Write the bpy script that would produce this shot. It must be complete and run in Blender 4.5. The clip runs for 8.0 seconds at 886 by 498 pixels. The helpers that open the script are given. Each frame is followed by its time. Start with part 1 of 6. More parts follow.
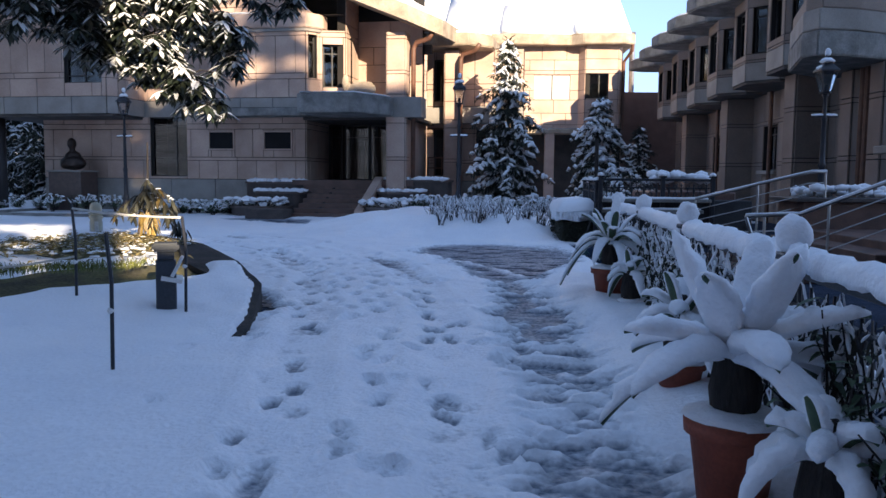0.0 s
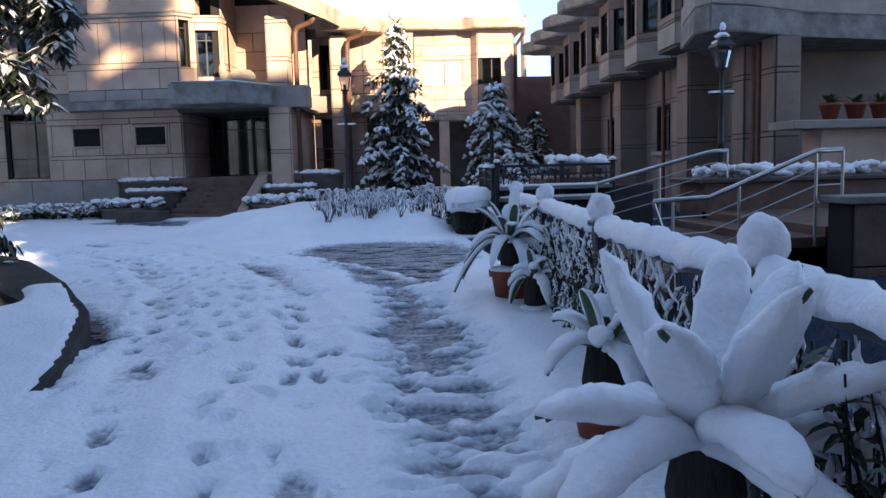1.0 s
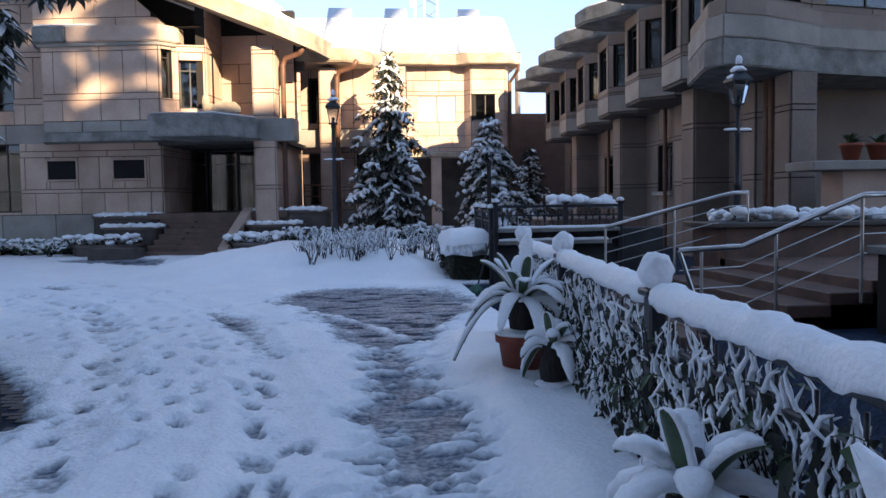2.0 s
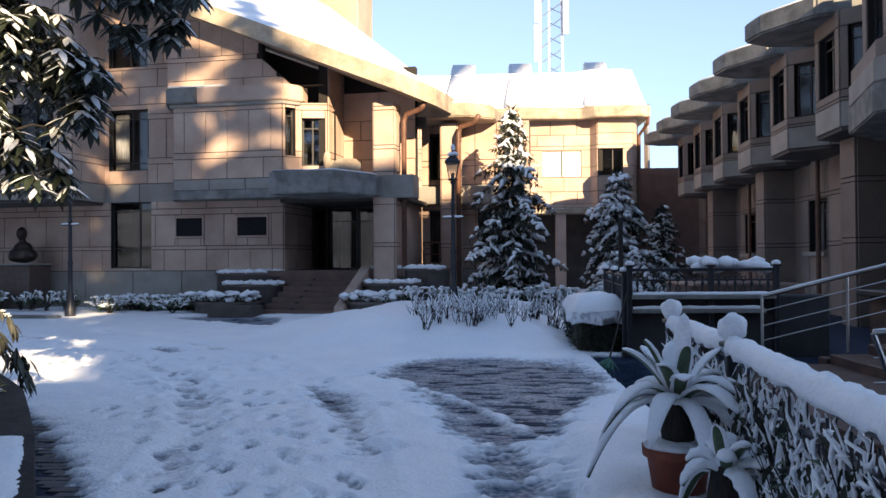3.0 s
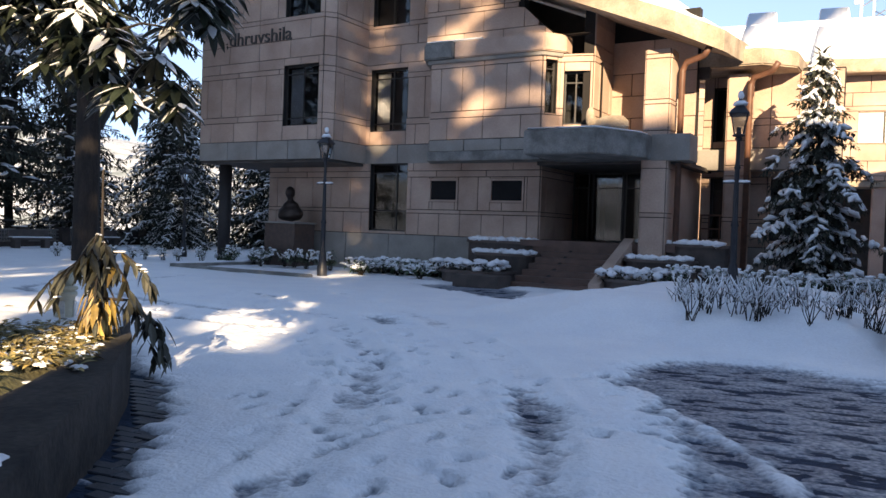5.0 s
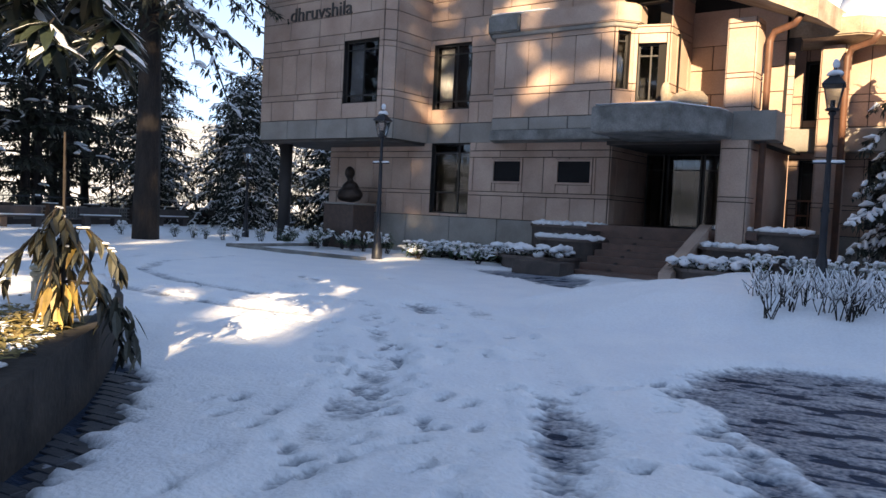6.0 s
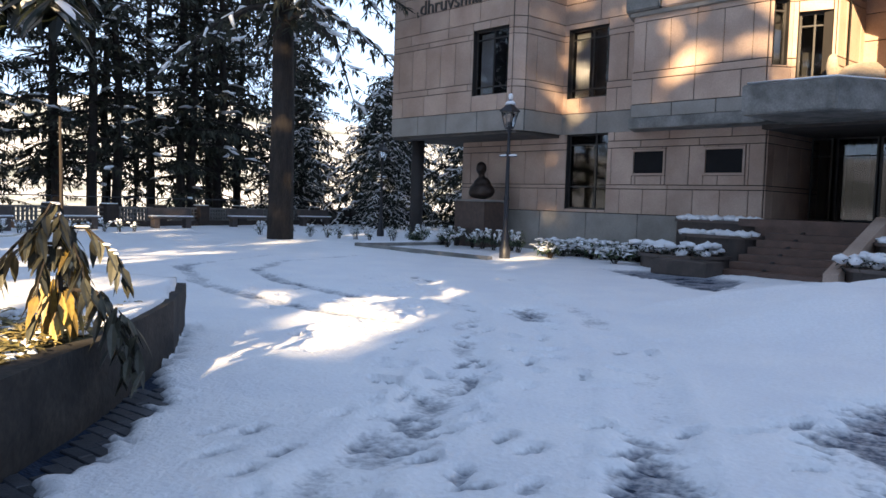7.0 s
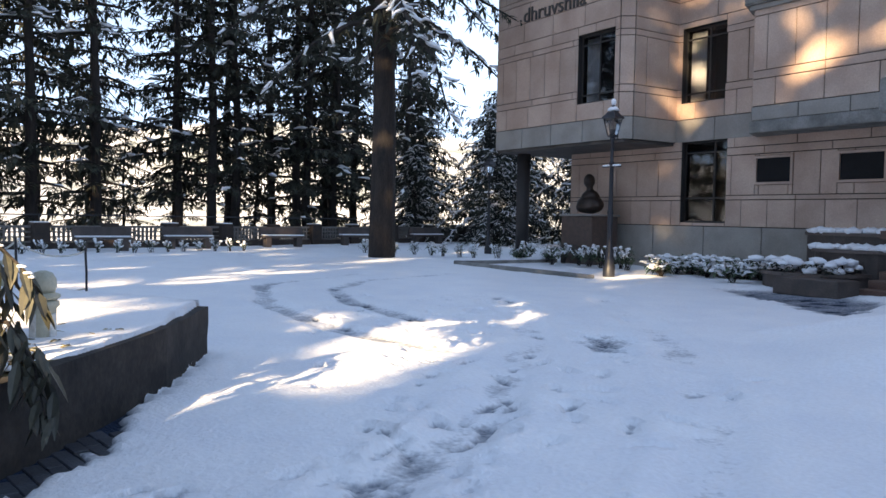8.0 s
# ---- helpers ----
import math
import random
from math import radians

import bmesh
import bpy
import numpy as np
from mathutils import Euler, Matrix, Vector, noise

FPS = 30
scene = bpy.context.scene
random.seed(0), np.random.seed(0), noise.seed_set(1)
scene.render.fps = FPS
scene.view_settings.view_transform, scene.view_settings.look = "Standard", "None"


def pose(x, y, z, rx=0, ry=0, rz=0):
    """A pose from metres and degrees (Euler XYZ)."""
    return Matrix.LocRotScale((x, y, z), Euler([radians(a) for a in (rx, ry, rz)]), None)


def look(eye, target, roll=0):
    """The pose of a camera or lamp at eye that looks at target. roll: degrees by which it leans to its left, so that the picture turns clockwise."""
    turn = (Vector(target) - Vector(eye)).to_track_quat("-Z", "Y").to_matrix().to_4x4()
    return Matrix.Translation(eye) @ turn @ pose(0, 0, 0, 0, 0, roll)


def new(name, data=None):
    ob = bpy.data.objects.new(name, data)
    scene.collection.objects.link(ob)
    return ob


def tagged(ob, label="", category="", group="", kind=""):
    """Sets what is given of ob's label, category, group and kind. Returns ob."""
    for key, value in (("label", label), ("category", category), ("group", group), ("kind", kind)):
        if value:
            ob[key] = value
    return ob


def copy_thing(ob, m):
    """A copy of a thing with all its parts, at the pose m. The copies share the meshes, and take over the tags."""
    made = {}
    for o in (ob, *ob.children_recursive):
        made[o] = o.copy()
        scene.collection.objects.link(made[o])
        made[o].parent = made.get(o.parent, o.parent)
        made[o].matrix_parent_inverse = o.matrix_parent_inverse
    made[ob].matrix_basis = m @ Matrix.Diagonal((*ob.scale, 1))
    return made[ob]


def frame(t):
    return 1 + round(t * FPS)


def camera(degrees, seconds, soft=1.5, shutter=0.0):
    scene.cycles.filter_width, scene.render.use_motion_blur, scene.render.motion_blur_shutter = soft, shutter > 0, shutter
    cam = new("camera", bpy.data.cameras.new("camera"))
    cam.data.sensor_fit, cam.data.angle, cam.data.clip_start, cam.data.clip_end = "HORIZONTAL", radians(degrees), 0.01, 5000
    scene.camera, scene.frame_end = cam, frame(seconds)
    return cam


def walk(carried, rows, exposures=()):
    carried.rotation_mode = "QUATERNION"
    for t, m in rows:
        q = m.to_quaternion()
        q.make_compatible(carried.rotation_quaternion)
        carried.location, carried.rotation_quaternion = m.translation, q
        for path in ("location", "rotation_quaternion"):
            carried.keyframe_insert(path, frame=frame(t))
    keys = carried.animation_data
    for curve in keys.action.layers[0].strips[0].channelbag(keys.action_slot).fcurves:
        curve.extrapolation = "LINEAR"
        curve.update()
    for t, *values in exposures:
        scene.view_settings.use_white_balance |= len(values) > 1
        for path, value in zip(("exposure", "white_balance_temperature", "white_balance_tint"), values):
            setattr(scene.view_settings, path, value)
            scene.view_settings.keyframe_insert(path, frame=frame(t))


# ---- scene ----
cam = camera(58.3, 8.0)
PATH = [
    (0, (0.318, 0.383, 1.395), (0.255, 2.374, 1.217), 0.5),
    (0.5, (0.412, 1.085, 1.414), (0.443, 3.076, 1.225), -0.4),
    (1, (0.559, 1.675, 1.421), (0.74, 3.656, 1.215), -1.5),
    (1.2, (0.569, 1.936, 1.421), (0.793, 3.911, 1.201), -1.5),
    (2.3, (0.635, 3.328, 1.525), (0.831, 5.318, 1.456), -0.5),
    (2.5, (0.651, 3.585, 1.557), (0.815, 5.578, 1.511), -0.6),
    (3, (0.696, 4.205, 1.574), (0.6, 6.203, 1.602), -0.4),
    (3.5, (0.705, 4.873, 1.588), (0.353, 6.842, 1.605), 1.1),
    (4, (0.733, 5.503, 1.549), (0.179, 7.425, 1.535), 2.3),
    (4.5, (0.734, 6.17, 1.534), (0.013, 8.035, 1.506), 2.4),
    (4.7, (0.742, 6.455, 1.504), (-0.001, 8.311, 1.472), 2.1),
    (5.8, (0.671, 7.847, 1.459), (-0.21, 9.64, 1.355), 2.8),
    (6, (0.687, 8.086, 1.448), (-0.251, 9.85, 1.352), 2.8),
    (6.5, (0.625, 8.783, 1.441), (-0.499, 10.434, 1.329), 2.4),
    (7, (0.573, 9.477, 1.422), (-0.685, 11.027, 1.306), 1.9),
    (7.5, (0.503, 10.185, 1.411), (-0.887, 11.621, 1.333), 1.3),
    (8, (0.46, 10.864, 1.399), (-1.038, 12.187, 1.318), 1.1),
]
EXPOSURE = [(0, 1.95, 7000, 13), (0.5, 2.10, 7200, 13), (1, 2.25, 7500, 13), (2.5, 2.13, 7950, 12), (4, 1.86, 8100, 12), (6, 2.12, 8500, 13), (7, 2.38, 9000, 13), (8, 2.46, 9000, 13)]
walk(cam, [(t, look(eye, target, roll)) for t, eye, target, roll in PATH], EXPOSURE)

SUN_WAY = Vector((-1.0, 2.2, -0.80)).normalized()  # the way the sunlight travels

world = bpy.data.worlds.new("sky")
scene.world = world
world.use_nodes = True
wn = world.node_tree.nodes
sky = wn.new("ShaderNodeTexSky")
sky.sky_type = "NISHITA"
sky.sun_disc = False
sky.sun_elevation = math.asin(-SUN_WAY.z)
sky.sun_rotation = math.atan2(-SUN_WAY.x, -SUN_WAY.y)
sky.altitude = 3500
sky.air_density, sky.dust_density, sky.ozone_density = 1.0, 0.0, 1.0
wn["Background"].inputs["Strength"].default_value = 0.15
# the haze-free mountain sky: the pale band at the horizon is kept low
aim, lift, unit = wn.new("ShaderNodeTexCoord"), wn.new("ShaderNodeVectorMath"), wn.new("ShaderNodeVectorMath")
lift.operation, unit.operation = "ADD", "NORMALIZE"
lift.inputs[1].default_value = (0, 0, 0.27)
world.node_tree.links.new(aim.outputs["Generated"], lift.inputs[0])
world.node_tree.links.new(lift.outputs[0], unit.inputs[0])
world.node_tree.links.new(unit.outputs[0], sky.inputs[0])
world.node_tree.links.new(sky.outputs[0], wn["Background"].inputs[0])

sun = new("sun", bpy.data.lights.new("sun", "SUN"))
sun.data.energy, sun.data.angle, sun.data.color = 3.5, radians(0.6), (1.0, 0.85, 0.64)
sun.matrix_world = look((0, 0, 60), Vector((0, 0, 60)) + SUN_WAY)


# ---- materials ----
def mat(name, col, col2=None, rough=0.8, scale=2.0, fine=45.0, grain=0.18, bump=0.25, metal=0.0, rand=0.0, island=0.0,
        stretch=(1, 1, 1), depth=0.01, spec=0.5):
    m = bpy.data.materials.new(name)
    m.use_nodes = True
    n, l = m.node_tree.nodes, m.node_tree.links
    p = n["Principled BSDF"]
    p.inputs["Roughness"].default_value, p.inputs["Metallic"].default_value = rough, metal
    p.inputs["Specular IOR Level"].default_value = spec
    g = n.new("ShaderNodeNewGeometry")
    mp = n.new("ShaderNodeMapping")
    mp.inputs["Scale"].default_value = stretch
    l.new(g.outputs["Position"], mp.inputs[0])
    a, b = n.new("ShaderNodeTexNoise"), n.new("ShaderNodeTexNoise")
    a.inputs["Scale"].default_value, a.inputs["Detail"].default_value = scale, 5
    b.inputs["Scale"].default_value, b.inputs["Detail"].default_value = fine, 4
    l.new(mp.outputs[0], a.inputs[0]); l.new(mp.outputs[0], b.inputs[0])
    r = n.new("ShaderNodeMapRange")
    r.inputs[1].default_value, r.inputs[2].default_value = 0.35, 0.65
    l.new(a.outputs[0], r.inputs[0])
    mx = n.new("ShaderNodeMix"); mx.data_type = "RGBA"
    col2 = col2 or tuple(c * 0.75 for c in col)
    mx.inputs[6].default_value, mx.inputs[7].default_value = (*col, 1), (*col2, 1)
    l.new(r.outputs[0], mx.inputs[0])
    val = n.new("ShaderNodeMapRange")
    val.inputs[1].default_value, val.inputs[2].default_value = 0.3, 0.7
    val.inputs[3].default_value, val.inputs[4].default_value = 1 - grain, 1 + grain
    l.new(b.outputs[0], val.inputs[0])
    last = val.outputs[0]
    for amount, node, out in ((rand, "ShaderNodeObjectInfo", "Random"), (island, "ShaderNodeNewGeometry", "Random Per Island")):
        if amount:
            o = n.new(node)
            q = n.new("ShaderNodeMapRange")
            q.inputs[3].default_value, q.inputs[4].default_value = 1 - amount, 1 + amount
            l.new(o.outputs[out], q.inputs[0])
            k = n.new("ShaderNodeMath"); k.operation = "MULTIPLY"
            l.new(last, k.inputs[0]); l.new(q.outputs[0], k.inputs[1])
            last = k.outputs[0]
    sc = n.new("ShaderNodeVectorMath"); sc.operation = "SCALE"
    l.new(mx.outputs[2], sc.inputs[0]); l.new(last, sc.inputs["Scale"])
    l.new(sc.outputs[0], p.inputs["Base Color"])
    if bump:
        bp = n.new("ShaderNodeBump")
        bp.inputs["Strength"].default_value, bp.inputs["Distance"].default_value = bump, depth
        l.new(b.outputs[0], bp.inputs["Height"])
        l.new(bp.outputs[0], p.inputs["Normal"])
    return m


def glass_mat(name, tint, rough=0.03):
    m = bpy.data.materials.new(name)
    m.use_nodes = True
    p = m.node_tree.nodes["Principled BSDF"]
    p.inputs["Base Color"].default_value = (*tint, 1)
    p.inputs["Roughness"].default_value = rough
    p.inputs["Specular IOR Level"].default_value = 0.1
    p.inputs["Transmission Weight"].default_value = 1.0
    return m


SNOW = mat("snow", (0.86, 0.88, 0.91), (0.80, 0.83, 0.88), 0.55, 1.2, 38, 0.03, 0.5, depth=0.02, spec=0.3)
GROUND_SNOW = mat("trodden_snow", (0.86, 0.88, 0.91), (0.80, 0.83, 0.88), 0.55, 1.2, 30, 0.05, 0.6, depth=0.025, spec=0.3)


def slush(m, low, high, colour):
    """Where the cover is thin it turns to grey wet slush."""
    n, l = m.node_tree.nodes, m.node_tree.links
    p = n["Principled BSDF"]
    pure = p.inputs["Base Color"].links[0].from_socket
    g, s, r, x, t = n.new("ShaderNodeNewGeometry"), n.new("ShaderNodeSeparateXYZ"), n.new("ShaderNodeMapRange"), n.new("ShaderNodeMix"), n.new("ShaderNodeTexNoise")
    t.inputs["Scale"].default_value = 22
    k = n.new("ShaderNodeMath")
    k.operation, k.inputs[1].default_value = "MULTIPLY_ADD", 0.05
    l.new(g.outputs["Position"], s.inputs[0]); l.new(g.outputs["Position"], t.inputs[0])
    l.new(t.outputs[0], k.inputs[0]); l.new(s.outputs[2], k.inputs[2])
    r.inputs[1].default_value, r.inputs[2].default_value = low, high
    l.new(k.outputs[0], r.inputs[0])
    x.data_type = "RGBA"
    x.inputs[6].default_value = (*colour, 1)
    l.new(r.outputs[0], x.inputs[0]); l.new(pure, x.inputs[7])
    l.new(x.outputs[2], p.inputs["Base Color"])


slush(GROUND_SNOW, 0.018, 0.066, (0.05, 0.08, 0.125))
STONE = mat("pale_sandstone", (0.51, 0.375, 0.305), (0.39, 0.268, 0.212), 0.75, 0.9, 30, 0.10, 0.12, rand=0.08)
# sandstone darkened for the wing, so its shade sits in the colour
SHADED_SANDSTONE = mat("shaded_sandstone", (0.25, 0.195, 0.165), (0.19, 0.146, 0.122), 0.75, 0.8, 30, 0.10, 0.12, rand=0.09)
STONE_GREY = mat("grey_stone_band", (0.31, 0.285, 0.258), (0.235, 0.215, 0.195), 0.8, 1.6, 35, 0.10, 0.15, rand=0.08)
CONCRETE = mat("weathered_concrete", (0.25, 0.245, 0.232), (0.13, 0.127, 0.118), 0.85, 2.4, 26, 0.16, 0.3)
EAVE = mat("eave_concrete", (0.42, 0.35, 0.27), (0.26, 0.205, 0.155), 0.85, 2.0, 22, 0.14, 0.25)
JOINT = mat("dark_joint", (0.018, 0.015, 0.014), rough=0.95, bump=0)
DARK = mat("dark_interior", (0.035, 0.03, 0.03), rough=0.7, bump=0)
# dark soffit colour, also used to put shade into recessed walls
SOFFIT_SHADE = mat("soffit_shade", (0.09, 0.076, 0.068), (0.06, 0.05, 0.045), 0.9)
ASPHALT = mat("wet_pavement", (0.010, 0.021, 0.042), (0.024, 0.042, 0.076), 0.75, 3.0, 26, 0.5, 0.7, stretch=(0.6, 2.4, 1), depth=0.02, spec=0.12)
IRON = mat("black_iron", (0.012, 0.014, 0.02), (0.02, 0.022, 0.03), 0.45, 6, 80, 0.2, 0.2, spec=0.5)
STEEL = mat("stainless_steel", (0.45, 0.44, 0.43), (0.35, 0.34, 0.33), 0.32, 6, 120, 0.1, 0.05, metal=1.0)
TERRACOTTA = mat("terracotta", (0.28, 0.06, 0.03), (0.20, 0.045, 0.025), 0.65, 5, 60, 0.15, 0.2)
LEAF = mat("agave_leaf", (0.035, 0.07, 0.035), (0.06, 0.10, 0.05), 0.5, 8, 50, 0.2, 0.15)
NEEDLE = mat("conifer_needles", (0.020, 0.026, 0.018), (0.040, 0.042, 0.028), 0.8, 1.5, 20, 0.3, 0, island=0.35)
BARK = mat("cedar_bark", (0.036, 0.028, 0.025), (0.018, 0.015, 0.014), 0.95, 3, 18, 0.35, 0.8, stretch=(3, 3, 0.5), depth=0.03)
GLASS = glass_mat("window_glass", (0.55, 0.57, 0.6))
FRAME = mat("dark_window_frame", (0.03, 0.027, 0.027), rough=0.5, bump=0.05)
COPPER = mat("brown_drainpipe", (0.15, 0.068, 0.042), (0.10, 0.048, 0.032), 0.5, 5, 60, 0.15, 0.1)
STEPSTONE = mat("brown_stair_stone", (0.14, 0.076, 0.058), (0.082, 0.048, 0.039), 0.55, 3, 40, 0.2, 0.15, rand=0.1)
HILL = mat("snowy_hillside", (0.72, 0.74, 0.78), (0.22, 0.25, 0.24), 0.95, 0.035, 0.5, 0.3, 0)


# ---- mesh helpers ----
def link_mesh(name, bm, material, smooth=False):
    me = bpy.data.meshes.new(name)
    bm.normal_update()
    bm.to_mesh(me)
    bm.free()
    for mm in (material if isinstance(material, (list, tuple)) else [material]):
        me.materials.append(mm)
    if smooth:
        me.shade_smooth()
    return me


def part(name, bm, material, parent, label="", smooth=False):
    ob = new(name, link_mesh(name, bm, material, smooth))
    ob.parent = parent
    return tagged(ob, label)


def thing(name, label, category, m=None, group="", kind=""):
    ob = new(name)
    ob.empty_display_size = 0.2
    if m is not None:
        ob.matrix_basis = m
    return tagged(ob, label, category, group, kind)


def solid(name, bm, material, label, category, m=None, group="", kind="", smooth=False):
    ob = new(name, link_mesh(name, bm, material, smooth))
    if m is not None:
        ob.matrix_basis = m
    return tagged(ob, label, category, group, kind)


def bm_new():
    return bmesh.new()


def box(bm, x0, x1, y0, y1, z0, z1, bevel=0.0):
    vs = [bm.verts.new((x, y, z)) for z in (z0, z1) for y in (y0, y1) for x in (x0, x1)]
    fs = [bm.faces.new([vs[i] for i in q]) for q in ((0, 2, 3, 1), (4, 5, 7, 6), (0, 1, 5, 4), (2, 6, 7, 3), (0, 4, 6, 2), (1, 3, 7, 5))]
    if bevel:
        es = list({e for f in fs for e in f.edges})
        bmesh.ops.bevel(bm, geom=es, offset=bevel, segments=1, affect="EDGES")
    return bm


def prism(bm, pts, z0, z1, bevel=0.0):
    """A column over a plan outline; z0 and z1 may be numbers or functions of (x, y)."""
    f0 = z0 if callable(z0) else (lambda x, y: z0)
    f1 = z1 if callable(z1) else (lambda x, y: z1)
    area = sum(a[0] * b[1] - b[0] * a[1] for a, b in zip(pts, pts[1:] + pts[:1]))
    if area < 0:
        pts = pts[::-1]
    lo = [bm.verts.new((x, y, f0(x, y))) for x, y in pts]
    hi = [bm.verts.new((x, y, f1(x, y))) for x, y in pts]
    n = len(pts)
    fs = [bm.faces.new(lo[::-1]), bm.faces.new(hi)]
    fs += [bm.faces.new((lo[i], lo[(i + 1) % n], hi[(i + 1) % n], hi[i])) for i in range(n)]
    if bevel:
        bmesh.ops.bevel(bm, geom=list({e for f in fs for e in f.edges}), offset=bevel, segments=2, affect="EDGES")
    return bm


def tube(bm, pts, radii, n=8, caps=True):
    """A round bar along points; radii: one number or one for each point."""
    pts = [Vector(p) for p in pts]
    if not isinstance(radii, (list, tuple)):
        radii = [radii] * len(pts)
    rings, side = [], None
    for i, p in enumerate(pts):
        d = (pts[min(i + 1, len(pts) - 1)] - pts[max(i - 1, 0)]).normalized()
        if side is None:
            side = d.cross(Vector((0, 0, 1)) if abs(d.z) < 0.95 else Vector((1, 0, 0))).normalized()
        side = (side - d * side.dot(d)).normalized()
        up = d.cross(side)
        rings.append([bm.verts.new(p + (side * math.cos(a) + up * math.sin(a)) * radii[i]) for a in (2 * math.pi * k / n for k in range(n))])
    for a, b in zip(rings, rings[1:]):
        for k in range(n):
            bm.faces.new((a[k], a[(k + 1) % n], b[(k + 1) % n], b[k]))
    if caps:
        bm.faces.new(rings[0][::-1])
        bm.faces.new(rings[-1])
    return bm


def lathe(bm, profile, n=16, at=(0, 0, 0), flute=0.0):
    rings = []
    for r, z in profile:
        rings.append([bm.verts.new((at[0] + r * math.cos(2 * math.pi * k / n), at[1] + r * math.sin(2 * math.pi * k / n), at[2] + z)) for k in range(n)])
    for a, b in zip(rings, rings[1:]):
        for k in range(n):
            bm.faces.new((a[k], a[(k + 1) % n], b[(k + 1) % n], b[k]))
    bm.faces.new(rings[0][::-1])
    bm.faces.new(rings[-1])
    return bm


def blob(bm, c, r, seed=0, rough=0.2, sub=2, squash=0.0):
    """An uneven rounded lump; r: (rx, ry, rz). squash cuts its underside flat."""
    made = bmesh.ops.create_icosphere(bm, subdivisions=sub, radius=1.0)["verts"]
    for v in made:
        k = 1 + rough * noise.noise(v.co * 1.7 + Vector((seed * 7.3, seed * 3.1, 0)))
        z = v.co.z
        if squash and z < 0:
            z *= 1 - squash
        v.co = Vector((c[0] + v.co.x * r[0] * k, c[1] + v.co.y * r[1] * k, c[2] + z * r[2] * k))
    return bm

# ---- ground ----
def vnoise(x, y, freq, seed):
    """Smooth value noise between -1 and 1."""
    x, y = x * freq + seed * 17.3, y * freq + seed * 9.7
    xi, yi = np.floor(x).astype(np.int64), np.floor(y).astype(np.int64)
    fx, fy = x - xi, y - yi
    fx, fy = fx * fx * (3 - 2 * fx), fy * fy * (3 - 2 * fy)

    def lattice(a, b):
        h = (a * 374761393 + b * 668265263 + seed * 974711) & 0x7FFFFFFF
        h = ((h ^ (h >> 13)) * 1274126177) & 0x7FFFFFFF
        return ((h ^ (h >> 16)) & 0xFFFF) / 32767.5 - 1
    return (lattice(xi, yi) * (1 - fx) + lattice(xi + 1, yi) * fx) * (1 - fy) + (lattice(xi, yi + 1) * (1 - fx) + lattice(xi + 1, yi + 1) * fx) * fy


def smooth(a, b, v):
    k = np.clip((v - a) / (b - a), 0, 1)
    return k * k * (3 - 2 * k)


def line_distance(x, y, pts):
    best = np.full(x.shape, 1e9)
    for (ax, ay), (bx, by) in zip(pts, pts[1:]):
        dx, dy = bx - ax, by - ay
        k = np.clip(((x - ax) * dx + (y - ay) * dy) / (dx * dx + dy * dy), 0, 1)
        best = np.minimum(best, np.hypot(x - ax - k * dx, y - ay - k * dy))
    return best


def inside_distance(x, y, poly):
    """Distance to the outline, positive within."""
    d = line_distance(x, y, poly + poly[:1])
    odd = np.zeros(x.shape, bool)
    for (ax, ay), (bx, by) in zip(poly, poly[1:] + poly[:1]):
        hit = (ay > y) != (by > y)
        with np.errstate(divide="ignore", invalid="ignore"):
            odd ^= hit & (x < (bx - ax) * (y - ay) / (by - ay if by != ay else 1e-9) + ax)
    return np.where(odd, d, -d)


def sheet(name, xs, ys, zf, material):
    X, Y = np.meshgrid(xs, ys)
    Z = zf(X, Y)
    me = bpy.data.meshes.new(name)
    nx, ny = len(xs), len(ys)
    co = np.stack([X, Y, Z], -1).reshape(-1, 3)
    i = (np.arange(ny - 1)[:, None] * nx + np.arange(nx - 1)[None, :]).ravel()
    quads = np.stack([i, i + 1, i + 1 + nx, i + nx], -1)
    me.vertices.add(len(co))
    me.vertices.foreach_set("co", co.ravel())
    me.loops.add(quads.size)
    me.loops.foreach_set("vertex_index", quads.ravel().astype(np.int32))
    me.polygons.add(len(quads))
    me.polygons.foreach_set("loop_start", np.arange(0, quads.size, 4, dtype=np.int32))
    me.update(calc_edges=True)
    me.materials.append(material)
    me.shade_smooth()
    return new(name, me)


def spread(a, b, fine_a, fine_b, step, grow=1.25):
    """Even steps between fine_a and fine_b, widening outside."""
    mid = list(np.arange(fine_a, fine_b, step))
    out, s, v = [], step, mid[-1]
    while v < b:
        s *= grow
        v += s
        out.append(v)
    back, s, v = [], step, fine_a
    while v > a:
        s *= grow
        v -= s
        back.append(v)
    return np.array(back[::-1] + mid + out)


def land(X, Y):
    """The paved yard is level; beyond the parapet the slope drops to a valley and a far snowy ridge."""
    out = np.maximum(0, -31 - X)
    z = -0.5 * np.minimum(out, 70) * smooth(0, 12, out)
    far = np.hypot(X, Y)
    z += smooth(250, 900, far) * (105 + 30 * vnoise(X, Y, 0.004, 3) + 10 * vnoise(X, Y, 0.013, 4)) * smooth(20, 200, out)
    z += smooth(90, 400, Y) * 20 + smooth(60, 400, X) * 10
    # sunken bed behind the railing
    z -= 0.55 * smooth(2.5, 2.6, X) * smooth(4.1, 4.0, X) * smooth(16.4, 16.2, Y) * smooth(-6, -5.5, Y)
    return z


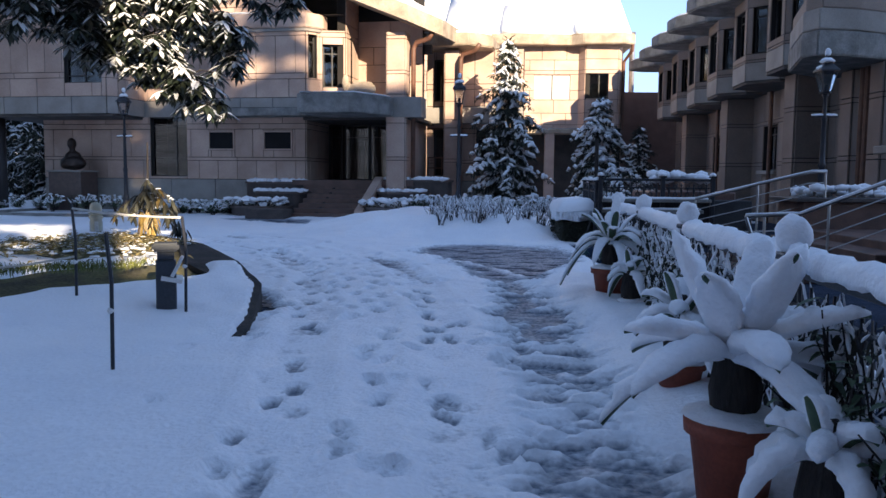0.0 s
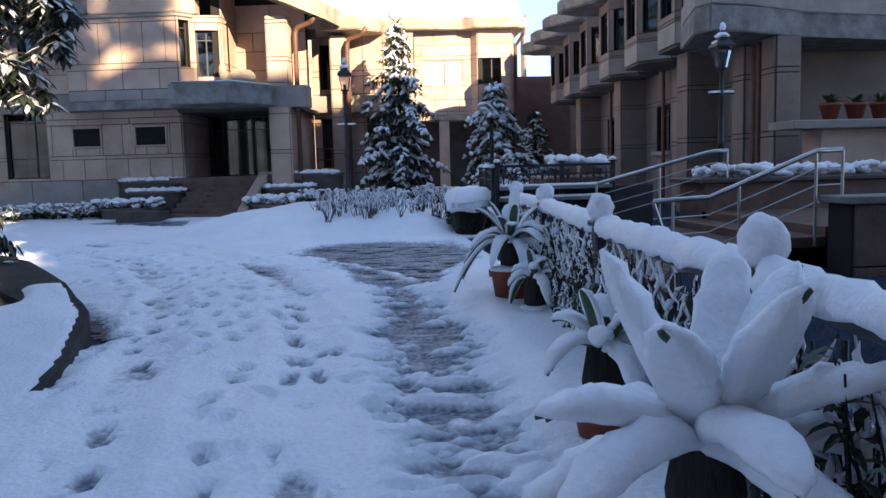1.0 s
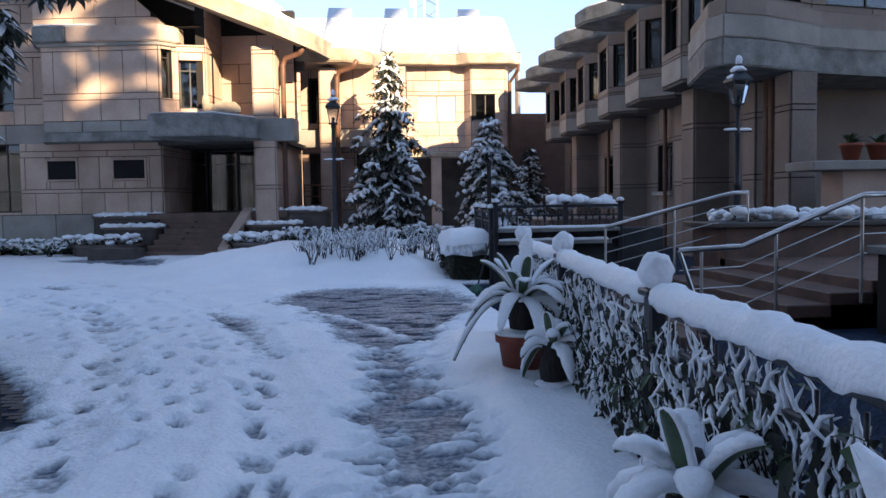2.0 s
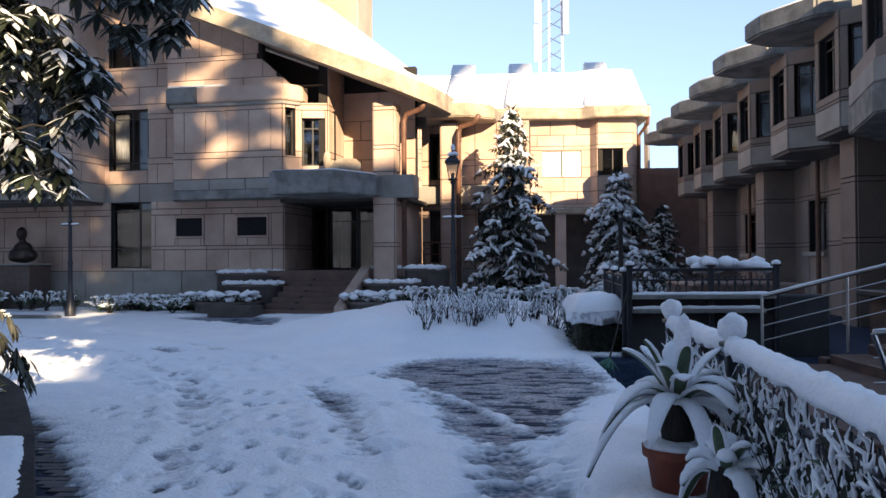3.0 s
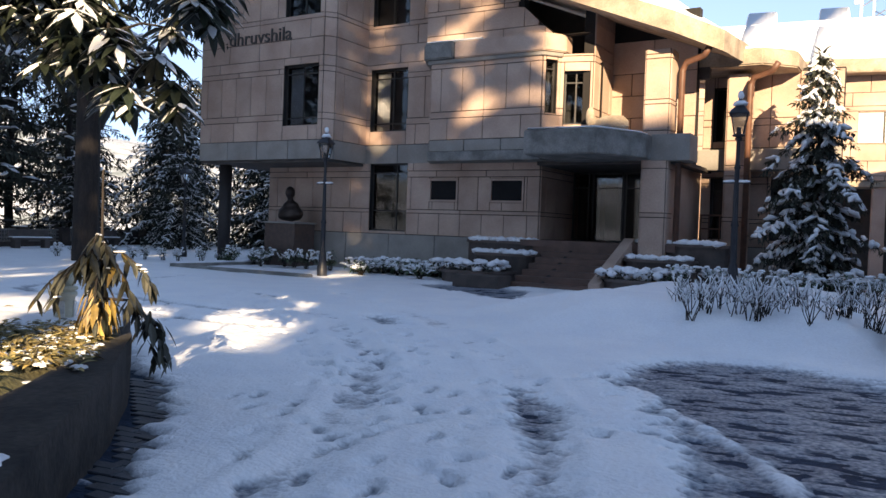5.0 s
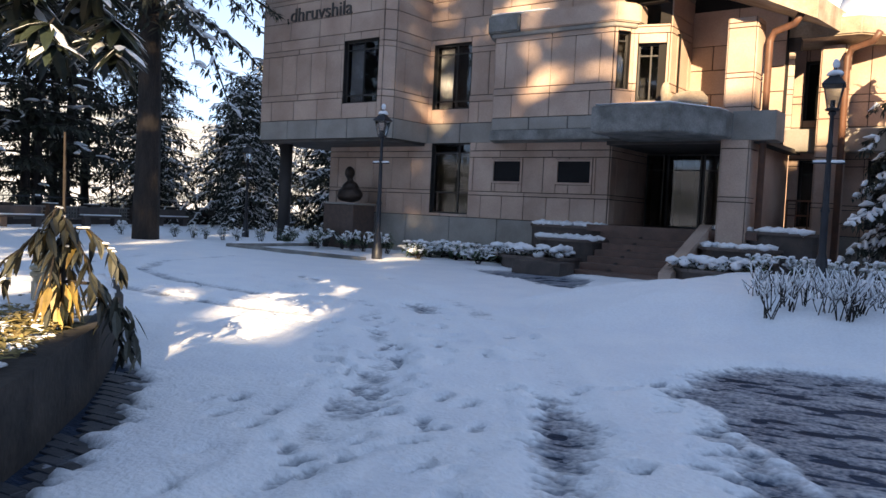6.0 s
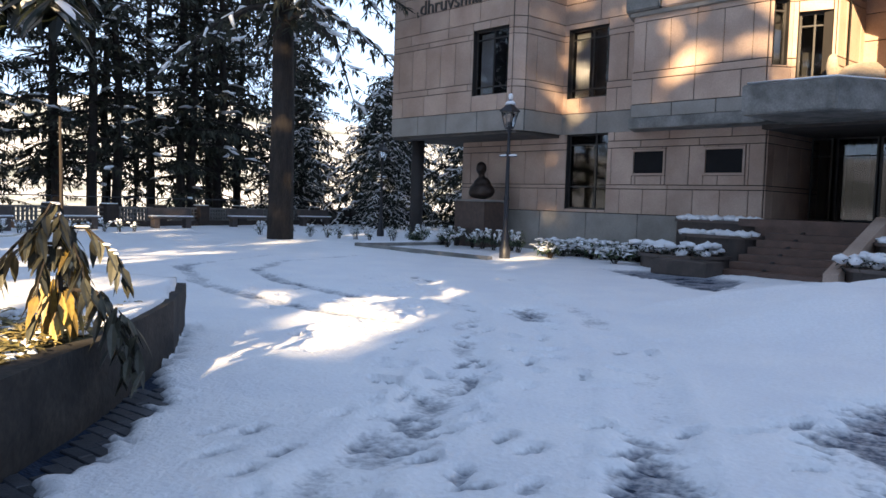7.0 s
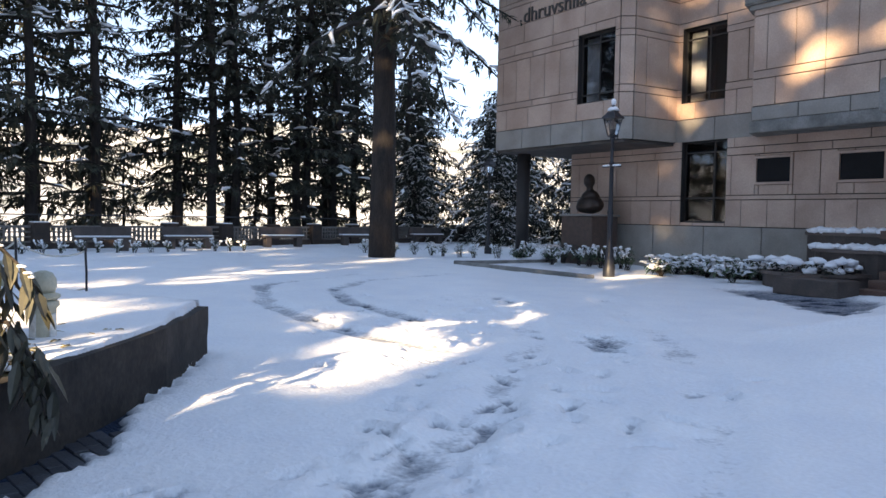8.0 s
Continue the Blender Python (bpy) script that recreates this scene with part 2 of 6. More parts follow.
ground = sheet("ground", spread(-2500, 2500, -36, 12, 0.4), spread(-2500, 2500, -10, 48, 0.4), lambda X, Y: land(X, Y) - 0.005,
               [ASPHALT, HILL][0])
ground.data.materials.append(HILL)
tagged(ground, "wet dark paved yard with a snowy valley slope beyond", "ground", kind="structure")
cx = np.zeros(len(ground.data.polygons) * 3)
ground.data.polygons.foreach_get("center", cx)
cx = cx.reshape(-1, 3)
ground.data.polygons.foreach_set("material_index", ((cx[:, 0] < -32) | (cx[:, 1] > 50) | (cx[:, 0] > 30) | (cx[:, 1] < -30)).astype(np.int32))

BANK = [(-4.4, 19.6), (-2.6, 17.9), (-0.8, 17.6), (2.3, 17.0), (3.4, 18.5), (3.6, 27), (-1, 27), (-3.2, 26.0)]
CLEARED = [
    [(-1.0, 15.0), (-0.4, 16.5), (0.8, 16.9), (2.0, 16.4), (2.5, 15.2), (2.5, 14.0), (1.7, 12.2), (1.2, 10.3), (0.5, 10.5), (0.4, 11.4), (0, 12.7), (-0.5, 13.9)],
    [(-1.55, 13.9), (-0.95, 13.6), (-0.5, 12.5), (-0.2, 11.6), (0.05, 10.4), (-0.42, 10.4), (-0.8, 11.6), (-1.4, 13.0)],
    [(-5.8, 18.4), (-5.1, 18.7), (-3.9, 17.1), (-4.7, 17.3)],
    [(-8.2, 25.6), (-6.6, 27.2), (-4.4, 25.6), (-4.3, 22.8), (-6.8, 24.5)],
]
LAWN_EDGE = [(-2.3, 4.6), (-1.75, 5.1), (-1.5, 5.7), (-1.55, 6.6), (-1.65, 7.6), (-1.85, 8.6), (-2.35, 9.5), (-3.2, 10.8), (-4.2, 12.0), (-5.5, 13.3), (-6.7, 14.2)]
STRIP = [(0.82, 1.5), (0.9, 4.0), (0.98, 6.0), (1.02, 8.0), (0.85, 10.6)]
RUTS = [
    [(-0.3, 1.0), (-0.56, 3.8), (-0.95, 6.1), (-1.25, 8.3), (-1.9, 11.4), (-3.3, 14.6), (-5.5, 17.5), (-9, 20.5)],
    [(0.35, 1.0), (0.3, 3.9), (0.2, 6.2), (-0.05, 9.0), (-0.85, 12.9), (-2.2, 15.6), (-4.2, 18.3), (-8, 22)],
    [(-2.3, 12.6), (-2.6, 13.2), (-3.1, 14.2), (-4.2, 15.6)],
    [(-13.5, 23.6), (-12.9, 20.5), (-11.6, 18.9), (-9.6, 17.9), (-7.3, 17.4)],
    [(-14.5, 21.5), (-13.0, 18.2), (-10.3, 16.8), (-7.4, 16.1), (-5.5, 16.2)],
]
FEET = np.random.RandomState(5)
feet = []
for (sx, sy), (ex, ey), n, wide in (((-0.5, 2.0), (-1.0, 12.5), 70, 0.50), ((-0.2, 7), (-3.6, 16.5), 75, 0.55), ((-2.6, 10.8), (-3.7, 17.5), 14, 0.5),
                                    ((0.2, 2.2), (-0.4, 9.5), 24, 0.4), ((-3.2, 13.5), (-9.5, 20.5), 80, 0.8), ((-2.1, 11.5), (-1.0, 15.0), 20, 0.6), ((-5, 15.5), (-13, 19), 60, 1.2)):
    for i in range(n):
        k = i / (n - 1)
        feet.append((sx + (ex - sx) * k + FEET.normal(0, wide), sy + (ey - sy) * k + FEET.normal(0, 0.15),
                     math.atan2(ey - sy, ex - sx) + FEET.normal(0, 0.25), FEET.uniform(0.35, 1.15)))


def snow_height(X, Y):
    h = 0.07 + 0.016 * vnoise(X, Y, 0.9, 1) + 0.007 * vnoise(X, Y, 3.1, 2) + 0.007 * vnoise(X, Y, 7.0, 6) + 0.004 * vnoise(X, Y, 15.0, 7)
    for i, pts in enumerate(RUTS):
        d = line_distance(X, Y, pts)
        k = smooth(0.26, 0.10, d + 0.05 * vnoise(X, Y, 2.0, 20 + i))
        h -= k * ((0.024, 0.024, 0.010, 0.048, 0.048)[i] + 0.012 * vnoise(X, Y, 5, 30 + i)) - 0.014 * smooth(0.10, 0.0, abs(d - 0.33))
    for fx, fy, a, s in feet:
        sel = (abs(X - fx) < 0.3) & (abs(Y - fy) < 0.3)
        if not sel.any():
            continue
        u = (X[sel] - fx) * math.cos(a) + (Y[sel] - fy) * math.sin(a)
        w = -(X[sel] - fx) * math.sin(a) + (Y[sel] - fy) * math.cos(a)
        r = np.hypot(u / 0.14, w / 0.055)
        h[sel] += 0.062 * s * (-smooth(1.12, 0.85, r) + 0.10 * smooth(1.7, 1.2, r) * smooth(0.95, 1.2, r))
    # trodden but not thawed through near the walk
    h = np.where(X > -5.5, np.maximum(h, 0.007 + 0.008 * vnoise(X, Y, 6.0, 17)), h)
    rag = 0.16 * vnoise(X, Y, 1.6, 8) + 0.10 * vnoise(X, Y * 2.5, 4.0, 9) + 0.08 * vnoise(X, Y * 2, 9.0, 10) + 0.08 * vnoise(X, Y * 1.6, 17.0, 13)
    streak = 0.8 * vnoise(X * 1.1, Y * 3.4, 3.0, 11) + 0.7 * vnoise(X * 1.2, Y * 3, 7.0, 12)
    for poly in CLEARED:
        d = inside_distance(X, Y, poly)
        k = smooth(-0.14, 0.34, d + 1.2 * rag)
        h = h * (1 - k) + k * (-0.001 + 0.011 * streak)
    # a low ridge thrown up across the cleared patch
    d = line_distance(X, Y, [(-0.5, 14.6), (0.24, 13.4), (0.72, 12.5), (1.06, 11.5)])
    h += 0.035 * smooth(0.13, 0.02, d + 0.08 * vnoise(X, Y, 5.0, 18))
    # trampled strip beside the railing, scraped in patches
    d = 0.40 - line_distance(X, Y, STRIP)
    k = smooth(-0.06, 0.16, d + rag) * smooth(-0.7, 0.4, streak + 0.6 * smooth(4.0, 9.0, Y))
    h = h * (1 - k) + k * (-0.003 + 0.013 * streak)
    # thaw along the foot of the lawn wall
    d = line_distance(X, Y, LAWN_EDGE[3:])
    h -= smooth(0.42, 0.1, d + 0.16 * streak + 0.34 * (1 - smooth(7.6, 9.0, Y)) + 0.3 * smooth(12.4, 13.2, Y)) * (0.10 + 0.03 * streak)
    d = inside_distance(X, Y, BANK)
    h += 0.46 * smooth(-0.15, 2.2, d + 0.35 * vnoise(X, Y, 0.45, 14)) + 0.025 * smooth(0, 0.6, d) * vnoise(X, Y, 1.7, 15)
    # small bank against the railing
    h += 0.09 * smooth(1.35, 1.75, X + 0.12 * vnoise(X, Y, 1.3, 16)) * smooth(11.8, 10.8, Y) * smooth(2.5, 2.2, X)
    # none behind the railing, and no deeper than a skin under the walls of the hall
    h -= 0.8 * smooth(2.4, 2.5, X) * smooth(17.1, 16.95, Y)
    h -= 0.8 * smooth(5.6, 5.9, X) * smooth(26.5, 26, Y)
    return h + land(X, Y)


snow_cover = sheet("snow", spread(-36, 9.5, -9.5, 3.6, 0.04, 1.06), spread(-12, 52, 1.5, 20, 0.04, 1.06), snow_height, GROUND_SNOW)
tagged(snow_cover, "trodden snow cover with tyre ruts and footprints", "snow", kind="stuff")

# ---- masonry helpers ----
PANELS = {}
CURTAIN = mat("white_curtain", (0.75, 0.74, 0.72), (0.65, 0.64, 0.63), 0.9, 4, 60, 0.05, 0.1)
# near-black colour puts the dark of unlit rooms into their walls
ROOM = mat("unlit_room", (0.028, 0.026, 0.025), (0.018, 0.017, 0.016), 0.9, bump=0)


def panel_mesh(w, h, material, thick=0.035):
    key = (round(w, 2), round(h, 2), material.name, thick)
    if key not in PANELS:
        w, h, t, c = key[0], key[1], thick, 0.008
        co = [(0, 0, 0), (w, 0, 0), (w, 0, h), (0, 0, h), (0, -t + c, 0), (w, -t + c, 0), (w, -t + c, h), (0, -t + c, h),
              (c, -t, c), (w - c, -t, c), (w - c, -t, h - c), (c, -t, h - c)]
        fs = [(8, 9, 10, 11)]
        for a, b in ((0, 4), (4, 8)):
            fs += [(a + i, a + (i + 1) % 4, b + (i + 1) % 4, b + i) for i in range(4)]
        me = bpy.data.meshes.new("panel")
        me.from_pydata(co, [], fs)
        me.materials.append(material)
        PANELS[key] = me
    return PANELS[key]


def cut(rects, hole):
    a0, a1, b0, b1 = hole
    out = []
    for x0, x1, z0, z1 in rects:
        if x1 <= a0 or x0 >= a1 or z1 <= b0 or z0 >= b1:
            out.append((x0, x1, z0, z1))
            continue
        if x0 < a0: out.append((x0, a0, z0, z1))
        if x1 > a1: out.append((a1, x1, z0, z1))
        if z0 < b0: out.append((max(x0, a0), min(x1, a1), z0, b0))
        if z1 > b1: out.append((max(x0, a0), min(x1, a1), b1, z1))
    return [r for r in out if r[1] - r[0] > 0.05 and r[3] - r[2] > 0.04]


def cells(bm, xs, zs, filled, y0, y1):
    """One connected slab of the filled cells of a grid, y0 to y1 thick."""
    vs = {}

    def v(i, j, y):
        if (i, j, y) not in vs:
            vs[i, j, y] = bm.verts.new((xs[i], y, zs[j]))
        return vs[i, j, y]
    on = lambda i, j: 0 <= i < len(xs) - 1 and 0 <= j < len(zs) - 1 and filled(0.5 * (xs[i] + xs[i + 1]), 0.5 * (zs[j] + zs[j + 1]))
    for i in range(len(xs) - 1):
        for j in range(len(zs) - 1):
            if not on(i, j):
                continue
            bm.faces.new((v(i, j, y0), v(i + 1, j, y0), v(i + 1, j + 1, y0), v(i, j + 1, y0)))
            bm.faces.new((v(i, j, y1), v(i, j + 1, y1), v(i + 1, j + 1, y1), v(i + 1, j, y1)))
            for di, dj, a, b in ((-1, 0, (0, 1), (0, 0)), (1, 0, (1, 0), (1, 1)), (0, -1, (0, 0), (1, 0)), (0, 1, (1, 1), (0, 1))):
                if not on(i + di, j + dj):
                    bm.faces.new((v(i + a[0], j + a[1], y0), v(i + a[0], j + a[1], y1), v(i + b[0], j + b[1], y1), v(i + b[0], j + b[1], y0)))
    return bm


def bars_slab(bm, rects, y0, y1):
    xs = sorted({round(q, 4) for r in rects for q in r[:2]})
    zs = sorted({round(q, 4) for r in rects for q in r[2:]})
    return cells(bm, xs, zs, lambda x, z: any(r[0] < x < r[1] and r[2] < z < r[3] for r in rects), y0, y1)


def wall_run(parent, p0, p1, z0, z1, bands, holes=(), thick=0.3, name="wall", clad=True, top=None, material=None):
    """A wall from p0 to p1 (outside to the right of that way) with openings through it, and its stone panels.
    bands: (bottom, top, panel width, material); holes: (along0, along1, z0, z1); top: the wall's top as a function of the way along."""
    p0, p1 = Vector(p0), Vector(p1)
    length = (p1 - p0).length
    turn = math.atan2(p1.y - p0.y, p1.x - p0.x)
    m = Matrix.Translation((p0.x, p0.y, 0)) @ Matrix.Rotation(turn, 4, "Z")
    bm = bm_new()
    if top:
        n = max(2, int(length / 0.1))
        lo, hi = [], []
        for i in range(n + 1):
            q = length * i / n
            for row, y in ((lo, 0), (hi, thick)):
                row.append((bm.verts.new((q, y, z0)), bm.verts.new((q, y, max(z0 + 0.01, min(z1, top(q)))))))
        for i in range(n):
            bm.faces.new((lo[i][0], lo[i + 1][0], lo[i + 1][1], lo[i][1]))
            bm.faces.new((hi[i][0], hi[i][1], hi[i + 1][1], hi[i + 1][0]))
            bm.faces.new((lo[i][1], lo[i + 1][1], hi[i + 1][1], hi[i][1]))
        bm.faces.new((lo[0][0], lo[0][1], hi[0][1], hi[0][0]))
        bm.faces.new((lo[n][0], hi[n][0], hi[n][1], lo[n][1]))
    else:
        xs = sorted({0, length} | {min(max(h[i], 0), length) for h in holes for i in (0, 1)})
        zs = sorted({z0, z1} | {min(max(h[i], z0), z1) for h in holes for i in (2, 3)})
        cells(bm, xs, zs, lambda x, z: not any(h[0] < x < h[1] and h[2] < z < h[3] for h in holes), 0, thick)
    wall = part(name, bm, material or JOINT, parent)
    wall.matrix_local = m
    if clad:
        gap = 0.021
        for i, (b0, b1, width, material) in enumerate(bands):
            if b1 <= z0 or b0 >= z1:
                continue
            n = max(1, round(length / width))
            shift = 0.5 * (i % 2) if n > 1 else 0
            edges = [0] + [length * (k + shift) / n for k in range(0 if shift else 1, n)] + [length]
            for e0, e1 in zip(edges, edges[1:]):
                hi = min(b1, z1)
                if top and min(top(e0), top(e1), top(0.5 * (e0 + e1))) < hi:
                    lo_z, g2 = max(b0, z0) + gap / 2, gap / 2
                    n = 6
                    cols = [(e0 + g2 + (e1 - e0 - gap) * i / n) for i in range(n + 1)]
                    tops = [min(hi - g2, top(q)) for q in cols]
                    cols = [(q, t) for q, t in zip(cols, tops) if t > lo_z + 0.03]
                    if len(cols) > 1:
                        bm = bm_new()
                        f = [bm.verts.new((q, -0.035, lo_z)) for q, t in cols] + [bm.verts.new((q, -0.035, t)) for q, t in cols[::-1]]
                        k = [bm.verts.new((v.co.x, 0, v.co.z)) for v in f]
                        bm.faces.new(f)
                        for i in range(len(f)):
                            bm.faces.new((f[i], k[i], k[(i + 1) % len(f)], f[(i + 1) % len(f)]))
                        part("panel", bm, material, wall)
                    continue
                pieces = [(e0, e1, max(b0, z0), hi)] if hi - max(b0, z0) > 0.06 else []
                for h in holes:
                    pieces = cut(pieces, h)
                for x0, x1, a, b in pieces:
                    ob = new("panel", panel_mesh(x1 - x0 - gap, b - a - gap, material))
                    ob.parent = wall
                    ob.matrix_basis = Matrix.Translation((x0 + gap / 2, 0, a + gap / 2))
    return wall


def window(parent, p0, p1, a0, a1, z0, z1, uprights=(0.5,), bars=(0.82, 0.13), curtain=0, deep=1.6, set_back=0.14):
    p0, p1 = Vector(p0), Vector(p1)
    m = Matrix.Translation((p0.x, p0.y, 0)) @ Matrix.Rotation(math.atan2(p1.y - p0.y, p1.x - p0.x), 4, "Z") @ Matrix.Translation((a0, set_back, z0))
    w, h, f = a1 - a0, z1 - z0, 0.045
    bm = bm_new()
    rects = [(0, f, 0, h), (w - f, w, 0, h), (0, w, 0, f), (0, w, h - f, h)]
    rects += [(u * w - 0.02, u * w + 0.02, 0, h) for u in uprights] + [(0, w, b * h - 0.018, b * h + 0.018) for b in bars]
    bars_slab(bm, rects, 0, 0.06)
    frame_ob = part("window", bm, FRAME, parent, "dark-framed window")
    frame_ob.matrix_local = m
    xs = [f] + [u * w for u in uprights] + [w - f]
    for x0, x1 in zip(xs, xs[1:]):
        pane = part("pane", box(bm_new(), x0, x1, 0.027, 0.033, f, h - f), GLASS, frame_ob, "reflective window pane")
        pane.visible_shadow = False
    # open box behind the glass, painted near black to look unlit
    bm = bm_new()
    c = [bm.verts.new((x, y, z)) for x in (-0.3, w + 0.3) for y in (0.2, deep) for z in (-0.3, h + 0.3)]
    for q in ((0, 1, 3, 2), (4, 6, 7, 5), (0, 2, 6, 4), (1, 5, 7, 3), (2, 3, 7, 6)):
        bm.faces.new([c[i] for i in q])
    part("room", bm, ROOM, frame_ob, "near-black box standing in for an unlit room")
    for side in range(curtain):
        bm = bm_new()
        x0, x1 = (0.06, 0.40 * w) if side == 0 else (0.72 * w, w - 0.06)
        n = 22
        rows = [[bm.verts.new((x0 + (x1 - x0) * k / n, 0.16 + 0.03 * math.sin(k * 1.7), zz)) for k in range(n + 1)] for zz in (0.05, h - 0.08)]
        for k in range(n):
            bm.faces.new((rows[0][k], rows[0][k + 1], rows[1][k + 1], rows[1][k]))
        cur = part("curtain", bm, CURTAIN, frame_ob, "white hanging curtain", True)
        mod = cur.modifiers.new("thickness", "SOLIDIFY")
        mod.thickness = 0.006
    return frame_ob


# ---- main building ----
hall = thing("building", "three-storey building clad in pinkish sandstone panels, snow on its roof", "building", pose(-9.47, 30.14, 0, 0, 0, -8.8))
G, S = STONE_GREY, STONE
LOW = [(-0.2, 1.28, 1.9, G), (1.28, 1.98, 0.78, S), (1.98, 2.10, 2.4, S), (2.10, 3.14, 0.80, S), (3.14, 3.34, 1.8, S), (3.34, 3.60, 1.8, S)]
UP = [(3.58, 4.20, 1.45, G), (4.20, 4.85, 1.1, S), (4.85, 5.05, 2.2, S), (5.05, 6.36, 0.72, S), (6.36, 6.53, 2.2, S), (6.53, 6.86, 2.2, S), (6.86, 7.45, 1.3, S),
      (7.45, 8.05, 1.2, S), (8.05, 8.2, 2.4, S), (8.2, 9.4, 0.8, S), (9.4, 10.6, 1.1, S)]
# ground floor
wall_run(hall, (-6.9, 0), (3.85, 0), -0.2, 3.6, LOW, [(4.54, 6.04, 1.38, 3.6), (6.91, 7.98, 2.36, 3.08), (9.1, 10.25, 2.36, 3.08)])
window(hall, (-6.9, 0), (3.85, 0), 4.54, 6.04, 1.38, 3.6, (0.66,), (0.86, 0.30))
wall_run(hall, (-6.9, 9), (-6.9, 0), -0.2, 3.6, LOW)
for a in (6.91, 9.1):
    bm = bm_new()
    w = 1.07 if a < 9 else 1.15
    bars_slab(bm, [(0, w, 0, 0.06), (0, w, 0.66, 0.72), (0, 0.06, 0, 0.72), (w - 0.06, w, 0, 0.72)], -0.07, 0.05)
    fr = part("plaque_frame", bm, S, hall, "stone frame round a dark plaque")
    fr.matrix_local = Matrix.Translation((-6.9 + a, 0, 2.36))
    part("plaque", box(bm_new(), 0.06, w - 0.06, -0.02, 0.03, 0.06, 0.66, 0.004), mat("black_granite", (0.012, 0.012, 0.014), rough=0.5, bump=0, spec=0.1), fr, "polished black plaque")
# upper floors: the left block overhangs, the middle bay stands proud
for p0, p1, holes in (((-8.35, 8), (-8.35, -2.0), ()), ((-8.35, -2.0), (-2.85, -2.0), [(3.86, 5.33, 4.68, 6.62), (3.86, 5.33, 8.2, 9.6)]), ((-2.85, -2.0), (-2.6, -1.7), ()), ((-2.6, -1.7), (-2.6, 0), ()),
                      ((-2.6, 0), (0.05, 0), [(0.17, 1.62, 4.66, 6.7), (0.17, 1.62, 8.15, 9.55)])):
    wall_run(hall, p0, p1, 3.58, 10.6, UP, holes)
window(hall, (-8.35, -2.0), (-2.85, -2.0), 3.86, 5.33, 4.68, 6.62, (0.5,), (0.86, 0.13), 1)
window(hall, (-8.35, -2.0), (-2.85, -2.0), 3.86, 5.33, 8.2, 9.6, (0.5,), (0.86,))
window(hall, (-2.6, 0), (0.05, 0), 0.17, 1.62, 4.66, 6.7, (0.56,), (0.86, 0.13), 1)
window(hall, (-2.6, 0), (0.05, 0), 0.17, 1.62, 8.15, 9.55, (0.5,), (0.86,))
part("overhang_soffit", box(bm_new(), -8.32, -2.65, -1.97, 8, 3.50, 3.575), SOFFIT_SHADE, hall)
for p0, p1, slot in (((0.05, 0), (0.45, -0.8), (0.2, 0.7, 4.9, 6.4)), ((0.45, -0.8), (4.15, -0.8), None), ((4.15, -0.8), (4.5, -0.35), (0.1, 0.46, 4.9, 6.4))):
    wall_run(hall, p0, p1, 3.85, 7.1, UP, [slot] if slot else ())
    if slot:
        window(hall, p0, p1, *slot, (), (0.85,), deep=0.5)
part("bay_base", prism(bm_new(), [(0.0, 0), (0.40, -0.86), (4.2, -0.86), (4.5, 0)], 3.56, lambda x, y: 3.85 if True else 0, 0.02), CONCRETE, hall, "weathered concrete bay base")
part("bay_cornice", prism(bm_new(), [(-0.25, 0.05), (0.28, -1.02), (1.3, -1.02), (1.3, 0.05)], 6.62, 7.12, 0.04), CONCRETE, hall, "stained concrete cornice")
part("bay_parapet", prism(bm_new(), [(1.305, 0.05), (1.305, -0.95), (4.25, -0.95), (4.68, -0.42), (4.68, 0.05)], 6.62, 7.12, 0.03), S, hall, "stone parapet over the bay")
part("bay_ledge", prism(bm_new(), [(-0.1, 0.02), (0.36, -0.92), (4.2, -0.90), (4.6, -0.42), (4.6, 0.02)], 6.50, 6.615, 0.015), G, hall, "thin moulded stone course")
part("bay_snow", prism(bm_new(), [(-0.2, 0.0), (0.32, -0.98), (2.2, -0.9), (2.2, -0.52), (1.45, -0.52), (1.45, 0.0)], 7.12, 7.19, 0.03), SNOW, hall, "snow on the cornice", True)
wall_run(hall, (0.05, -0.5), (5.4, -0.5), 7.1, 10.6, UP, top=lambda s: min(10.0, 7.9 - 0.9 * (s + 0.05 - 3.5)) if s > 3.3 else 10.0 - 0.35 * s)
wall_run(hall, (4.5, -0.35), (5.4, -0.1), 4.15, 6.6, UP, [(0.12, 0.85, 4.6, 6.1)])
window(hall, (4.5, -0.35), (5.4, -0.1), 0.12, 0.85, 4.6, 6.1, (0.45,), (0.8,))
wall_run(hall, (5.4, -0.1), (5.4, 1.6), 3.6, 8, UP)
wall_run(hall, (5.4, 1.45), (7.9, 1.45), 3.6, 8.0, [(3.6, 4.3, 1.1, S), (4.3, 4.95, 1.1, S), (4.95, 5.6, 1.2, S), (5.6, 6.25, 1.1, S), (6.25, 7.2, 1.2, S)])
# closes the gap; its dark colour stands in for shade below the verge
part("attic_wall", prism(bm_new(), [(0.2, 1.62), (8.2, 1.62), (8.2, 1.8), (0.2, 1.8)], 6.0, lambda x, y: 10.25 - 0.40 * x - 0.36), SOFFIT_SHADE, hall, "wall under the roof, shade put into its dark colour")
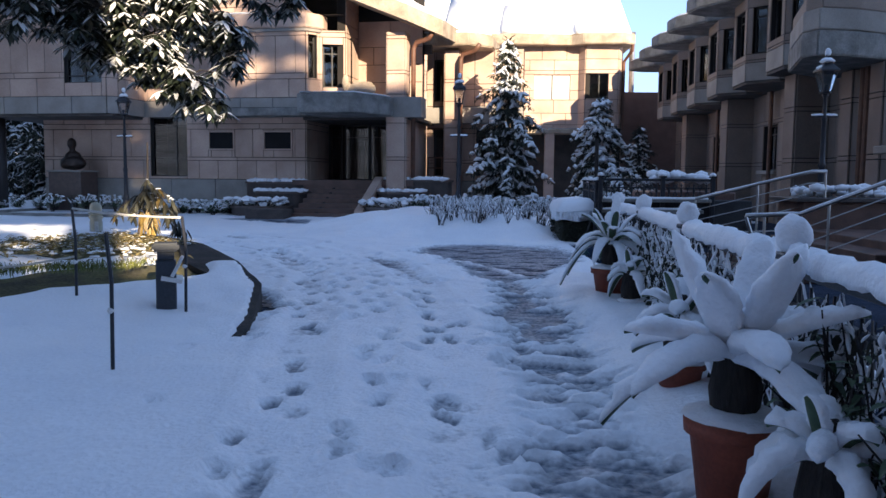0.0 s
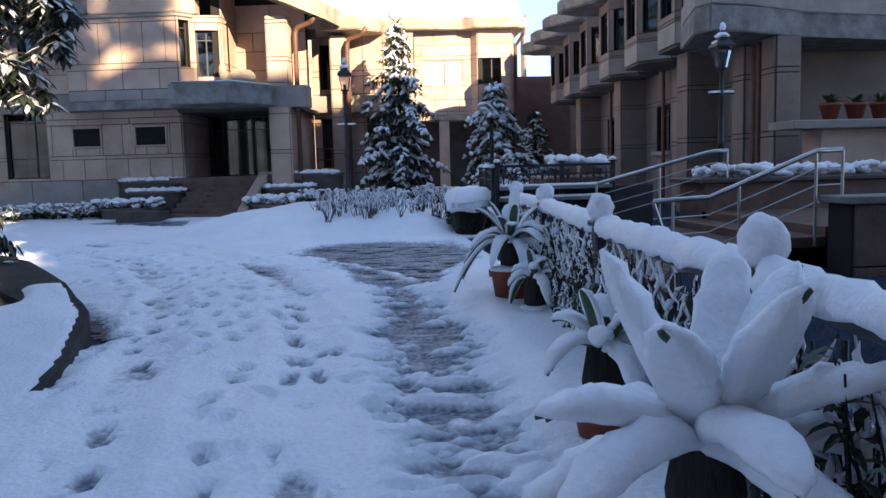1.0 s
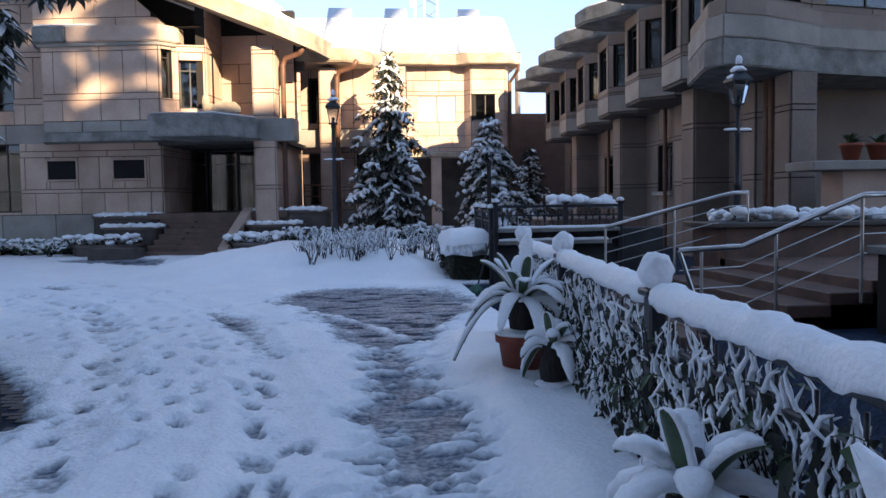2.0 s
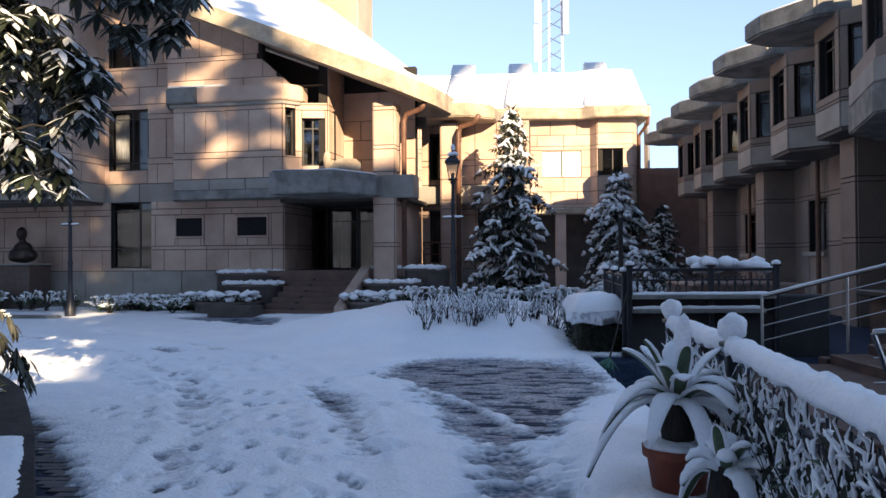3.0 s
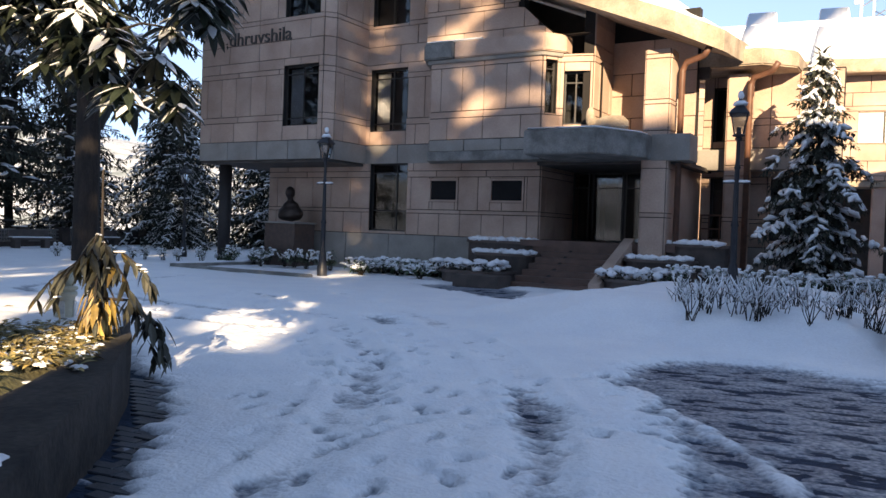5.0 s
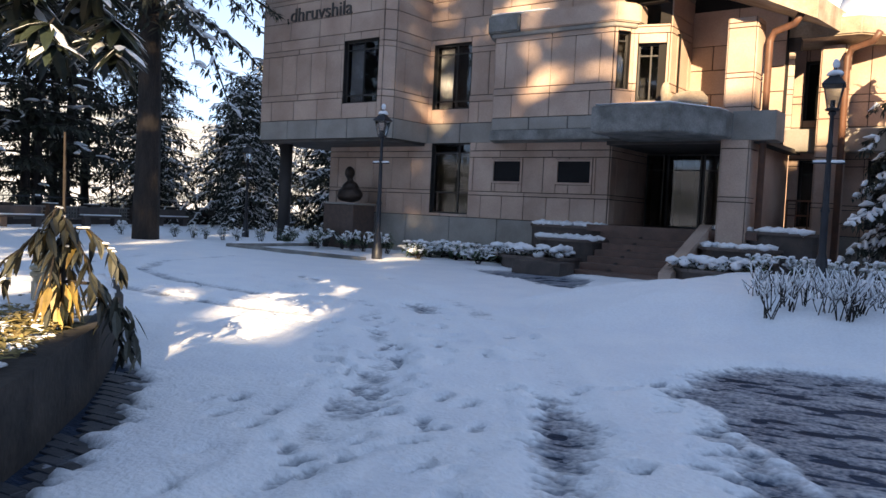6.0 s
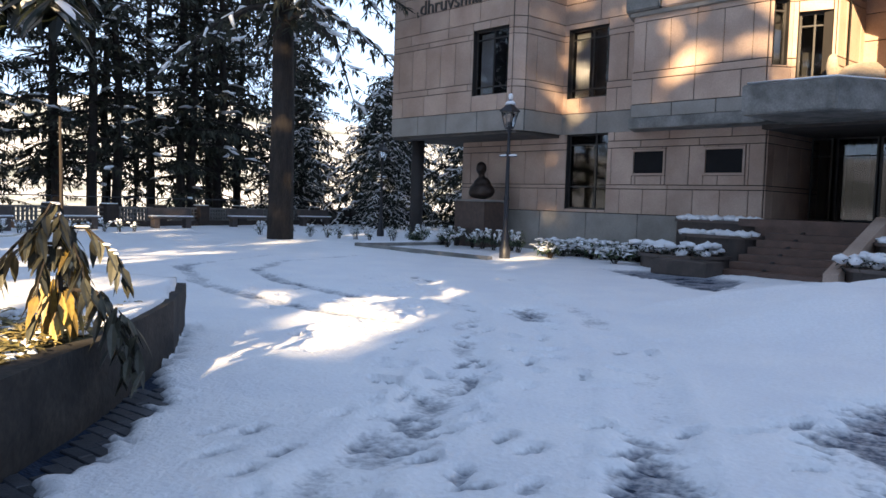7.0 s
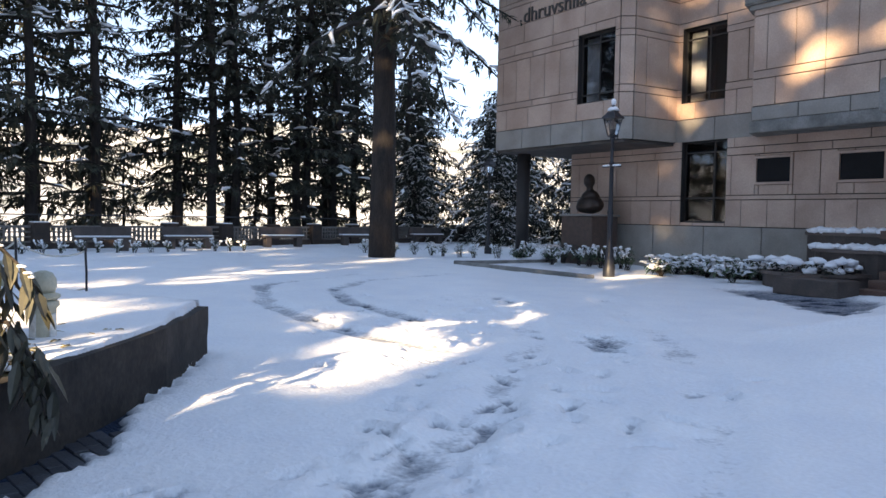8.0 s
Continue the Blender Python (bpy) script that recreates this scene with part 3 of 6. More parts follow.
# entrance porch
# near-black colour stands in for the shade deep in the porch
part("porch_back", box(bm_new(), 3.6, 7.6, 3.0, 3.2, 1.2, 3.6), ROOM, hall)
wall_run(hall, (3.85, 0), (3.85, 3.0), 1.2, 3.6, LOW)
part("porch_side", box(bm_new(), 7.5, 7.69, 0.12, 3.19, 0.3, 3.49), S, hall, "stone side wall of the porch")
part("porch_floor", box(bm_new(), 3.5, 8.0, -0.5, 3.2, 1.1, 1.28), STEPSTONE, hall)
part("porch_ceiling", box(bm_new(), 3.86, 8.0, -0.3, 3.2, 3.45, 3.56), SOFFIT_SHADE, hall)
part("balcony", prism(bm_new(), [(4.5, -0.2), (4.5, -2.6), (6.5, -2.6), (7.3, -1.1), (7.3, -0.2)], 3.52, 4.16, 0.03), CONCRETE, hall, "grey concrete entrance canopy")
part("balcony_snow", prism(bm_new(), [(4.55, -0.3), (4.55, -2.55), (6.45, -2.55), (7.2, -1.15), (7.2, -0.3)], 4.16, 4.22, 0.03), SNOW, hall, "thin snow on the canopy", True)
part("porch_beam", box(bm_new(), 7.28, 8.3, -0.6, 0.2, 3.5, 4.2, 0.01), G, hall)


def pier(parent, x0, x1, y0, y1, z0, z1, bands):
    wall_run(parent, (x0, y0), (x1, y0), z0, z1, bands, name="pier", thick=min(0.3, (y1 - y0)))
    wall_run(parent, (x1, y0), (x1, y1), z0, z1, bands, name="pier", thick=0.25)
    wall_run(parent, (x0, y1), (x0, y0), z0, z1, bands, name="pier", thick=0.25)


PIER = [(0, 2.0, 3, S), (2.0, 2.12, 3, S), (2.12, 3.3, 3, S), (3.3, 3.6, 3, S), (3.6, 4.3, 3, S), (4.3, 5.0, 3, S), (5.0, 5.12, 3, S), (5.12, 6.2, 3, S), (6.2, 6.32, 3, S), (6.32, 7.6, 3, S)]
pier(hall, 7.05, 7.7, -0.55, 0.1, 0.6, 6.45, PIER)
pier(hall, 8.6, 9.15, 2.2, 2.9, 0.3, 6.2, PIER)
# back part beside the porch
wall_run(hall, (7.7, 3.2), (11.5, 3.2), 0, 6.4, LOW + UP, [(0.3, 1.2, 1.5, 3.3), (0.3, 1.0, 4.4, 6.0), (2.0, 2.8, 1.5, 3.3)])
window(hall, (7.7, 3.2), (11.5, 3.2), 0.3, 1.2, 1.5, 3.3, (0.5,), (0.8,))
window(hall, (7.7, 3.2), (11.5, 3.2), 0.3, 1.0, 4.4, 6.0, (0.5,), ())
window(hall, (7.7, 3.2), (11.5, 3.2), 2.0, 2.8, 1.5, 3.3, (0.5,), (0.8,))
part("ledge", box(bm_new(), 7.7, 10.6, 2.6, 3.2, 3.5, 4.1, 0.02), G, hall)
part("lower_eave", prism(bm_new(), [(7.6, 5), (7.6, 1.6), (9.6, 1.6), (10.4, 2.4), (10.4, 5)], 6.3, 6.75, 0.04), EAVE, hall, "concrete eave slab")
part("lower_eave_snow", prism(bm_new(), [(7.6, 5), (7.6, 1.7), (9.55, 1.7), (10.3, 2.45), (10.3, 5)], 6.75, 6.85, 0.04), SNOW, hall, "snow on the eave", True)
# sloping roof: deep concrete verge, boarded soffit, snow on top
verge = lambda u: 10.25 - 0.40 * u
bm = bm_new()
E0, E1 = -9.0, 8.6
ring = []
for u, yf, zz in ((E0, -1.4, verge(E0)), (E1 - 0.6, -1.4, verge(E1 - 0.6)), (E1 + 0.4, -0.4, verge(E1) - 0.1), (E1 + 0.6, 3.5, verge(E1) + 0.1)):
    ring.append((u, yf, zz))
lo = [bm.verts.new((u, y, z - 0.42)) for u, y, z in ring]
mid = [bm.verts.new((u, y - 0.0, z + 0.12)) for u, y, z in ring]
for i in range(len(ring) - 1):
    bm.faces.new((lo[i], lo[i + 1], mid[i + 1], mid[i]))
back_lo = [bm.verts.new((u, 3.6, verge(u) - 0.30)) for u in (E0, E1 + 0.6)]
bm.faces.new((lo[0], back_lo[0], back_lo[1], lo[3], lo[2], lo[1]))
part("verge", bm, EAVE, hall, "sloping concrete roof verge")
bm = bm_new()
top_f = [bm.verts.new((u, y + 0.12, z + 0.12)) for u, y, z in ring]
top_b = [bm.verts.new(c) for c in ((E0, 4.0, verge(E0) + 4.6), (4.0, 4.0, verge(4.0) + 2.4), (7.4, 3.2, verge(7.4) + 1.0), (E1 + 0.4, 3.4, verge(E1) + 0.2))]
for i in range(3):
    bm.faces.new((top_f[i], top_f[i + 1], top_b[i + 1], top_b[i]))
part("roof", bm, SNOW, hall, "snow-covered sloping roof", True)
part("roof_turret", box(bm_new(), 2.4, 4.8, 5.0, 7.0, 9, 12.4, 0.05), S, hall, "stone-clad roof turret")

# ---- end building ----
end = thing("building", "sunlit two-storey stone building with a steep snow-covered roof", "building", pose(0, 44, 0))
ENDW = [(0, 4.3, 1.2, S), (4.3, 4.9, 1.3, S), (4.9, 5.6, 1.3, S), (5.6, 6.1, 1.5, S), (6.1, 6.95, 1.0, S), (6.95, 7.15, 2.4, S), (7.15, 7.7, 1.3, S), (7.7, 8.4, 1.3, S)]
wall_run(end, (-3.0, 0), (0.9, 0), 0, 8.4, ENDW, [(3.0, 3.75, 5.0, 6.3)])
window(end, (-3.0, 0), (0.9, 0), 3.0, 3.75, 5.0, 6.3, (0.5,), ())
wall_run(end, (0.9, -0.4), (6.1, -0.4), 4.1, 8.4, ENDW, [(2.85, 4.75, 5.65, 6.9)])
bl = part("blind_window", box(bm_new(), 3.75, 5.65, -0.36, -0.30, 5.65, 6.9, 0.01), CURTAIN, end, "bright closed window blind")
part("mullion", box(bm_new(), 4.68, 4.74, -0.40, -0.362, 5.65, 6.9), FRAME, bl)
wall_run(end, (6.1, -0.4), (6.4, -0.9), 4.1, 8.4, ENDW)
wall_run(end, (6.4, -0.9), (8.1, -0.9), 4.1, 8.4, ENDW, [(0.05, 1.2, 5.65, 6.95)])
window(end, (6.4, -0.9), (8.1, -0.9), 0.05, 1.2, 5.65, 6.95, (0.6,), ())
wall_run(end, (8.1, -0.9), (8.4, -0.4), 4.1, 8.4, ENDW)
wall_run(end, (8.4, -0.4), (8.4, 8), 0, 8.4, ENDW)
# the recess's shade is painted in with the dark soffit colour
part("ground_floor", box(bm_new(), 0.9, 8.3, 1.2, 1.4, 0, 4.1), SOFFIT_SHADE, end, "recessed ground floor, shade put into its dark colour")
part("slab", box(bm_new(), 0.85, 8.4, -0.38, 1.4, 3.85, 4.08), EAVE, end)
for x in (1.1, 4.4, 7.9):
    part("pier", box(bm_new(), x, x + 0.5, -0.3, 0.2, 0, 3.85, 0.02), S, end)
part("eave", prism(bm_new(), [(-3.2, 6), (-3.2, -0.7), (0.7, -0.9), (1.0, -1.1), (3.4, -1.25), (5.6, -1.0), (6.2, -1.5), (8.3, -1.6), (8.9, -1.2), (8.9, 6)], 8.4, 8.95, 0.04), EAVE, end, "thick undulating concrete eave")
bm = bm_new()
prof = [(-3.0, -0.6), (0.9, -0.75), (5.7, -0.85), (6.3, -1.3), (8.2, -1.4), (8.75, -1.0), (8.75, 6)]
a = [bm.verts.new((x, y, 8.95)) for x, y in prof]
b = [bm.verts.new((x * 0.93 + 0.2, y + (1.5 if y < 5 else 0), 11.05)) for x, y in prof]
for i in range(len(prof) - 1):
    bm.faces.new((a[i], a[i + 1], b[i + 1], b[i]))
c = [bm.verts.new((-3, 6, 11.3)), ]
bm.faces.new(b + [c[0]])
part("roof", bm, SNOW, end, "steep roof deep in snow")
for x0, x1 in ((-0.75, 0.45), (2.2, 3.35), (6.05, 7.2)):
    bm = bm_new()
    prism(bm, [(x0 - 0.25, -1.0), (x1 + 0.1, -1.0), (x1, 1.6), (x0, 1.6)], 8.96, lambda x, y: 9.3 if y < 0 else 11.8, 0.04)
    part("roof_rib", bm, SNOW, end, "raised snow-covered roof rib", True)
part("gutter_pipe", tube(bm_new(), [(8.75, -1.3, 8.4), (8.75, -1.2, 8.1), (8.45, -0.6, 7.6), (8.45, -0.5, 4)], 0.09), COPPER, end, "bent drainpipe")
part("side_wall", box(bm_new(), 8.42, 13, 2.0, 2.4, 0, 6.3, 0.02), mat("brown_rendered_wall", (0.17, 0.11, 0.095), (0.13, 0.085, 0.075), 0.9), end, "brown rendered wall")
part("flue", tube(bm_new(), [(9.5, 2.6, 6), (9.5, 2.6, 9.6), (9.5, 2.6, 9.7)], [0.16, 0.16, 0.2]), STEEL, end, "tall metal flue")

# ---- long wing ----
wing = thing("building", "two-storey stone wing with a row of projecting bays, in shade", "building", pose(0, 0, 0))
# wing stone, already darkened to stand in for shade
B = SHADED_SANDSTONE
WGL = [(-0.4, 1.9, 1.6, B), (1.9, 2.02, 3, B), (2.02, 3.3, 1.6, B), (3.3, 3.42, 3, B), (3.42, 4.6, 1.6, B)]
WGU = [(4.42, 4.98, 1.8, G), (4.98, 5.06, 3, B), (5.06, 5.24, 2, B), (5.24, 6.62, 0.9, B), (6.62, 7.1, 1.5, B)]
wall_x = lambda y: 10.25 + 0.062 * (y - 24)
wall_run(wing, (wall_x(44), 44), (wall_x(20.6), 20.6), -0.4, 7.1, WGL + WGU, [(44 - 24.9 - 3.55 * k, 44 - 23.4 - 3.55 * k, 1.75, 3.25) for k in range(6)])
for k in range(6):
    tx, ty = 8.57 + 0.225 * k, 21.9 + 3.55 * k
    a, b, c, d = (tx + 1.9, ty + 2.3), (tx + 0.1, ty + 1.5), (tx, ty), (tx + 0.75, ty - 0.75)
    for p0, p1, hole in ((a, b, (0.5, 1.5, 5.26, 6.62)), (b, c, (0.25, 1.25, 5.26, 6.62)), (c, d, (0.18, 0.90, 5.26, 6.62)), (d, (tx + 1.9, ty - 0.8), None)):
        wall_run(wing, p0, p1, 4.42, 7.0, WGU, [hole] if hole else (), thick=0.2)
        if hole:
            window(wing, p0, p1, *hole, (0.5,), (0.8,), curtain=1 if (k + int(hole[1] * 10)) % 3 == 0 else 0, deep=0.45, set_back=0.12)
    part("bay_base", prism(bm_new(), [a, b, c, d, (tx + 1.9, ty - 0.8)], 4.34, 4.415, 0), SOFFIT_SHADE, wing)
    rim = [(tx + 1.9, ty + 3.0), (tx - 0.5, ty + 2.95), (tx - 1.25, ty + 2.5), (tx - 1.15, ty + 1.7), (tx - 0.4, ty + 0.3), (tx + 1.9, ty - 0.5)]
    part("eave", prism(bm_new(), rim, 6.95, 7.42, 0.05), CONCRETE, wing, "grey concrete eave over a bay")
    part("eave_snow", prism(bm_new(), [(x + 0.12, y + 0.03) for x, y in rim], 7.42, 7.50, 0.03), SNOW, wing, "snow on the eave", True)
    px = wall_x(ty)
    if k % 2 == 0:
        pier(wing, tx + 0.65, tx + 1.6, ty + 0.75, ty + 1.5, -0.4, 4.33, WGL)
    window(wing, (wall_x(44), 44), (wall_x(20.6), 20.6), 44 - 24.9 - 3.55 * k, 44 - 23.4 - 3.55 * k, 1.75, 3.25, (0.5,), (0.8,), 1 if k < 2 else 0, deep=1.0)
    part("window_sill", box(bm_new(), px - 0.06, px + 0.12, ty + 1.49, ty + 3.01, 1.62, 1.74, 0.01), G, wing, "stone window sill")
    part("drainpipe", tube(bm_new(), [(tx + 1.45, ty + 1.75, 4.33), (tx + 1.45, ty + 1.75, -0.4)], 0.07), COPPER, wing, "brown drainpipe")
# the near end: a deep balcony block over a porch
prow = [(14.5, 20.2), (13.5, 19.9), (10.5, 19.2), (8.8, 18.4), (7.85, 18.2), (7.7, 18.7), (8.4, 21.2), (9.9, 22.4), (14.5, 22.4)]
part("balcony_course", prism(bm_new(), [(x + 0.03, y + 0.03) for x, y in prow], 4.70, 5.15, 0.02), STONE_GREY, wing, "grey stone course")
part("balcony_slab", prism(bm_new(), prow, 4.13, 4.68, 0.03), CONCRETE, wing, "deep grey concrete balcony front")
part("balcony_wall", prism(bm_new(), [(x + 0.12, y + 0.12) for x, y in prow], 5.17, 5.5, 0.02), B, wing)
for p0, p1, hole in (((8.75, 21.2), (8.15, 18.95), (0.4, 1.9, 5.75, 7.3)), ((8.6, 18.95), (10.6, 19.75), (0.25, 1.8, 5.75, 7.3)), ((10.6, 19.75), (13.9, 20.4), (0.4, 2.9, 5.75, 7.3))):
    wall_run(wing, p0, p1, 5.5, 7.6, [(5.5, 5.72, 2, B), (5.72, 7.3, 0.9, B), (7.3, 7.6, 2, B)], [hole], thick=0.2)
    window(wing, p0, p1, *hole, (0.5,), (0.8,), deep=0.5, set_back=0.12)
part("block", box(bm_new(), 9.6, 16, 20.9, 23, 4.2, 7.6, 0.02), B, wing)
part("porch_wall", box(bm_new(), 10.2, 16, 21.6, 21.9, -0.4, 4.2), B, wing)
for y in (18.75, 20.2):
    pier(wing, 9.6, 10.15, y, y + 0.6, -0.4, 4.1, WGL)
part("drainpipe", tube(bm_new(), [(9.72, 19.7, 4.1), (9.72, 19.7, 0)], 0.09), COPPER, wing, "brown drainpipe")
part("drainpipe", tube(bm_new(), [(9.72, 19.95, 4.1), (9.72, 19.95, 0)], 0.09), COPPER, wing, "brown drainpipe")
# unseen end wall, added to keep sun off the brown side wall
part("end_wall", box(bm_new(), 11.6, 16.9, 43.8, 44.1, -0.4, 7.28), B, wing)
bm = bm_new()
prism(bm, [(9.6, 18.5), (9.9, 44.2), (17, 44.2), (17, 18.5)], 7.3, lambda x, y: 7.35 if x < 10.5 else 9.6, 0)
part("roof", bm, SNOW, wing, "snow-covered roof")

# ---- unseen blocks added behind the walk to shade the yard ----
solid("wall_rear", box(box(bm_new(), -14, 3.75, -5.4, -5.0, -1, 5.3), 3.75, 8.5, -5.4, -5.0, -1, 7.0), S, "unseen plain stone wall added behind the walk to cast shade", "wall", kind="structure")
south = solid("wall_south", prism(bm_new(), [(7.65, -12.0), (36, -12.0), (36, -27), (14.3, -27)], -1, 19.3), S, "unseen tall plain stone block added to cast shade", "wall", kind="structure")

# ---- growing things ----
RND = random.Random(11)


def leaf(bm, base, way, length, width, droop=0.3, fold=0.15, mi=0):
    """A pointed blade bent downwards, folded along its middle."""
    base, way = Vector(base), Vector(way).normalized()
    side = way.cross(Vector((0, 0, 1)))
    side = side.normalized() if side.length > 0.05 else Vector((1, 0, 0))
    rows = []
    for k, wd in ((0, 0.25), (0.4, 1.0), (0.75, 0.7), (1, 0.04)):
        c = base + way * length * k + Vector((0, 0, -droop * length * k * k))
        h = side * width * 0.5 * wd
        up = Vector((0, 0, fold * width * wd))
        rows.append((bm.verts.new(c - h + up), bm.verts.new(c), bm.verts.new(c + h + up)))
    for a, b in zip(rows, rows[1:]):
        for i in (0, 1):
            bm.faces.new((a[i], a[i + 1], b[i + 1], b[i])).material_index = mi


def pad(bm, c, way, length, width, high, seed):
    """A small lump of lying snow."""
    c, way = Vector(c), Vector(way)
    way = Vector((way.x, way.y, way.z)).normalized()
    side = way.cross(Vector((0, 0, 1)))
    side = side.normalized() if side.length > 0.05 else Vector((1, 0, 0))
    r = random.Random(seed)
    ring, low = [], []
    for k in range(7):
        a = 2 * math.pi * k / 7
        q = r.uniform(0.7, 1.25)
        p = c + way * math.cos(a) * length * 0.5 * q + side * math.sin(a) * width * 0.5 * q
        ring.append(bm.verts.new(p + Vector((0, 0, r.uniform(-0.1, 0.35) * high))))
        low.append(bm.verts.new(p * 0.7 + c * 0.3 + Vector((0, 0, r.uniform(0.7, 1.05) * high))))
    top = bm.verts.new(c + Vector((0, 0, high * 1.05)))
    foot = bm.verts.new(c - Vector((0, 0, high * 0.25)))
    for k in range(7):
        j = (k + 1) % 7
        bm.faces.new((ring[k], ring[j], low[j], low[k]))
        bm.faces.new((low[k], low[j], top))
        bm.faces.new((ring[j], ring[k], foot))


def strand(bm, p, way, length, r, rnd):
    """A short uneven finger of snow."""
    p, way = Vector(p), Vector(way).normalized()
    q = length * 0.25
    pts = [p + way * length * f + Vector((rnd.uniform(-q, q), rnd.uniform(-q, q), rnd.uniform(-q, q))) * (0.5 if 0 < f < 1 else 0.2) for f in (0, 0.35, 0.7, 1)]
    tube(bm, pts, [r * 0.35, r * rnd.uniform(0.8, 1.2), r * rnd.uniform(0.6, 1.0), r * 0.2], 4)


def blade(bm, p, way, length, width):
    """One thin needle tuft: a creased sliver."""
    side = way.cross(Vector((0.13, 0.21, 1)))
    side = side.normalized() * width * 0.5
    m = p + way * length * 0.45
    e = bm.verts.new(p + way * length + Vector((0, 0, -0.15 * length)))
    b, l, t = bm.verts.new(p), bm.verts.new(m + side), bm.verts.new(m - side)
    bm.faces.new((b, l, e))
    bm.faces.new((b, e, t))


def cedar(label, H, R, seed, limbs=110, base=0.05, snow=0.8, trunk=0.1, twig=0.3, gap=0.16, rise=0.15, hang=0.6, taper=0.85, ragged=0.5, blades=8, droop=0.5, snow_r=0.03, m=None, group="", needle=None):
    """A cedar: tapered trunk, single arching limbs, side twigs set with fine needle tufts, snow fingers along the twigs."""
    r = random.Random(seed)
    tree = thing("tree", label, "tree", m, group)
    bend = [Vector((r.uniform(-0.01, 0.01) * H, r.uniform(-0.01, 0.01) * H, H * k / 6)) for k in range(7)]
    bend[0] = Vector((0, 0, -0.3))
    part("trunk", tube(bm_new(), bend, [trunk * (1 - 0.9 * k / 6) for k in range(7)], 9), BARK, tree, "", True)
    crown, wood, white = bm_new(), bm_new(), bm_new()
    for i in range(limbs):
        f = base + (1 - base) * ((i + r.uniform(-0.8, 0.8)) / limbs)
        f = min(0.985, max(base, f))
        a = i * 2.39996 + r.uniform(-0.5, 0.5)
        z = H * f
        L = (R * (1 - f) ** taper + 0.05 * R) * r.uniform(1 - ragged, 1 + ragged * 0.5)
        bow = hang * r.uniform(0.5, 1.5)
        out = Vector((math.cos(a), math.sin(a), 0))
        side = Vector((-out.y, out.x, 0))
        sway, load = r.uniform(-0.25, 0.25), snow * r.uniform(0.25, 1.6)
        curve = lambda q: Vector((0, 0, z)) + out * L * q + side * sway * L * q * q + Vector((0, 0, L * (rise * q - bow * q * q)))
        tube(wood, [curve(k / 3) for k in range(4)], [0.30 * trunk, 0.2 * trunk, 0.12 * trunk, 0.04 * trunk], 4, False)
        n = max(3, int(L / gap))
        for k in range(n):
            q = (k + r.uniform(0.4, 1.0)) / n
            p = curve(q)
            for sg in (-1, 1):
                way = (side * sg * r.uniform(0.5, 1.0) + out * r.uniform(0.2, 0.9) + Vector((0, 0, -droop * r.uniform(0.3, 1.3)))).normalized()
                T = twig * (1.15 - 0.6 * q) * r.uniform(0.55, 1.3)
                for b in range(blades):
                    u = (b + r.random()) / blades
                    w = (way * 0.5 + Vector((r.uniform(-1, 1), r.uniform(-1, 1), r.uniform(-0.9, 0.35)))).normalized()
                    blade(crown, p + way * T * u, w, T * r.uniform(0.35, 0.6), T * r.uniform(0.10, 0.2))
                if r.random() < load:
                    strand(white, p + Vector((0, 0, snow_r * 0.8)), way + Vector((0, 0, 0.1)), T * r.uniform(0.7, 1.1), snow_r * r.uniform(0.6, 1.5), r)
    for b in range(14):
        blade(crown, Vector((0, 0, H * (0.93 + 0.005 * b))), Vector((math.cos(b * 2.4), math.sin(b * 2.4), 0.9)).normalized(), twig * 0.8, twig * 0.15)
    tagged(part("branchwork", wood, BARK, tree), kind="stuff")
    tagged(part("crown", crown, needle or NEEDLE, tree, "dark drooping needle sprays"), kind="stuff")
    if snow:
        tagged(part("snow_load", white, SNOW, tree, "snow lying along the twigs", True), kind="stuff")
    return tree


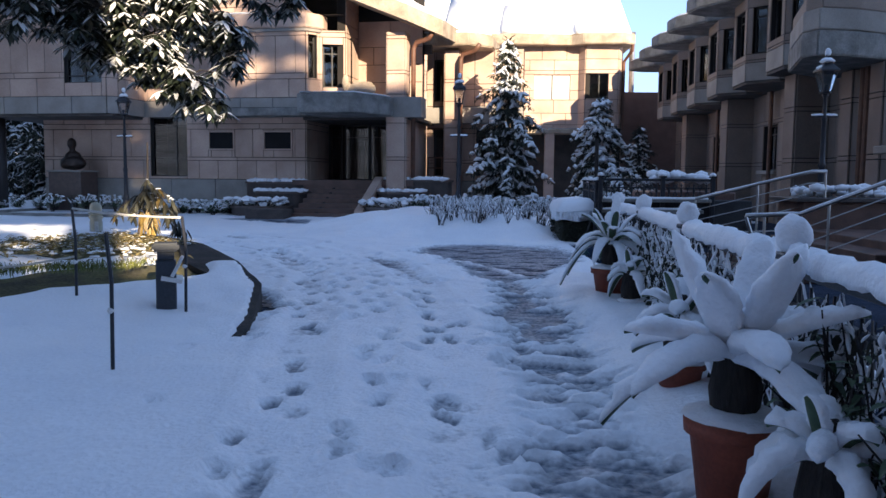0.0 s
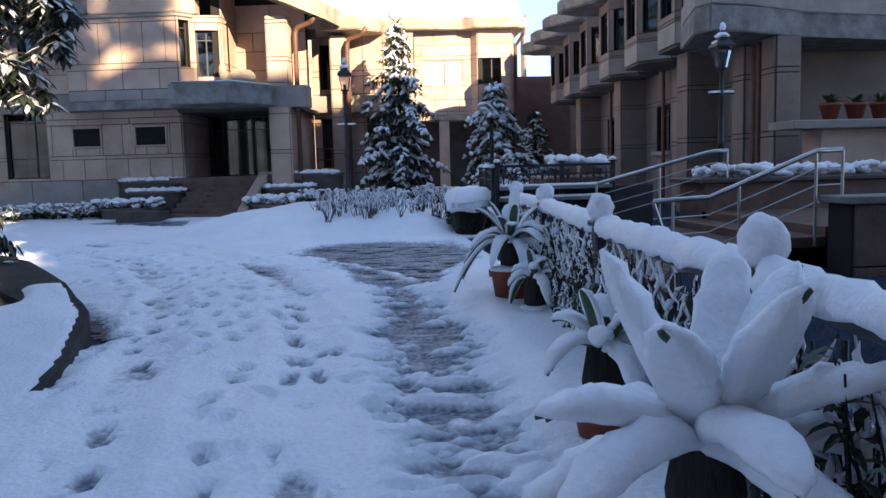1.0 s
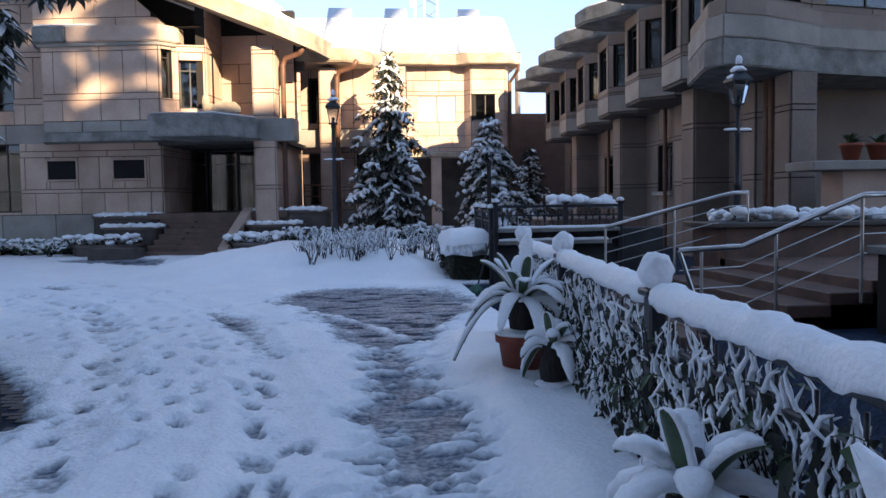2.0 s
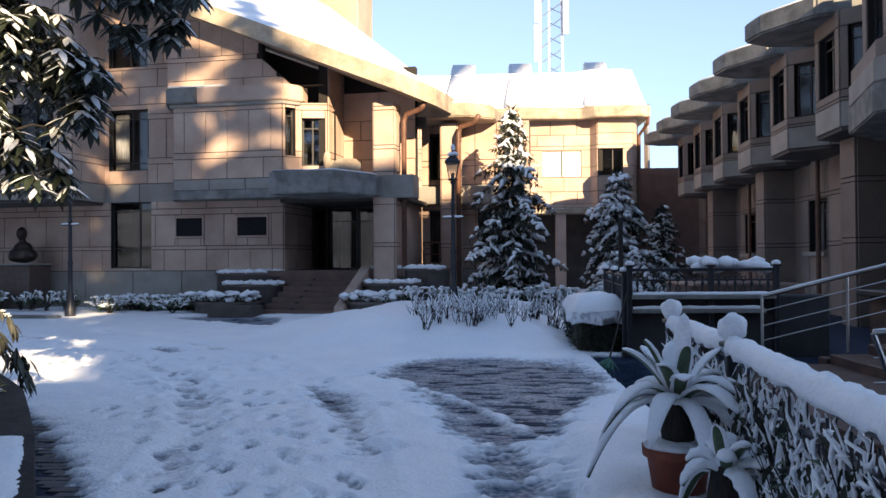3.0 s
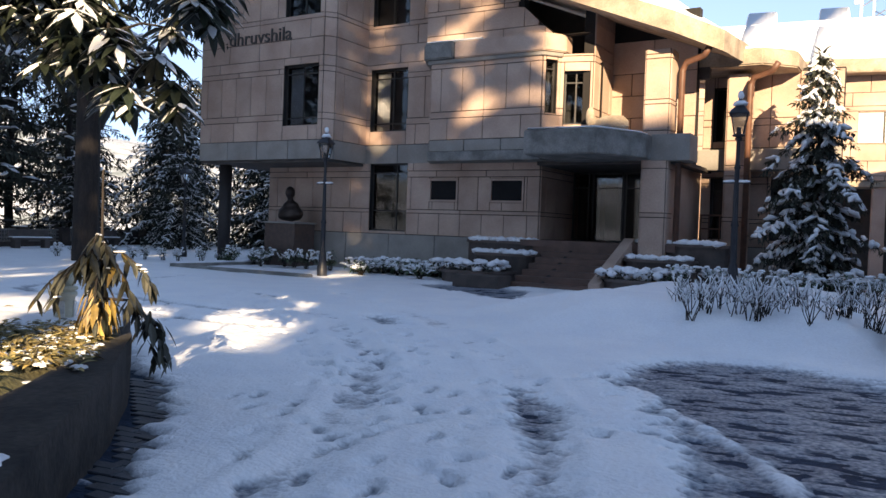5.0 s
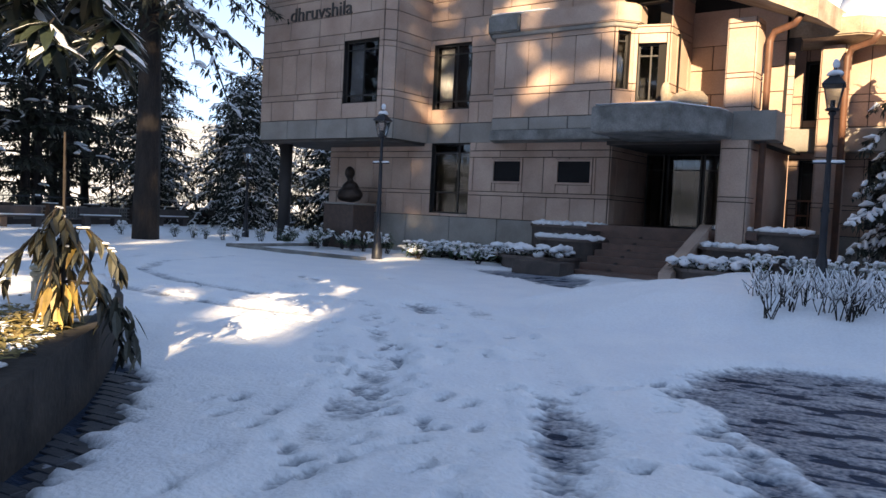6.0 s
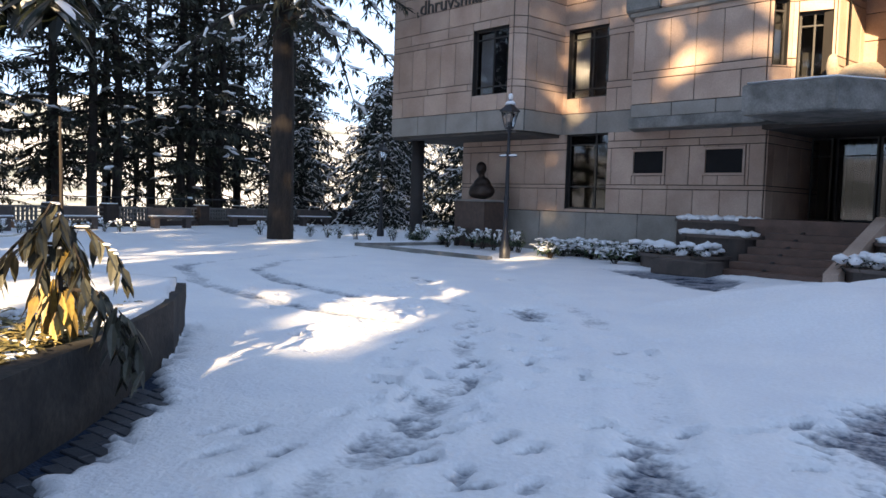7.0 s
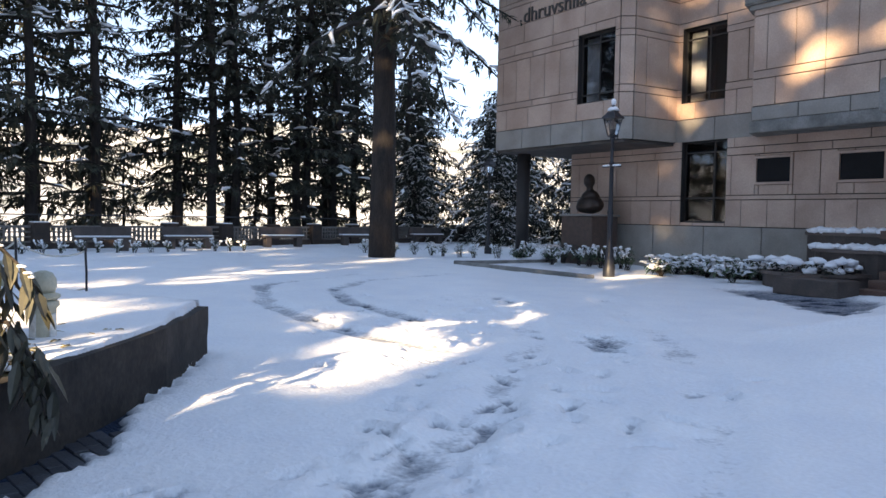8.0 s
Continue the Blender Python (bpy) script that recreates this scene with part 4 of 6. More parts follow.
def conifer(label, H, R, seed, levels=16, per=7, base=0.06, snow=0.6, trunk=0.1, frond=0.34, hang=0.55, rise=0.1, flat=1.0, samples=7, m=None, group="", needle=None, thick=0.09):
    """A conifer: tapered trunk, drooping limbs set with hanging sprays, and snow lying on the limbs."""
    r = random.Random(seed)
    tree = thing("tree", label, "tree", m, group)
    bend = [Vector((r.uniform(-0.01, 0.01) * H, r.uniform(-0.01, 0.01) * H, H * k / 6)) for k in range(7)]
    bend[0] = Vector((0, 0, -0.3))
    part("trunk", tube(bm_new(), bend, [trunk * (1 - 0.9 * k / 6) for k in range(7)], 9), BARK, tree, "", True)
    crown, limbs, white = bm_new(), bm_new(), bm_new()
    for i in range(levels):
        f = base + (1 - base) * (i + r.uniform(0, 0.8)) / levels
        z = H * f
        reach = R * (1 - f) ** 0.75 * (1 if f > base + 0.03 else 0.8) + 0.04 * R
        for j in range(per):
            a = 2 * math.pi * (j + r.uniform(-0.35, 0.35)) / per + i * 1.3
            L = reach * r.uniform(0.55, 1.15) * (1 + 0.45 * noise.noise(Vector((math.cos(a) * 1.2, math.sin(a) * 1.2, z * 3.0 / H + seed))))
            bow = hang * r.uniform(0.6, 1.5)
            out = Vector((math.cos(a), math.sin(a), 0))
            curve = lambda s: Vector((0, 0, z)) + out * L * s + Vector((0, 0, L * (rise * s - bow * s * s)))
            pts = [curve(k / 3) for k in range(4)]
            tube(limbs, pts, [0.035 * trunk / 0.1 * 0.6, 0.02 * trunk / 0.1 * 0.6, 0.014, 0.006], 4, False)
            n = max(3, int(samples * (0.4 + 0.6 * L / R)))
            for k in range(n):
                s = (k + 0.6) / n
                p = curve(s)
                tang = (curve(min(1, s + 0.05)) - p).normalized()
                side = Vector((-out.y, out.x, 0))
                size = frond * (1.15 - 0.55 * s) * r.uniform(0.7, 1.25)
                for sg in (-1, 1):
                    way = (side * sg * r.uniform(0.6, 1.1) + tang * r.uniform(0.3, 0.9) + Vector((0, 0, r.uniform(-0.45, 0.1) * (2 - flat)))).normalized()
                    blade(crown, p, (way + Vector((0, 0, -0.2))).normalized(), size, size * r.uniform(0.45, 0.65))
                    blade(crown, p, (way + Vector((0, 0, -0.8))).normalized(), size * 0.85, size * r.uniform(0.3, 0.5))
                if r.random() < snow:
                    pad(white, p + side * r.uniform(-0.4, 0.4) * size + Vector((0, 0, 0.02)), tang, size * r.uniform(0.7, 1.6), size * r.uniform(0.45, 1.25), thick * r.uniform(0.5, 1.3), r.random())
    for s in range(10):
        leaf(crown, (0, 0, H * (0.94 + 0.006 * s)), (math.cos(s * 2.4), math.sin(s * 2.4), 0.6), frond * 0.8, frond * 0.2, 0.4)
    tagged(part("branchwork", limbs, BARK, tree), kind="stuff")
    tagged(part("crown", crown, needle or NEEDLE, tree, "dark drooping needle sprays"), kind="stuff")
    if snow:
        tagged(part("snow_load", white, SNOW, tree, "snow lying on the branches", True), kind="stuff")
    return tree


def shrub(name, label, cat, spots, m=None, height=0.4, spread_r=0.25, twigs=16, seed=1, leaves=True, snow=0.6, lsize=0.12, leafmat=None, group=""):
    """A clump of twigs and small leaves with snow on it. spots: foot points."""
    r = random.Random(seed)
    ob = thing(name, label, cat, m, group)
    tw, lv, wh = bm_new(), bm_new(), bm_new()
    for sx, sy, sz in spots:
        for k in range(twigs):
            a = r.uniform(0, 6.28)
            h = height * r.uniform(0.5, 1.15)
            tip = Vector((sx + math.cos(a) * spread_r * r.uniform(0.2, 1.1), sy + math.sin(a) * spread_r * r.uniform(0.2, 1.1), sz + h))
            foot = Vector((sx + r.uniform(-0.06, 0.06), sy + r.uniform(-0.06, 0.06), sz - 0.03))
            mid = foot.lerp(tip, 0.5) + Vector((r.uniform(-0.05, 0.05), r.uniform(-0.05, 0.05), 0.05))
            tube(tw, [foot, mid, tip], [0.008, 0.006, 0.003], 4, False)
            fork = mid + Vector((r.uniform(-0.16, 0.16), r.uniform(-0.16, 0.16), r.uniform(0.08, 0.25) * height / 0.5))
            tube(tw, [mid, fork], [0.005, 0.003], 4, False)
            if leaves:
                for q in range(5):
                    p = mid.lerp(tip, r.uniform(-0.3, 1.0))
                    b = r.uniform(0, 6.28)
                    leaf(lv, p, (math.cos(b), math.sin(b), r.uniform(-0.1, 0.7)), lsize * r.uniform(0.7, 1.3), lsize * 0.38, r.uniform(0.2, 0.7))
            if r.random() < snow:
                strand(wh, tip, mid - tip, (tip - mid).length * r.uniform(0.6, 1.2), min(0.035, lsize * r.uniform(0.12, 0.26)), r)
                strand(wh, fork, mid - fork, (fork - mid).length * r.uniform(0.5, 1.0), min(0.03, lsize * r.uniform(0.1, 0.22)), r)
                if lsize > 0.1:
                    pad(wh, tip + Vector((0, 0, -0.02)), (math.cos(a), math.sin(a), 0), lsize * r.uniform(0.5, 1.5), lsize * r.uniform(0.4, 1.0), 0.05 * r.uniform(0.5, 1.3), r.random())
    tagged(part("twig_tangle", tw, BARK, ob), kind="stuff")
    if leaves:
        tagged(part("leaves", lv, leafmat or LEAF, ob), kind="stuff")
    if snow:
        tagged(part("snow_load", wh, SNOW, ob, "snow caught on the twigs", True), kind="stuff")
    return ob


# ---- railing along the walk ----
def snow_roll(bm, p0, p1, r=0.085, seed=0, n=44, high=1.0):
    """A thick uneven roll of snow lying on a rail."""
    p0, p1 = Vector(p0), Vector(p1)
    d = (p1 - p0).normalized()
    side = d.cross(Vector((0, 0, 1))).normalized()
    rows = []
    for i in range(n + 1):
        c = p0.lerp(p1, i / n)
        k = 1 + 0.26 * noise.noise(Vector((i * 11 / n, seed * 5.1, 0))) + 0.16 * noise.noise(Vector((i * 33 / n, seed, 3)))
        if i in (0, n):
            k *= 0.7
        row = []
        for q in range(12):
            a = 2 * math.pi * q / 12
            w = r * k * (1 + 0.22 * noise.noise(Vector((math.cos(a) * 1.5, math.sin(a) * 1.5, (c - p0).length * 9 + seed * 7))))
            row.append(bm.verts.new(c + side * math.cos(a) * w + Vector((0, 0, max(-0.35 + 0.5 * noise.noise(Vector(((c - p0).length * 7, math.cos(a) * 2, seed))), math.sin(a)) * w * 1.15 * high + 0.2 * r))))
        rows.append(row)
    for a, b in zip(rows, rows[1:]):
        for q in range(12):
            bm.faces.new((a[q], a[(q + 1) % 12], b[(q + 1) % 12], b[q]))
    bm.faces.new(rows[0][::-1]); bm.faces.new(rows[-1])


def post(parent, at, height, width=0.1, cap=True, seed=0):
    p = part("post", box(bm_new(), -width / 2, width / 2, -width / 2, width / 2, -0.6, height, 0.012), IRON, parent)
    p.location = at
    part("collar", box(bm_new(), -width * 0.75, width * 0.75, -width * 0.75, width * 0.75, height, height + 0.035, 0.008), IRON, p)
    bm = bm_new()
    if cap:
        blob(bm, (0, 0, height + 0.12), (0.085, 0.085, 0.095), seed, 0.22, 3)
    else:
        blob(bm, (0, 0, height + 0.06), (0.07, 0.07, 0.05), seed, 0.3, 2)
    part("snow_cap", bm, SNOW, p, "rounded cap of snow", True)
    return p


def picket_mesh(h):
    bm = bm_new()
    prof = [(0.008, 0), (0.008, 0.10 * h), (0.026, 0.16 * h), (0.010, 0.24 * h), (0.022, 0.42 * h), (0.030, 0.5 * h), (0.022, 0.58 * h), (0.010, 0.76 * h), (0.026, 0.84 * h), (0.008, 0.9 * h), (0.008, h)]
    lathe(bm, prof, 6)
    return link_mesh("picket", bm, IRON, True)


def scroll_mesh(h):
    bm = bm_new()
    for cz, s in ((0.28 * h, 1), (0.72 * h, -1)):
        tube(bm, [(0.045 * math.cos(t * 0.9) * s, 0.0, cz + 0.11 * h * math.sin(t * 0.9)) for t in range(8)], 0.007, 4, False)
    tube(bm, [(-0.05, 0, 0.05 * h), (0.0, 0, 0.5 * h), (0.05, 0, 0.95 * h)], 0.006, 4)
    tube(bm, [(0.05, 0.001, 0.05 * h), (0.0, 0.008, 0.5 * h), (-0.05, 0.001, 0.95 * h)], 0.006, 4)
    return link_mesh("scroll", bm, IRON)


def railing(label, pts, height, snow=True, lumps=26, seed=3, caps=True, low=0.08, roll=0.072, name="railing"):
    ob = thing(name, label, "railing", Matrix.Translation((pts[0][0], pts[0][1], 0)))
    base = Vector((pts[0][0], pts[0][1], 0))
    pm, sm = picket_mesh(height - low - 0.11), scroll_mesh(height - low - 0.11)
    for i, (x, y) in enumerate(pts):
        post(ob, Vector((x, y, 0)) - base, height + 0.02, 0.09, caps, seed + i)
    r = random.Random(seed)
    for i, (a, b) in enumerate(zip(pts, pts[1:])):
        a, b = Vector((*a, 0)) - base, Vector((*b, 0)) - base
        d = (b - a)
        L = d.length
        d.normalize()
        turn = math.atan2(d.y, d.x)
        m = Matrix.Translation(a) @ Matrix.Rotation(turn, 4, "Z")
        for zz, hh in ((height - 0.05, 0.05), (height - 0.20, 0.025), (low, 0.04)):
            rail = part("rail", box(bm_new(), 0.05, L - 0.05, -0.022, 0.022, zz, zz + hh, 0.006), IRON, ob)
            rail.matrix_basis = m
        n = max(2, int(L / 0.125))
        for k in range(1, n):
            pk = new("picket" if k % 2 else "scroll", pm if k % 2 else sm)
            pk.parent = ob
            pk.matrix_basis = m @ Matrix.Translation((L * k / n, 0, low + 0.03))
        if snow:
            bm = bm_new()
            snow_roll(bm, (0.03, 0, height), (L - 0.03, 0, height), roll, seed + i)
            s = part("snow_roll", bm, SNOW, ob, "thick roll of snow on the handrail", True)
            s.matrix_basis = m
            bm = bm_new()
            dark = bm_new()
            for k in range(int(lumps * 14 * L)):
                x, z = r.uniform(0.06, L - 0.06), low + (height - 0.14 - low) * r.random() ** 0.9
                strand(bm, (x, r.uniform(-0.05, 0.06), z), (r.uniform(-1.0, 1.0), r.uniform(-0.25, 0.25), r.choice((-1, 1)) * r.uniform(0.2, 1.3)), r.uniform(0.05, 0.19), r.uniform(0.005, 0.014), r)
                if k % 3:
                    continue
                leaf(dark, (x, r.uniform(-0.02, 0.08), z), (r.uniform(-1, 1), r.uniform(-0.4, 0.3), r.uniform(-1.2, 0.4)), r.uniform(0.06, 0.13), r.uniform(0.025, 0.05), 0.3)
            d2 = part("climber", dark, NEEDLE, ob, "dark climber leaves woven through the ironwork")
            d2.matrix_basis = m
            tagged(d2, kind="stuff")
            s = part("snow_specks", bm, SNOW, ob, "snow caught in the ironwork", True)
            s.matrix_basis = m
            tagged(s, kind="stuff")
    return ob


FENCE = [(1.58, -3.4), (1.66, -0.9), (1.75, 1.75), (1.87, 4.22), (2.02, 6.61), (2.25, 9.22), (2.32, 11.1)]
railing("black cast-iron railing buried under rolls of snow", FENCE, 1.0, seed=5)
railing("black scrolled iron railing along the raised terrace edge", [(3.05, 17.0), (4.33, 17.0), (5.35, 17.0)], 1.42, False, seed=9, caps=False, low=0.98)
railing("short side run of black iron railing with snowy posts", [(2.98, 17.05), (3.15, 19.0), (3.3, 21.0)], 1.32, False, seed=13, caps=False, low=0.3)


# ---- terrace and steps behind the railing ----
def terrace():
    t = thing("terrace", "dark stone retaining wall with snow-lined ledges", "terrace")
    part("wall", box(bm_new(), 3.0, 6.2, 17.06, 17.5, -0.6, 0.98, 0.02), mat("dark_stone", (0.05, 0.048, 0.05), (0.03, 0.03, 0.032), 0.8), t)
    for z, x1 in ((1.0, 5.3), (0.78, 5.15)):
        part("ledge", box(bm_new(), 3.08, x1, 16.86, 17.05, z - 0.07, z, 0.01), CONCRETE, t)
        bm = bm_new()
        snow_roll(bm, (3.1, 16.95, z), (x1 - 0.05, 16.95, z), 0.05, 4, 18, 0.6)
        part("ledge_snow", bm, SNOW, t, "strip of snow", True)
    part("bed", box(bm_new(), 4.2, 6.0, 17.5, 19.5, 0, 1.15, 0.03), STEPSTONE, t)
    bm = bm_new()
    for k in range(26):
        blob(bm, (4.35 + RND.random() * 1.1, 17.4 + RND.random() * 0.8, 1.45 + RND.uniform(-0.05, 0.08)), (0.16, 0.16, 0.1), k, 0.3, 1)
    tagged(part("bed_snow", bm, SNOW, t, "snowy tops of bedded plants", True), kind="stuff")


terrace()


def steps():
    st = thing("steps", "brown stone steps rising to the shaded wing", "steps")
    for k in range(5):
        part("step", box(bm_new(), 4.35 + 0.5 * k, 9.5, 11.3, 15.1, -0.6 + 0.001 * k, 0.02 + 0.13 * k, 0.012), STEPSTONE, st)
    part("landing_wall", box(bm_new(), 4.0, 4.34, 11.1, 16.9, -0.62, 0.0, 0.01), STEPSTONE, st)
    for k in range(3):
        part("cheek", box(bm_new(), 4.6 + 0.7 * k, 5.3 + 0.7 * k, 15.1, 15.35, -0.6, 0.05 + 0.17 * k, 0.01), STEPSTONE, st)


steps()


def handrail(label, pts, posts, drop, mids=3):
    """A steel tube rail with thin bars under it."""
    h = thing("handrail", label, "handrail")
    part("rail", tube(bm_new(), pts, 0.026, 10), STEEL, h, "brushed steel top tube", True)
    bm = bm_new()
    for a, b in zip(pts, pts[1:]):
        snow_roll(bm, Vector(a) + Vector((0, 0, 0.022)), Vector(b) + Vector((0, 0, 0.022)), 0.017, 2, 8, 0.7)
    tagged(part("rail_snow", bm, SNOW, h, "thin line of snow", True), kind="stuff")
    for x, y, z0, z1 in posts:
        part("baluster", tube(bm_new(), [(x, y, z0), (x, y, z1)], 0.02, 8), STEEL, h)
    for k in range(1, mids + 1):
        part("bar", tube(bm_new(), [(p[0], p[1], p[2] - drop * k / (mids + 1)) for p in pts], 0.009, 6), STEEL, h)
    return h


handrail("steel handrail with thin wires, rising beside the steps", [(4.05, 11.2, 0.92), (4.76, 11.2, 0.95), (6.15, 11.2, 1.49), (6.5, 11.2, 1.5)],
         [(5.15, 11.2, 0.1, 1.1), (6.15, 11.2, 0.3, 1.49), (6.5, 11.2, 0.3, 1.5), (4.3, 11.2, 0.0, 0.93)], 0.85)
part("leaning_leg", tube(bm_new(), [(4.05, 11.2, 0.92), (4.25, 11.2, 0.35)], 0.024), STEEL, bpy.data.objects["handrail"])
handrail("steel handrail with thin wires on the far side of the steps", [(4.5, 15.2, 1.05), (6.5, 15.05, 1.56), (6.78, 15.0, 1.57)],
         [(4.5, 15.2, 0.0, 1.05), (5.6, 15.12, 0.3, 1.32), (6.76, 15.0, 0.7, 1.57)], 0.8)


def planter_wall():
    p = thing("planter", "stone-clad planter filled with snowy plants", "planter")
    part("box", box(bm_new(), 6.35, 10.2, 14.9, 16.1, -0.4, 1.02, 0.015), STEPSTONE, p)
    part("coping", box(bm_new(), 6.2, 10.3, 14.8, 16.2, 1.02, 1.10, 0.012), mat("dark_coping", (0.07, 0.06, 0.058), rough=0.5), p)
    bm = bm_new()
    for k in range(70):
        blob(bm, (6.5 + RND.random() * 3.2, 15.0 + RND.random() * 0.9, 1.17 + RND.uniform(-0.03, 0.12)), (RND.uniform(0.08, 0.18), 0.14, RND.uniform(0.05, 0.1)), k, 0.35, 1)
    tagged(part("snow_load", bm, SNOW, p, "lumpy snow on the plants", True), kind="stuff")
    w = thing("low_wall", "clad stone side wall with a coping, snow on its end", "wall")
    body = part("wall", box(bm_new(), 6.2, 9.5, 10.5, 11.0, -0.62, 0.86, 0.01), JOINT, w)
    for k in range(4):
        for z0, z1 in ((-0.6, 0.1), (0.12, 0.85)):
            ob = new("panel", panel_mesh(0.78, z1 - z0, STEPSTONE))
            ob.parent = body
            ob.location = (6.22 + 0.8 * k, 10.5, z0)
    part("coping", box(bm_new(), 6.12, 9.6, 10.42, 11.08, 0.86, 0.95, 0.012), CONCRETE, w)
    c = thing("counter", "raised stone ledge with potted plants under the balcony", "ledge")
    part("slab", box(bm_new(), 9.0, 13.5, 16.9, 17.9, 1.98, 2.16, 0.02), STONE_GREY, c)
    part("front", box(bm_new(), 9.7, 13.4, 17.1, 17.8, -0.2, 1.98, 0.015), STONE, c)
    for k in range(3):
        pot = thing("flower_pot", "terracotta pot with a dark leafy plant on a stone ledge", "plant pot", pose(10.0 + 0.55 * k, 17.3, 2.16), "pots on the ledge")
        part("pot", lathe(bm_new(), [(0.13, 0), (0.2, 0.28), (0.22, 0.28), (0.22, 0.34), (0.18, 0.33)], 14), TERRACOTTA, pot, "", True)
        bm = bm_new()
        for q in range(40):
            a = RND.uniform(0, 6.28)
            leaf(bm, (0, 0, 0.3), (math.cos(a), math.sin(a), RND.uniform(0.5, 2.5)), RND.uniform(0.2, 0.4), 0.06, 0.3)
        tagged(part("foliage", bm, LEAF, pot), kind="stuff")


planter_wall()


# ---- street lamps ----
LAMP_GLASS = glass_mat("lantern_glass", (0.8, 0.85, 0.88), 0.15)


def lamp(label, at, height, bar=0.7, group="street lamps", snow=1.0):
    """A cast-iron post with a ladder bar and a four-sided lantern; height: to the lantern's foot."""
    l = thing("street_lamp", label, "street lamp", Matrix.Translation(at), group)
    prof = [(0.14, -0.3), (0.14, 0.28), (0.11, 0.33), (0.10, 0.60), (0.085, 0.66), (0.065, 0.75), (0.062, height * 0.45), (0.08, height * 0.46), (0.055, height * 0.49), (0.045, height * 0.80), (0.065, height * 0.81), (0.04, height * 0.83), (0.036, height * 0.97), (0.07, height * 0.985), (0.05, height)]
    part("pole", lathe(bm_new(), prof, 12), IRON, l, "black cast-iron post", True)
    part("ladder_bar", tube(bm_new(), [(-0.26, 0, height * bar), (0.26, 0, height * bar)], 0.016), IRON, l)
    bm = bm_new()
    snow_roll(bm, (-0.25, 0, height * bar + 0.015), (0.25, 0, height * bar + 0.015), 0.03, 1, 8)
    part("bar_snow", bm, SNOW, l, "", True)
    bm = bm_new()
    a = [bm.verts.new((x * 0.08, y * 0.08, height + 0.05)) for x, y in ((-1, -1), (1, -1), (1, 1), (-1, 1))]
    b = [bm.verts.new((x * 0.15, y * 0.15, height + 0.42)) for x, y in ((-1, -1), (1, -1), (1, 1), (-1, 1))]
    for k in range(4):
        bm.faces.new((a[k], a[(k + 1) % 4], b[(k + 1) % 4], b[k]))
    g = part("lantern_pane", bm, LAMP_GLASS, l, "pale lantern glass")
    g.visible_shadow = False
    for x, y in ((-1, -1), (1, -1), (1, 1), (-1, 1)):
        part("lantern_bar", tube(bm_new(), [(x * 0.08, y * 0.08, height + 0.03), (x * 0.153, y * 0.153, height + 0.43)], 0.012, 6), IRON, l)
    bm = bm_new()
    rings = [[bm.verts.new((x * r, y * r, height + z)) for x, y in ((-1, -1), (1, -1), (1, 1), (-1, 1))] for r, z in ((0.185, 0.42), (0.185, 0.45), (0.08, 0.58), (0.08, 0.64), (0.03, 0.68), (0.025, 0.78))]
    for p, q in zip(rings, rings[1:]):
        for k in range(4):
            bm.faces.new((p[k], p[(k + 1) % 4], q[(k + 1) % 4], q[k]))
    bm.faces.new(rings[0][::-1]); bm.faces.new(rings[-1])
    part("lantern_roof", bm, IRON, l, "black pointed lantern roof")
    part("socket", lathe(bm_new(), [(0.11, height), (0.12, height + 0.03), (0.04, height + 0.06), (0.04, height + 0.18)], 10), IRON, l)
    if snow:
        bm = bm_new()
        blob(bm, (0, 0, height + 0.62), (0.14, 0.14, 0.08), 3, 0.3, 2, 0.6)
        blob(bm, (0.01, 0, height + 0.80), (0.06, 0.06, 0.09), 4, 0.3, 2)
        blob(bm, (-0.10, 0.02, height + 0.5), (0.08, 0.13, 0.05), 5, 0.3, 2)
        tagged(part("snow_cap", bm, SNOW, l, "snow on the lantern roof", True), kind="stuff")
    return l


lamp("black cast-iron street lamp standing in a snow bank", (0.02, 23.4, 0.28), 3.22, 0.72, snow=0.5)
lamp("black cast-iron street lamp with a snow-capped lantern beside a planter", (7.33, 16.5, 0.5), 2.62, 0.83)
lamp("black street lamp with a long crossbar before the stone wall", (-10.88, 26.07, 0.05), 3.28, 0.79, snow=0.6)
lamp("slim black street lamp near the parapet under the trees", (-20.5, 31.6, 0.0), 2.9, 0.8, snow=0)


